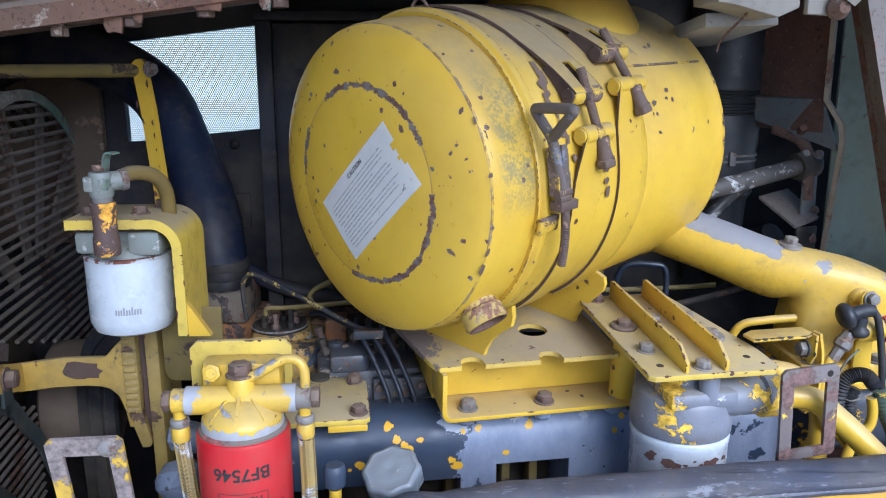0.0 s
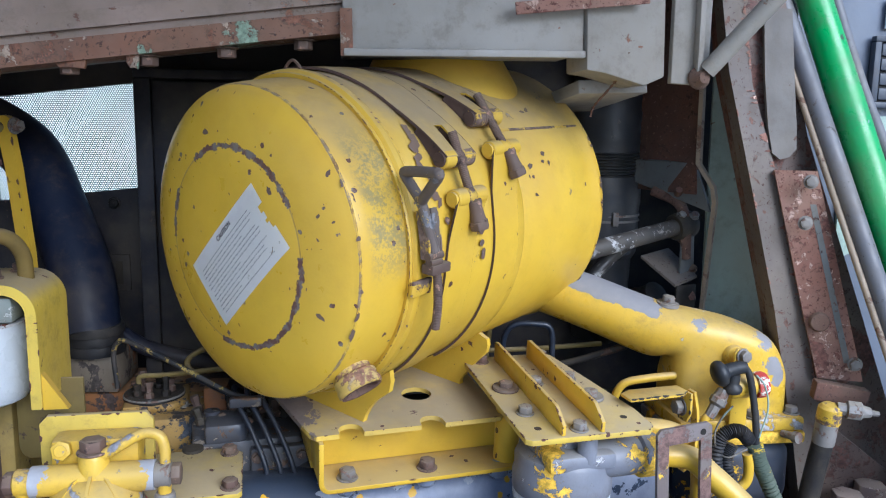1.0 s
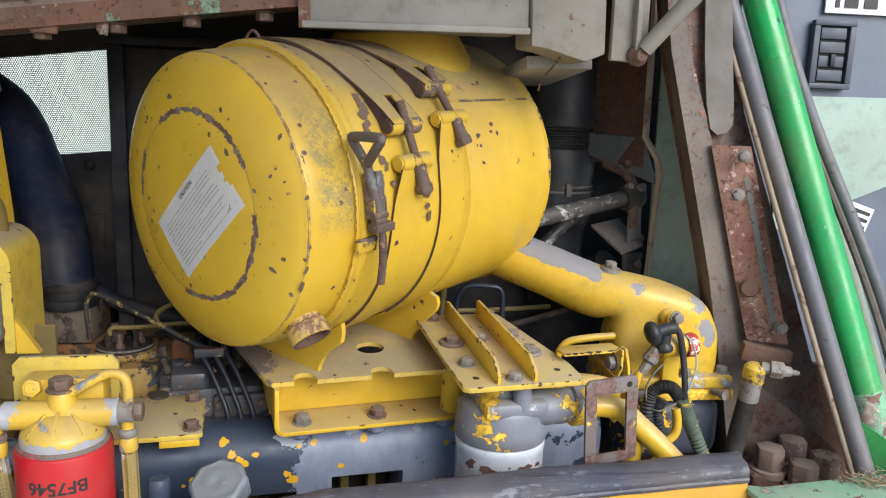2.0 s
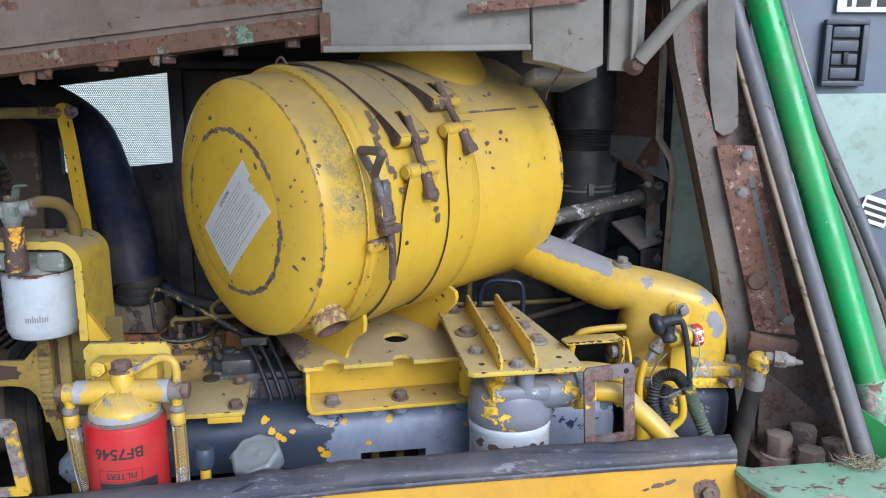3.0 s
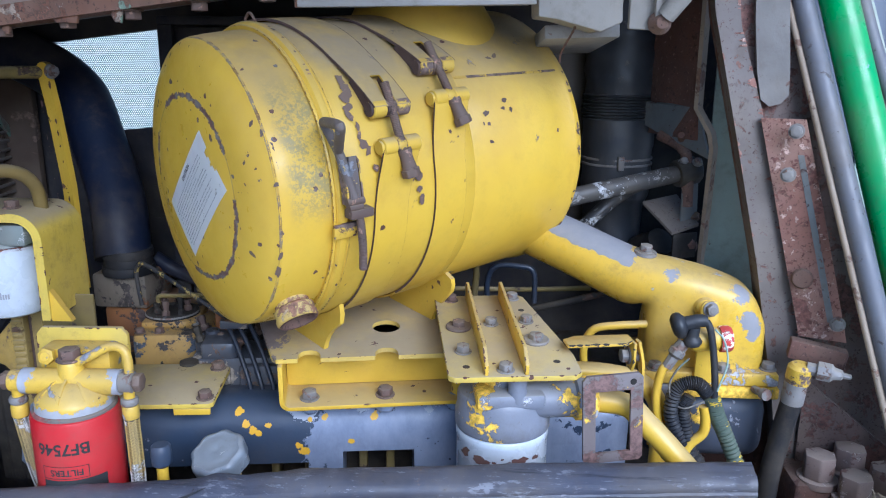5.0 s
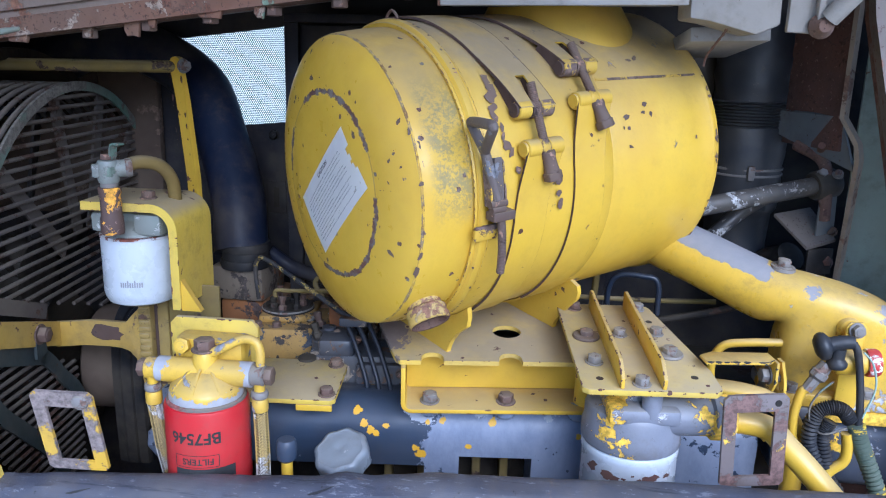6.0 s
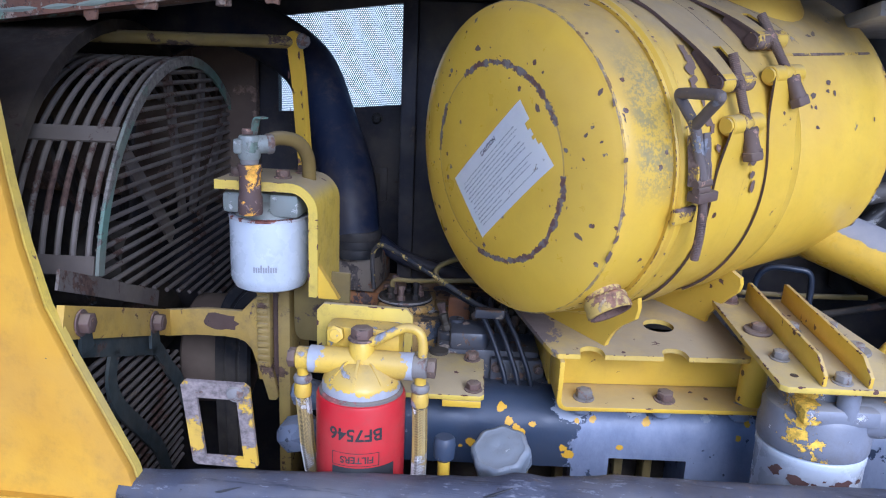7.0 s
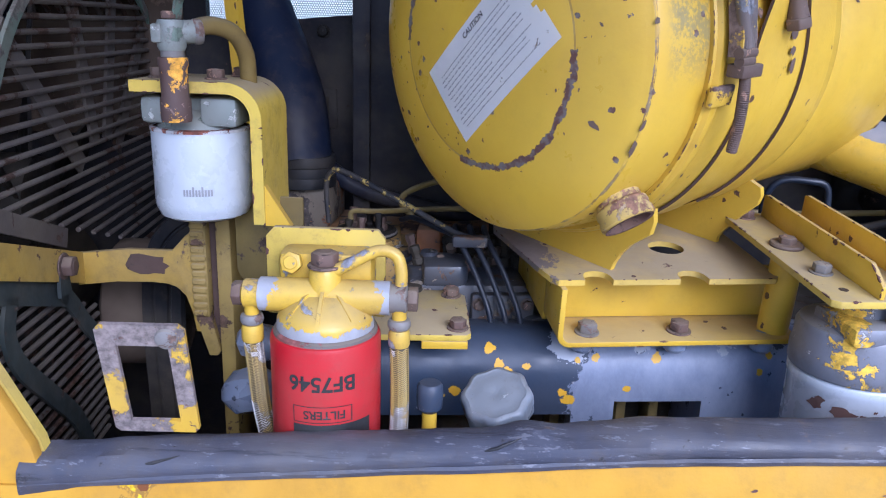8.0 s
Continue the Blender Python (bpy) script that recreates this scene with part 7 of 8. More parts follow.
st = thing("strut_rod", Matrix(), "scraped dark steel strut with a clamped end", "rod")
a, b = Vector((0.30, 1.20, 1.385)), Vector((0.655, 1.362, 1.442))
part("rod", tube(B(), [a.lerp(b, k / 6) for k in range(7)], 0.0155, 18), m_scraped, st)
part("end_clamp", lathe(B(), [(0, -0.010), (0.022, -0.010), (0.025, -0.005), (0.025, 0.030), (0.022, 0.034), (0, 0.034)], along(a.lerp(b, 0.93), b - a), seg=20), m_dark, st)
for k in (-1, 1):
    bolt(st, a.lerp(b, 0.97) + Vector((0.012 * k, -0.015, 0.018)), (0.1, -0.7, 0.7), 0.7, bolt_grey)
a2, b2 = Vector((0.46, 1.35, 1.33)), Vector((0.62, 1.42, 1.42))
solo("lower_rod", tube(B(), spline([a2, a2.lerp(b2, 0.35) + Vector((0, 0, 0.018)), a2.lerp(b2, 0.7) + Vector((0, 0, 0.018)), b2], 6), 0.013, 14), m_scraped, Matrix(), "dark linkage rod under the strut", "rod")
cl = thing("rear_bracket", Matrix(), "grey slotted steel bracket with rusty ends", "bracket")
bm = B()
loft(bm, [[Vector(p) + Vector((0, 0, dz)) for p in ((0.573, 1.375, 1.376), (0.640, 1.41, 1.385), (0.668, 1.34, 1.345), (0.618, 1.318, 1.332))] for dz in (0, 0.005)])
part("plate", bm, m_pillar, cl)
part("foot", box(B(), (0, 0, -0.045), (0.05, 0.005, 0.0), pose(0.621, 1.316, 1.334, 0, 0, 25), 0.001), m_dark, cl)
for p in ((0.622, 1.335, 1.3415), (0.648, 1.352, 1.350)):
    part("slot", box(B(), (-0.009, -0.003, 0), (0.009, 0.003, 0.001), pose(*p, -18, 10, 25), 0.0), m_dark, cl)
bolt(cl, (0.664, 1.355, 1.358), (-0.5, -0.6, 0.6), 0.8, bolt_brown)
part("side_plate", prism(B(), [(0, 0.0), (0.034, 0.0), (0.030, 0.075), (0.008, 0.098), (0, 0.085)], 0.005, pose(0.634, 1.345, 1.352, 90, 0, 22), 0.001), m_gusset, cl, "blue-grey side plate")
part("top_tube", tube(B(), spline([(0.600, 1.40, 1.50), (0.634, 1.36, 1.480), (0.642, 1.345, 1.44), (0.646, 1.345, 1.38)], 6), 0.010, 12), m_rust, cl, "rusty bent tube")
for k, (x, y, z, r, h) in enumerate(((0.648, 1.36, 1.415, 0.012, 0.05), (0.636, 1.37, 1.495, 0.010, 0.07), (0.655, 1.345, 1.31, 0.014, 0.03))):
    solo("rusty_stud", lathe(B(), [(0, -h / 2), (r, -h / 2), (r * 1.1, -h / 4), (r * 0.9, h / 4), (r * 0.6, h / 2), (0, h / 2)], along((x, y, z), (-0.3, -0.8, 0.3 * k)), seg=10), m_rust, Matrix(), "rusty stud on the bulkhead flange", "stud", "rusty studs on the flange")
for k, (x, y, z, r) in enumerate(((0.60, 1.42, 1.28, 0.035), (0.53, 1.40, 1.25, 0.030), (0.64, 1.40, 1.24, 0.030), (0.48, 1.42, 1.30, 0.028))):
    solo("rear_fitting", lathe(B(), [(0, -0.04), (r, -0.04), (r * 1.1, -0.02), (r, 0.0), (r * 0.8, 0.02), (r * 0.75, 0.04), (0, 0.045)], along((x, y, z), (0.3 - 0.2 * k, -0.6, 0.5)), seg=18), m_dark, Matrix(), "oily dark fitting deep behind the duct", "fitting")

# ---- right-hand pillars ----
def slab(name, pts, n, t, material, label, category, kind=""):
    """A plate through four corners, pulled along n by t."""
    bm = B()
    o = Vector(pts[0])
    n = Vector(n).normalized() * t
    loft(bm, [[Vector(p) - o for p in pts], [Vector(p) - o + n for p in pts]])
    return solo(name, bm, material, Matrix.Translation(o), label, category, kind=kind)


slab("wall_green", [(0.672, 1.315, 0.9), (0.86, 1.30, 0.9), (0.86, 1.32, 2.0), (0.672, 1.335, 2.0)], (0, 1, 0), 0.006, m_palegreen, "pale green primer plate behind the pillar", "bulkhead", "structure")
bm = strip(B(), [Vector(p) for p in ((0.672, 1.318, 1.15), (0.673, 1.320, 1.30), (0.668, 1.287, 1.49), (0.662, 1.285, 1.515), (0.640, 1.300, 1.555), (0.640, 1.31, 1.95))], (0.6, 0.8, 0), 0.020, 0.007)
solo("flange_edge", bm, m_channel, Matrix(), "rust-edged flange of the bulkhead", "flange", kind="structure")
slab("rust_plate", [(0.585, 1.44, 1.50), (0.642, 1.315, 1.50), (0.642, 1.32, 1.95), (0.585, 1.45, 1.95)], (1, 0.4, 0), 0.006, m_rust, "heavily rusted upright plate", "plate", "structure")
slab("grey_gusset", [(0.555, 1.47, 1.525), (0.664, 1.295, 1.470), (0.642, 1.32, 1.555), (0.555, 1.47, 1.555)], (0.6, 0.6, 0.5), 0.006, m_gusset, "grey sheet gusset below the rusted plate", "gusset", "structure")
col = thing("door_pillar", Matrix(), "grey-beige sheet steel pillar streaked with rust", "pillar", kind="structure")


def leaning(name, pts, back, depth, material, parent, label=""):
    """A flat plate drawn in (x, z) on the leaning plane of the pillar."""
    bm = B()
    loft(bm, [[Vector((x, 1.157 + 0.07 * (z - 1.38) + back + d, z)) for x, z in pts] for d in (0.0, depth)])
    return part(name, bm, material, parent, label)


leaning("post", [(0.795, 0.85), (0.773, 1.01), (0.758, 1.107), (0.716, 1.327), (0.673, 1.508), (0.625, 1.703), (0.598, 1.90), (0.630, 1.90), (0.664, 1.684), (0.702, 1.568), (0.765, 1.327), (0.802, 1.16), (0.84, 0.85)], 0.0, 0.03, m_pillar, col)
leaning("post_fold", [(0.798, 0.85), (0.776, 1.01), (0.761, 1.107), (0.719, 1.327), (0.676, 1.508), (0.628, 1.703), (0.601, 1.90), (0.606, 1.90), (0.633, 1.703), (0.681, 1.508), (0.724, 1.327), (0.766, 1.107), (0.781, 1.01), (0.803, 0.85)], 0.03, 0.025, m_rustpanel, col)
leaning("recess_panel", [(0.842, 0.85), (0.804, 1.16), (0.767, 1.327), (0.704, 1.568), (0.666, 1.684), (0.632, 1.90), (0.70, 1.90), (0.765, 1.607), (0.87, 1.327), (0.946, 1.117), (0.99, 0.95), (1.0, 0.85)], 0.012, 0.01, m_rustpanel, col)
leaning("flap", [(0.676, 1.80), (0.682, 1.692), (0.690, 1.62), (0.699, 1.578), (0.712, 1.568), (0.728, 1.572), (0.739, 1.585), (0.7375, 1.62), (0.731, 1.69), (0.722, 1.80)], -0.004, 0.006, m_flap, col, "grey sheet flap with a rounded end")
edge_wear(col, [((x0, 1.1565 + 0.07 * (z0 - 1.38), z0), (x1, 1.1565 + 0.07 * (z1 - 1.38), z1), (-1, 0, 0), (0, 1, 0)) for x0, z0, x1, z1 in ((0.640, 1.85, 0.664, 1.684), (0.664, 1.684, 0.702, 1.568), (0.702, 1.568, 0.765, 1.327), (0.765, 1.327, 0.802, 1.16))], 41, 0.010, 0.016, m_redrust)
edge_wear(col, [((x0, 1.1565 + 0.07 * (z0 - 1.38), z0), (x1, 1.1565 + 0.07 * (z1 - 1.38), z1), (1, 0, 0), (0, 1, 0)) for x0, z0, x1, z1 in ((0.625, 1.703, 0.673, 1.508), (0.673, 1.508, 0.716, 1.327), (0.716, 1.327, 0.758, 1.107))], 42, 0.03, 0.008, m_redrust)
# bolted rust bar
rb = thing("hinge_bar", Matrix(), "flaking rust-red hinge bar bolted to the pillar", "hinge bar")
bn = Vector((-0.35, -0.93, 0.05)).normalized()
secs = []
for c, w in (((0.728, 1.146, 1.552), 0.062), ((0.750, 1.140, 1.47), 0.064), ((0.784, 1.130, 1.34), 0.066), ((0.813, 1.115, 1.222), 0.066)):
    d = Vector((0.86, -0.33, 0.0)).normalized() * w / 2
    secs.append([Vector(c) - d, Vector(c) + d, Vector(c) + d - bn * 0.010, Vector(c) - d - bn * 0.010])
part("bar", loft(B(), secs), m_redrust, rb)
for p in ((0.741, 1.128, 1.536), (0.735, 1.124, 1.473), (0.826, 1.105, 1.252)):
    bolt(rb, Vector(p) + Vector((0, -0.004, 0)), (-0.35, -0.93, 0.05), 0.85, bolt_grey)
part("grey_stripe", loft(B(), [[c + d * s + bn * h for s, h in ((0.34, 0.0008), (0.62, 0.0008), (0.62, -0.001), (0.34, -0.001))] for c, d in ((Vector(c_), Vector((0.86, -0.33, 0)).normalized() * w_ / 2) for c_, w_ in (((0.742, 1.1425, 1.50), 0.062), ((0.760, 1.137, 1.43), 0.064), ((0.784, 1.130, 1.34), 0.066), ((0.806, 1.1185, 1.25), 0.066)))]), m_gusset, rb, "bare grey stripe where a strap lay")
part("rivet", lathe(B(), [(0, 0), (0.016, 0), (0.013, 0.006), (0, 0.008)], along((0.775, 1.124, 1.315), (-0.35, -0.93, 0.05)), seg=18), m_rust, rb)
# sealing strip and green tube
sl = thing("door_seal", Matrix(), "grey rubber door seal in a tan metal channel", "seal")
line = [Vector((0.891, 0.963, 1.1)).lerp(Vector((0.756, 1.187, 1.7)), t) for t in (-0.15, 0, 0.25, 0.5, 0.75, 1.0, 1.35)]
part("bead", tube(B(), line, 0.0155, 16), m_seal, sl)
part("channel", tube(B(), [p + Vector((-0.0190, 0.004, 0)) for p in line], 0.0052, 10), m_channel, sl)
gt = thing("green_tube", Matrix(), "bright green painted steel tube, worn at its foot", "tube")
line = [Vector((0.946, 0.991, 1.1)).lerp(Vector((0.804, 1.178, 1.7)), t) for t in (0.12, 0.3, 0.6, 1.0, 1.4)]
part("tube", tube(B(), line, 0.0262, 28), m_green, gt)
line = [Vector((0.946, 0.991, 1.1)).lerp(Vector((0.804, 1.178, 1.7)), t) for t in (-0.12, 0.0, 0.12)]
part("worn_foot", tube(B(), line, 0.0263, 28), m_greenrust, gt)
line = [Vector((1.035, 1.02, 1.1)).lerp(Vector((0.849, 1.180, 1.7)), t) + Vector((0.012 * math.sin(5 * t), 0, 0)) for t in (-0.1, 0.1, 0.3, 0.5, 0.7, 0.85, 1.0, 1.2, 1.4)]
s2 = thing("outer_seal", Matrix(), "twisted grey rubber seal on the outer door edge", "seal")
part("bead", tube(B(), spline(line, 4), 0.011, 12), m_seal, s2)
part("lip", tube(B(), [p + Vector((-0.015, 0.004, 0)) for p in spline(line, 4)], 0.007, 8), m_pillar, s2)
slab("door_edge_plate", [(0.955, 1.03, 1.05), (1.055, 1.06, 1.05), (0.835, 1.225, 1.80), (0.775, 1.225, 1.80)], (0, 1, 0), 0.01, m_palegreen, "pale green door edge beside the tube", "door edge", "structure")
# cab behind
slab("wall_cab", [(0.80, 1.30, 0.4), (2.6, 1.30, 0.4), (2.6, 1.30, 2.6), (0.80, 1.30, 2.6)], (0, 1, 0), 0.02, m_cab, "slate blue painted cab side", "cab wall", "structure")
slab("mint_panel", [(0.90, 1.292, 1.385), (1.5, 1.292, 1.63), (1.5, 1.292, 1.648), (0.90, 1.292, 1.640)], (0, 1, 0), 0.006, m_cabgreen, "pale mint painted cab panel", "cab panel", "structure")
vt = thing("cab_vent", pose(0.935, 1.296, 1.655), "recessed dark slate vent with louvres in the cab side", "vent")
bm = B()
for lo, hi in (((0, -0.014, 0), (0.082, 0, 0.010)), ((0, -0.014, 0.112), (0.082, 0, 0.122)), ((0, -0.014, 0.010), (0.012, 0, 0.112)), ((0.070, -0.014, 0.010), (0.082, 0, 0.112))):
    box(bm, lo, hi, bevel=0.002)
part("frame", bm, m_vent, vt)
part("backing", box(B(), (0.012, -0.002, 0.010), (0.070, 0.0, 0.112)), m_black, vt)
for k in range(4):
    part("louvre", box(B(), (0.016, -0.010, 0.014 + 0.025 * k), (0.066, -0.004, 0.034 + 0.025 * k), bevel=0.002), m_vent, vt)
part("latch", box(B(), (0.036, -0.016, 0.040), (0.046, -0.008, 0.062), bevel=0.002), m_black, vt)
sg = thing("cab_plate", pose(0.955, 1.29, 1.79), "white plate with dark bars on the cab side", "sign")
part("board", box(B(), (0, 0, 0), (0.15, 0.004, 0.05), bevel=0.001), m_whitesign, sg)
part("bars", box(box(box(B(), (0.018, -0.002, 0.010), (0.026, 0, 0.040)), (0.036, -0.002, 0.010), (0.062, 0, 0.040)), (0.074, -0.002, 0.010), (0.100, 0, 0.040)), m_ink, sg)
dc = thing("striped_decal", pose(1.035, 1.294, 1.400, 0, 18, 0), "small white and dark striped decal on the cab", "decal")
part("board", box(B(), (0, 0, 0), (0.06, 0.003, 0.052)), m_whitesign, dc)
for k in range(3):
    part("stripe", box(B(), (0.005, -0.001, 0.008 + 0.014 * k), (0.055, 0.0, 0.015 + 0.014 * k)), m_ink, dc)

# fitting, hose and nuts at the pillar's foot
ft = thing("grease_fitting", Matrix(), "grey steel elbow fitting on a hanging rubber hose", "fitting")
part("body", lathe(B(), [(0, 0), (0.0165, 0), (0.0180, 0.004), (0.0175, 0.026), (0.013, 0.031), (0, 0.033)], along((0.763, 1.062, 1.172), (0.05, -0.1, 1)), seg=22), m_strap, ft)
part("ferrule", lathe(B(), [(0, 0), (0.0165, 0), (0.0165, 0.034), (0, 0.034)], along((0.760, 1.064, 1.140), (0.05, -0.1, 1)), seg=18), m_boltgrey, ft)
part("nozzle", lathe(B(), [(0, 0), (0.010, 0), (0.010, 0.012), (0.0145, 0.014), (0.0145, 0.032), (0.010, 0.036), (0.008, 0.046), (0.005, 0.048), (0.004, 0.058), (0, 0.060)], along((0.772, 1.056, 1.198), (0.92, -0.35, -0.05)), seg=8), m_boltgrey, ft)
part("hose", tube(B(), spline([(0.760, 1.064, 1.142), (0.752, 1.066, 1.09), (0.742, 1.065, 1.02), (0.735, 1.06, 0.92)], 6), 0.0155, 16), m_rubber, ft)
part("mount", box(B(), (-0.03, -0.004, -0.01), (0.05, 0.02, 0.02), pose(0.785, 1.085, 1.205, 0, 8, -15), 0.003), m_rust, ft)
nb = thing("bolted_joint", pose(0.805, 1.05, 0.955), "rusty joint block with large hex nuts on top", "joint")
part("block", box(B(), (-0.03, 0.0, -0.1), (0.13, 0.12, 0.055), bevel=0.012), m_rust, nb)
for x, y, z in ((0.012, 0.025, 0.058), (0.064, 0.045, 0.062), (0.052, -0.012, 0.046), (0.106, 0.012, 0.048), (0.10, 0.085, 0.055)):
    bm = prism(B(), [(0.0245 * math.cos(radians(60 * k + 15)), 0.0245 * math.sin(radians(60 * k + 15))) for k in range(6)], 0.038, Matrix.Translation((x, y, z)), 0.003)
    part("hex_nut", bm, m_nut, nb)
    part("washer", lathe(B(), [(0, -0.012), (0.029, -0.012), (0.030, -0.008), (0.030, -0.001), (0.028, 0.0), (0, 0.0)], Matrix.Translation((x, y, z)), seg=22), m_nut, nb)
rimline = [(1.1, 0.70), (0.80, 0.715), (0.72, 0.725), (0.681, 0.7485), (0.663, 0.770), (0.651, 0.80), (0.645, 0.84), (0.652, 0.852)]
bm = prism(B(), [(x, y) for x, y in rimline] + [(0.672, 0.846), (0.83, 0.868), (1.1, 0.90)], 0.008, pose(0, 0, 1.094), 0.0015)
solo("foot_plate", bm, m_greenrust, Matrix(), "green step plate worn to brown steel", "step plate", kind="structure")
bm = loft(B(), [[Vector((x, y + 0.004, 0.5)), Vector((x, y + 0.012, 0.5)), Vector((x, y + 0.012, 1.093)), Vector((x, y + 0.004, 1.093))] for x, y in rimline])
solo("panel_return", bm, m_rustyellow, Matrix(), "rust-eaten yellow corner below the step plate", "panel", kind="structure")
slab("seal_foot", [(0.905, 0.965, 1.04), (0.935, 0.94, 1.02), (0.925, 0.945, 1.12), (0.895, 0.965, 1.14)], (0.3, 1, 0), 0.008, m_green, "green tip at the foot of the seal", "plate", "structure")
slab("seam_plate", [(0.80, 1.125, 1.15), (0.955, 1.10, 1.03), (0.96, 1.10, 0.9), (0.80, 1.125, 0.9)], (0.5, 1, 0), 0.006, m_rustpanel, "rust-streaked lower plate with a diagonal seam", "plate", "structure")
slab("wall_pit", [(0.60, 1.30, 0.6), (1.10, 1.12, 0.6), (1.10, 1.12, 1.16), (0.60, 1.30, 1.16)], (0.3, 1, 0), 0.02, m_rust, "dark rusty plate low behind the hose", "plate", "structure")

# ---- hood edge above ----
hd = thing("hood_front", Matrix(), "beige hood edge eaten by rust", "hood edge", kind="structure")


def lip_z(x):
    """Height of the sagging lower edge of the hood."""
    return 1.716 + 0.125 * (x + 0.08)


def hood_run(y0, y1, lo, hi, x1=0.04):
    """A bar following the hood's lower edge between two depths."""
    return loft(B(), [[Vector((x, y0, lip_z(x) + lo)), Vector((x, y1, lip_z(x) + lo)), Vector((x, y1, lip_z(x) + hi)), Vector((x, y0, lip_z(x) + hi))] for x in (-1.5, -0.9, -0.4, x1)])


part("front_plate", hood_run(1.068, 1.085, 0.030, 0.55), m_hoodpanel, hd, "pinkish beige hood panel")
part("fold", hood_run(1.060, 1.068, 0.040, 0.062), m_hoodpanel, hd)
part("lip", hood_run(1.052, 1.10, 0.000, 0.028), m_hoodrust, hd, "orange-rusted lower lip")
part("inner_channel", hood_run(1.10, 1.17, 0.006, 0.080, 0.30), m_pillar, hd)
rnd = random.Random(31)
for x, w, d in ((-0.72, 0.020, 0.016), (-0.63, 0.034, 0.009), (-0.515, 0.012, 0.014), (-0.44, 0.024, 0.020), (-0.405, 0.010, 0.012), (-0.31, 0.036, 0.008), (-0.235, 0.014, 0.016)):
    z0 = lip_z(x)
    bm = prism(B(), [(-w / 2, 0.02), (-w / 2 - 0.002, -d * 0.5), (-w / 2 + 0.003, -d), (0.0, -d * 0.92), (w / 2 - 0.002, -d * rnd.uniform(0.85, 1.1)), (w / 2, -d * 0.3), (w / 2 + 0.001, 0.02)], 0.006, pose(x, 1.062 + rnd.uniform(0, 0.012), z0, 90, 0, rnd.uniform(-5, 5)), 0.0008)
    part("clip_tab", bm, m_hoodrust, hd, "rusty clip bent under the hood lip")
bm = tube(B(), [Vector((x, 1.052 + 0.003 * math.sin(14 * x), lip_z(x) + 0.012 + 0.004 * math.sin(11 * x))) for x in [-0.95 + 0.03 * k for k in range(12)]], lambda t: 0.0040 + 0.0014 * math.sin(37 * t), 8)
part("edge_bead", bm, m_palegreen, hd, "pale green bead of sealant along the lip")
hx = thing("hood_box", pose(0.034, 1.045, 1.70, 0, -1, 3), "pale beige sheet metal box under the hood edge", "hood box")
part("body", box(B(), (0, 0.0, 0.006), (0.325, 0.12, 0.4), bevel=0.003), m_hood, hx)
part("bottom_lip", box(B(), (0, -0.010, 0), (0.325, 0.0, 0.010), bevel=0.002), m_hood, hx)
part("corner_angle", box(B(), (-0.004, -0.006, 0.0), (0.012, 0.0, 0.06), bevel=0.001), m_hoodrust, hx)
hy = thing("hood_corner", pose(0.362, 1.055, 1.69, 0, -2, 6), "beige hood corner panel with a cracked seam", "hood panel")
part("body", prism(B(), [(0, 0.0), (0.025, -0.004), (0.085, -0.022), (0.115, -0.01), (0.115, 0.4), (0, 0.4)], 0.08, pose(0, 0.08, 0, 90, 0, 0), 0.003), m_hood, hy)
part("under_panel", box(B(), (0.02, 0.082, -0.02), (0.13, 0.30, 0.0), pose(0, 0, 0, -6, 0, 0), 0.002), m_hood, hy)
hz = thing("strut_mount", Matrix(), "beige hinge lug and lift strut with a rusty pivot", "hinge")
part("lug", prism(B(), [(-0.022, -0.03), (0.028, -0.032), (0.034, -0.02), (0.034, 0.3), (-0.022, 0.3)], 0.012, pose(0.505, 1.075, 1.705, 90, 0, 4), 0.002), m_hood, hz)
part("lug_rib", box(B(), (0.0, -0.014, -0.02), (0.008, 0.0, 0.3), pose(0.515, 1.063, 1.705, 0, 0, 4), 0.001), m_hood, hz)
part("pivot", lathe(B(), [(0, 0), (0.015, 0), (0.016, 0.006), (0.012, 0.012), (0.008, 0.02), (0, 0.022)], along((0.523, 1.064, 1.683), (0.1, -1, 0)), seg=18), m_rust, hz)
part("strut", tube(B(), [Vector((0.530, 1.05, 1.692)).lerp(Vector((0.66, 0.96, 1.87)), k / 5) for k in range(6)], 0.0125, 16), m_hood, hz)
for k in range(6):
    x = -0.52 + 0.10 * k
    bolt(hd, (x, 1.078, lip_z(x)), (0, 0, -1), 1.2, bolt_brown)

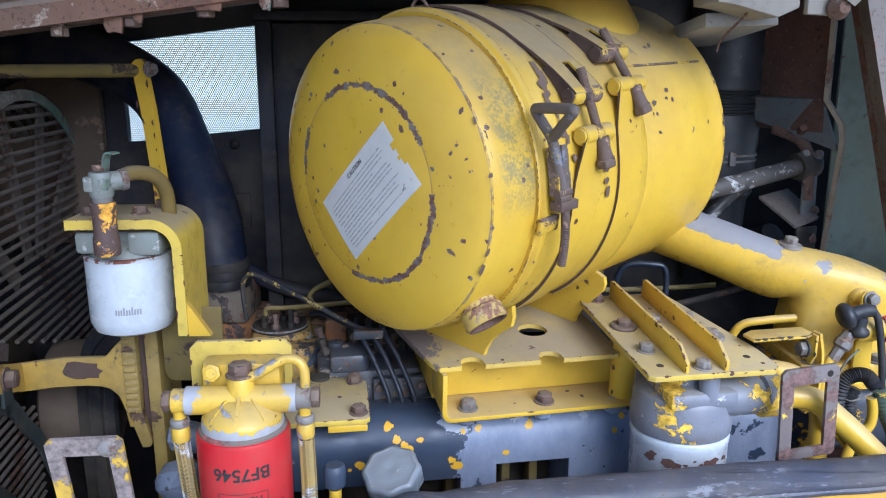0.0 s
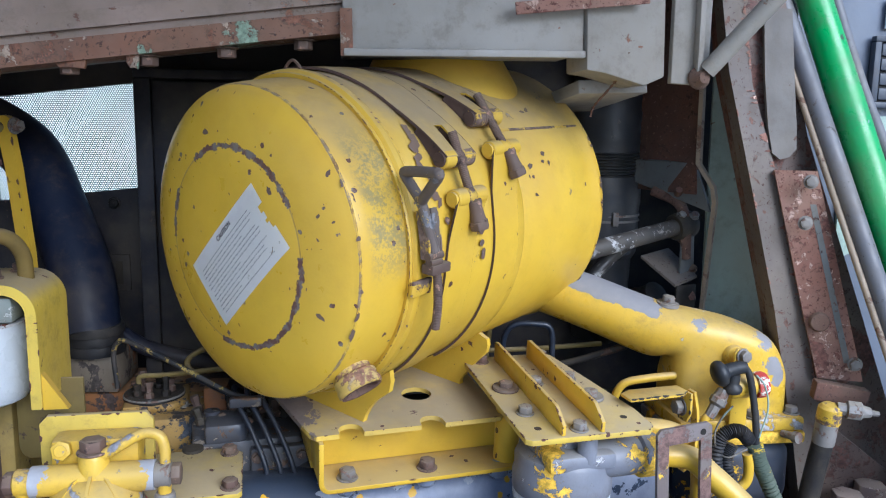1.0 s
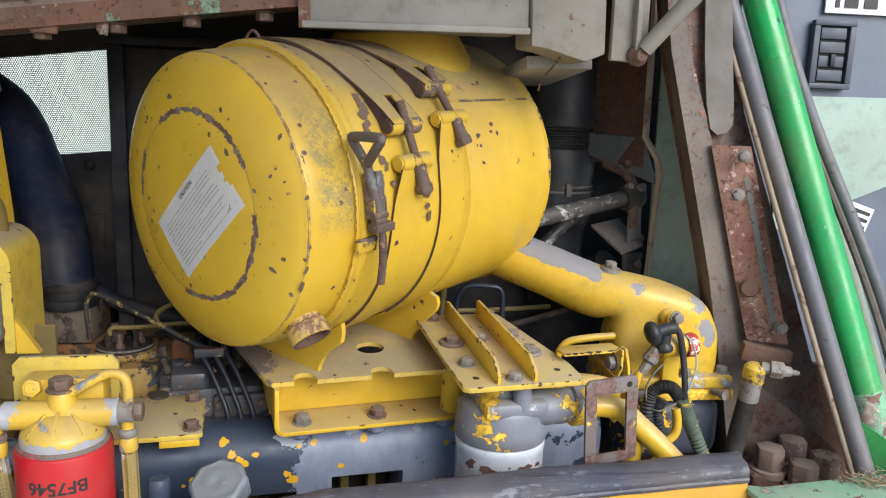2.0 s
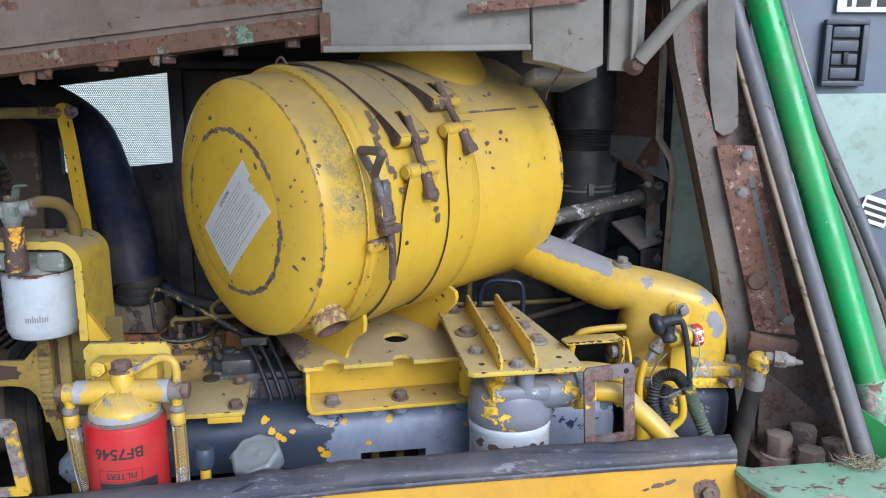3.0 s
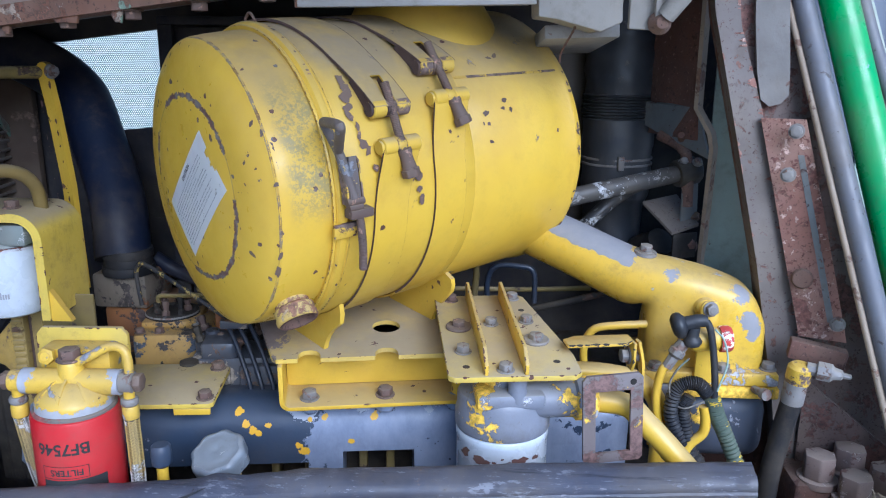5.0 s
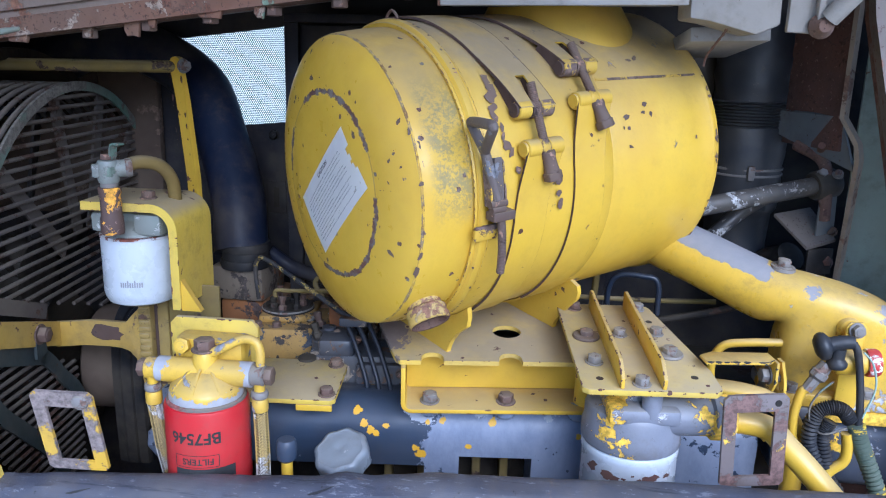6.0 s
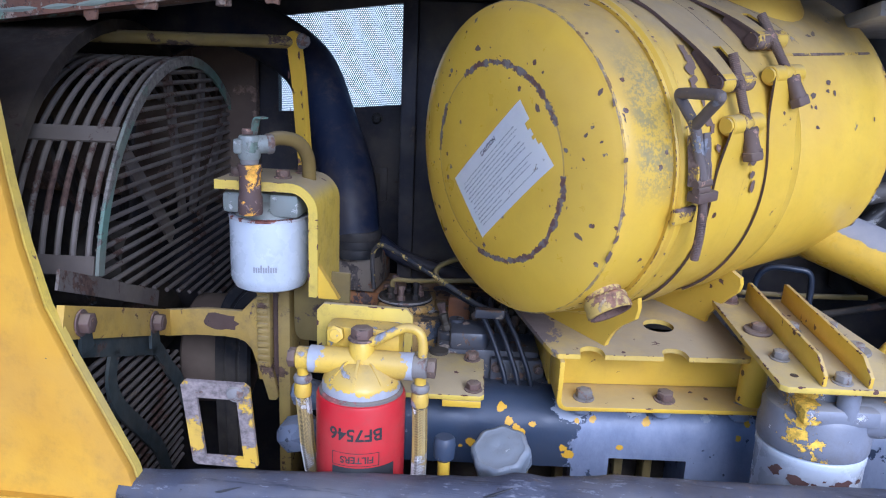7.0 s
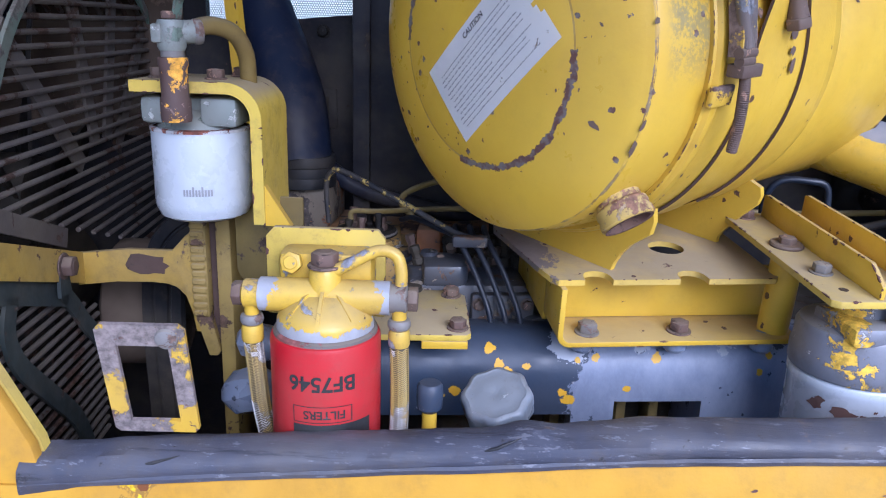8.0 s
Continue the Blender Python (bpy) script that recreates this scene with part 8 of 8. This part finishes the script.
# ---- sill: rubber edging, side panel, left door panel ----
sp = spline([(-0.522, 0.782, 1.046), (-0.33, 0.797, 1.064), (-0.108, 0.815, 1.081), (0.12, 0.835, 1.098), (0.40, 0.857, 1.110), (0.648, 0.873, 1.120)], 10)
rl = thing("sill_edging", Matrix(), "weathered split grey rubber edging along the sill", "edging")
bm = B()
secs = []
dense = [sp[0].lerp(sp[0], 0)]
dense = [a_.lerp(b_, k / 6) for a_, b_ in zip(sp, sp[1:]) for k in range(6)] + [sp[-1]]
for i, p in enumerate(dense):
    f = i / (len(dense) - 1)
    h = 0.0215 - 0.003 * f + noise.noise(p * 9) * 0.0035
    low = 0.016 * max(0.0, 1 - f / 0.12) ** 1.5
    pr = [(-0.027, -0.006 - low), (-0.0295, -0.002 - low * 0.7), (-0.0295, 0.003), (-0.028, h * 0.42), (-0.021, h * 0.72), (-0.012, h * 0.93), (-0.003, h), (0.006, h * 0.98), (0.014, h * 0.82), (0.021, h * 0.5), (0.026, h * 0.1), (0.026, -0.008)]
    ring = []
    for y, z in pr:
        q = Vector((p.x * 7, y * 160, z * 160))
        d = noise.noise(q) * 0.0024 + noise.noise(Vector((p.x * 40, y * 300, z * 300))) * 0.0013
        knot = 0.0060 * math.exp(-((p.x + 0.035) / 0.022) ** 2) * (1 if z > 0.004 else 0.3)
        groove = -0.0022 * math.exp(-((y + 0.010) / 0.0035) ** 2) * (p.x > 0.10 or p.x < -0.25)
        ring.append(p + Vector((0, y * (1 + 0.06 * noise.noise(p * 11)), z + d + knot + groove)))
    secs.append(ring)
loft(bm, secs)
part("strip", bm, m_trim, rl)
bm = B()
loft(bm, [[p + Vector((0, y + 0.002 * noise.noise(p * 20), z)) for y, z in ((-0.0295, -0.0105), (-0.0305, -0.006), (-0.0285, -0.003), (-0.025, -0.0105))] for p in dense])
part("lower_lip", bm, m_trim, rl)
for x0, ln, up in ((-0.415, 0.05, 0.5), (-0.085, 0.045, 1.0), (-0.012, 0.040, -0.8), (0.21, 0.10, 0.03), (0.44, 0.08, 0.1)):
    pts = []
    for k in range(9):
        x = x0 + ln * k / 8
        j = min(range(len(dense)), key=lambda m_: abs(dense[m_].x - x))
        pts.append(Vector((x, dense[j].y - 0.027 + 0.004 * abs(k - 4) / 4, dense[j].z + 0.006 + up * (x - x0) * 0.35)))
    part("split", tube(B(), pts, lambda t: 0.0003 + 0.0013 * math.sin(math.pi * t), 6), m_black, rl)
bm = B()
loft(bm, [[p + Vector((0, -0.025, -0.0085)), p + Vector((0, 0.02, -0.0095)), Vector((p.x, p.y + 0.02, 0.3)), Vector((p.x, p.y - 0.09, 0.3)), p + Vector((0, -0.052, -0.075))] for p in ([sp[0] + Vector((-0.9, -0.06, -0.045))] + sp)])
solo("side_panel", bm, m_bright, Matrix(), "bright yellow lower side panel of the machine", "side panel", kind="structure")
bm = B()
edge = [(-0.500, 1.045), (-0.508, 1.08), (-0.548, 1.155), (-0.580, 1.215), (-0.612, 1.28), (-0.632, 1.355), (-0.646, 1.435), (-0.66, 1.55), (-0.67, 1.7)]
prism(bm, [(-1.5, 0.3), (-0.52, 0.3)] + edge + [(-1.5, 1.7)], 0.012, pose(0, 0.772, 0, 90, 0, 0), 0.0015)
lp = solo("door_frame_panel", bm, m_door, Matrix(), "bright yellow sheet panel with a slanting folded edge", "door panel", kind="structure")
bm = strip(B(), [Vector((x - 0.001, 0.7795, z)) for x, z in edge], (0, 1, 0), 0.012, 0.004)
part("folded_edge", bm, m_dusty, lp, "tan folded edge, paint worn away")

# ---- sender, cables and conduits on the intake elbow ----
VALVE = Matrix.Translation(Vector((0.256, -0.073, 1.598)) * -0.055) @ Matrix.Scale(1.055, 4)
sn = thing("ether_valve", VALVE, "yellow valve canister with a red cap and black rubber boot", "valve")
part("canister", lathe(B(), [(0, 0), (0.015, 0), (0.0165, 0.003), (0.0165, 0.036), (0.014, 0.04), (0, 0.04)], along((0.590, 1.018, 1.246), (1, 0.02, 0.08)), seg=22), m_yellow, sn)
part("end_cap", lathe(B(), [(0, 0), (0.0185, 0), (0.0190, 0.003), (0.0190, 0.012), (0.017, 0.016), (0, 0.018)], along((0.629, 1.018, 1.249), (1, 0.02, 0.08)), seg=24), m_redcap, sn, "red and white worn end cap")
part("boot", tube(B(), spline([(0.558, 1.000, 1.270), (0.572, 1.0, 1.275), (0.592, 1.0, 1.281), (0.604, 1.001, 1.281)], 4), lambda t: 0.006 + 0.013 * math.sqrt(max(0.0, 1 - ((t - 0.22) / 0.24) ** 2)) if t < 0.4 else 0.0115 - 0.003 * t, 16), m_black, sn)
part("boot_leg", tube(B(), spline([(0.588, 1.0, 1.272), (0.587, 1.0, 1.258), (0.588, 1.0, 1.245)], 4), lambda t: 0.009 if t < 0.5 else 0.009 + 0.0045 * math.sin(math.pi * (t - 0.5) * 1.7), 14), m_black, sn)
part("bracket", prism(B(), [(-0.016, -0.09), (0.016, -0.09), (0.014, 0.03), (0.009, 0.036), (-0.009, 0.036), (-0.014, 0.03)], 0.004, pose(0.617, 1.040, 1.262, 90, 0, 16), 0.001), m_yellow, sn)
bolt(sn, (0.617, 1.033, 1.288), (0.2, -1, 0.1), 0.85, bolt_grey)
part("elbow", lathe(B(), [(0, 0), (0.009, 0), (0.010, 0.012), (0.012, 0.014), (0.012, 0.022), (0.008, 0.026), (0.0075, 0.044), (0, 0.045)], along((0.577, 1.004, 1.248), (-0.5, -0.1, -0.86)), seg=8), m_boltgrey, sn)


def corrugated(pts, r, material, label, pitch=0.0042):
    line = spline(pts, 40)
    bm = B()
    acc = [0.0]
    for a, b in zip(line, line[1:]):
        acc.append(acc[-1] + (b - a).length)
    tube(bm, line, lambda t: r * (1 + 0.13 * math.sin(2 * math.pi * t * acc[-1] / pitch)), 12)
    return solo("conduit", bm, material, VALVE, label, "conduit", "corrugated conduits")


corrugated([(0.613, 0.990, 1.176), (0.600, 0.990, 1.190), (0.582, 0.990, 1.191), (0.568, 0.990, 1.178), (0.565, 0.990, 1.140), (0.585, 0.990, 1.101), (0.61, 0.985, 1.07)], 0.0095, m_black, "black corrugated cable conduit looping by the elbow")
corrugated([(0.619, 0.986, 1.172), (0.626, 0.985, 1.150), (0.640, 0.985, 1.120), (0.662, 0.98, 1.07)], 0.0105, m_conduit, "green-black corrugated conduit with yellow overspray")
corrugated([(0.590, 0.995, 1.170), (0.583, 0.995, 1.150), (0.590, 0.99, 1.11), (0.60, 0.985, 1.07)], 0.0085, m_black, "second black corrugated conduit beside the first")
for pts, r, mm, lab in (
    ([(0.556, 1.0, 1.212), (0.549, 1.0, 1.204), (0.544, 1.0, 1.164), (0.553, 1.0, 1.118), (0.578, 1.0, 1.094), (0.60, 0.99, 1.07)], 0.0062, m_yellow, "yellow insulated cable hanging from the valve"),
    ([(0.604, 1.0, 1.281), (0.610, 0.998, 1.270), (0.616, 0.995, 1.240), (0.621, 0.99, 1.196), (0.622, 0.988, 1.165)], 0.0050, m_black, "black cable dropping from the rubber boot"),
    ([(0.582, 0.985, 1.231), (0.566, 0.985, 1.212), (0.558, 0.985, 1.190), (0.563, 0.985, 1.168), (0.580, 0.985, 1.155), (0.608, 0.985, 1.167)], 0.0014, m_guardgreen, "thin pale green wire looping loose"),
    ([(0.613, 0.985, 1.275), (0.627, 0.985, 1.258), (0.634, 0.985, 1.225), (0.624, 0.985, 1.183)], 0.0013, m_cabgreen, "thin pale wire bowed beside the cap"),
    ([(0.608, 0.985, 1.160), (0.612, 0.985, 1.140), (0.610, 0.985, 1.118), (0.593, 0.985, 1.099), (0.58, 0.98, 1.07)], 0.0072, m_yellow, "dusty yellow cable under the conduits")):
    solo("cable", tube(B(), spline(pts, 8), r, 10), mm, VALVE, lab, "cable", "cables by the intake elbow")

# ---- odds and ends ----
bm = tube(B(), spline([(0.422, 1.062, 1.716), (0.417, 1.072, 1.69), (0.412, 1.10, 1.672), (0.400, 1.14, 1.645), (0.398, 1.15, 1.63)], 8), lambda t: 0.0016 + 0.0007 * math.sin(90 * t), 6)
solo("hanging_wire", bm, m_rust, Matrix(), "rusty twisted wire hanging from the hood corner", "wire")
bm = box(B(), (0, -0.004, 0), (0.185, 0.0, 0.016), pose(0.258, 1.036, 1.757, 0, -6.5, 3), 0.001)
solo("hood_strip", bm, m_redrust, Matrix(), "orange-rust metal strip along the hood box", "strip")
bm = B()
rnd = random.Random(5)
for x, z, size, turn in ((0.530, 1.082, 10, 0.22), (0.548, 1.086, 10, 0.25), (0.512, 1.077, 6, 0.2), (0.585, 1.080, 6, 1.2), (0.612, 1.086, 5, 0.4), (0.18, 1.068, 4, 0.3), (0.24, 1.060, 4.5, 2.4), (0.30, 1.069, 2.5, 0.1)):
    j = min(range(len(dense)), key=lambda m_: abs(dense[m_].x - x))
    top = dense[j]
    ring = []
    for k in range(9):
        t = 2 * math.pi * k / 9
        q = size * 0.001 * rnd.uniform(0.7, 1.15)
        u, w = q * math.cos(t), q * 0.33 * math.sin(t)
        uu, ww = u * math.cos(turn) - w * math.sin(turn), u * math.sin(turn) + w * math.cos(turn)
        drop = top.z - 0.0085 - (z + ww)
        ring.append(bm.verts.new((x + uu, top.y - 0.025 - 0.027 * max(0.0, min(1.0, drop / 0.0665)) - 0.0012, z + ww)))
    bm.faces.new(ring)
tagged(solo("paint_scar", bm, m_chip, Matrix(), "rust brown scars in the yellow panel paint", "paint scar", flat=True), kind="stuff")
rnd = random.Random(21)
bm = B()
for k in range(60):
    c = Vector((0.835 + rnd.gauss(0, 0.016), 0.845 + rnd.gauss(0, 0.010), 1.104 + rnd.uniform(0, 0.008)))
    d = Vector((rnd.uniform(-1, 1), rnd.uniform(-1, 1), rnd.uniform(-0.2, 0.35))).normalized() * rnd.uniform(0.006, 0.022)
    tube(bm, [c - d, c + Vector((0, 0, rnd.uniform(0, 0.004))), c + d], 0.0006, 4)
solo("dry_straw", bm, m_straw, Matrix(), "loose dry straw lying on the step plate", "straw", kind="stuff")
hl = thing("panel_bolt", Matrix(), "rust-ringed bolt recess in the yellow side panel", "bolt")
bolt(hl, (0.6016, 0.8275, 1.071), (0, -1, 0.3), 1.0, bolt_brown)
part("rust_ring", lathe(B(), [(0, 0), (0.0195, 0), (0.0165, 0.0012), (0, 0.0014)], along((0.6016, 0.8278, 1.071), (0, -0.93, 0.37)), seg=20), m_rust, hl)
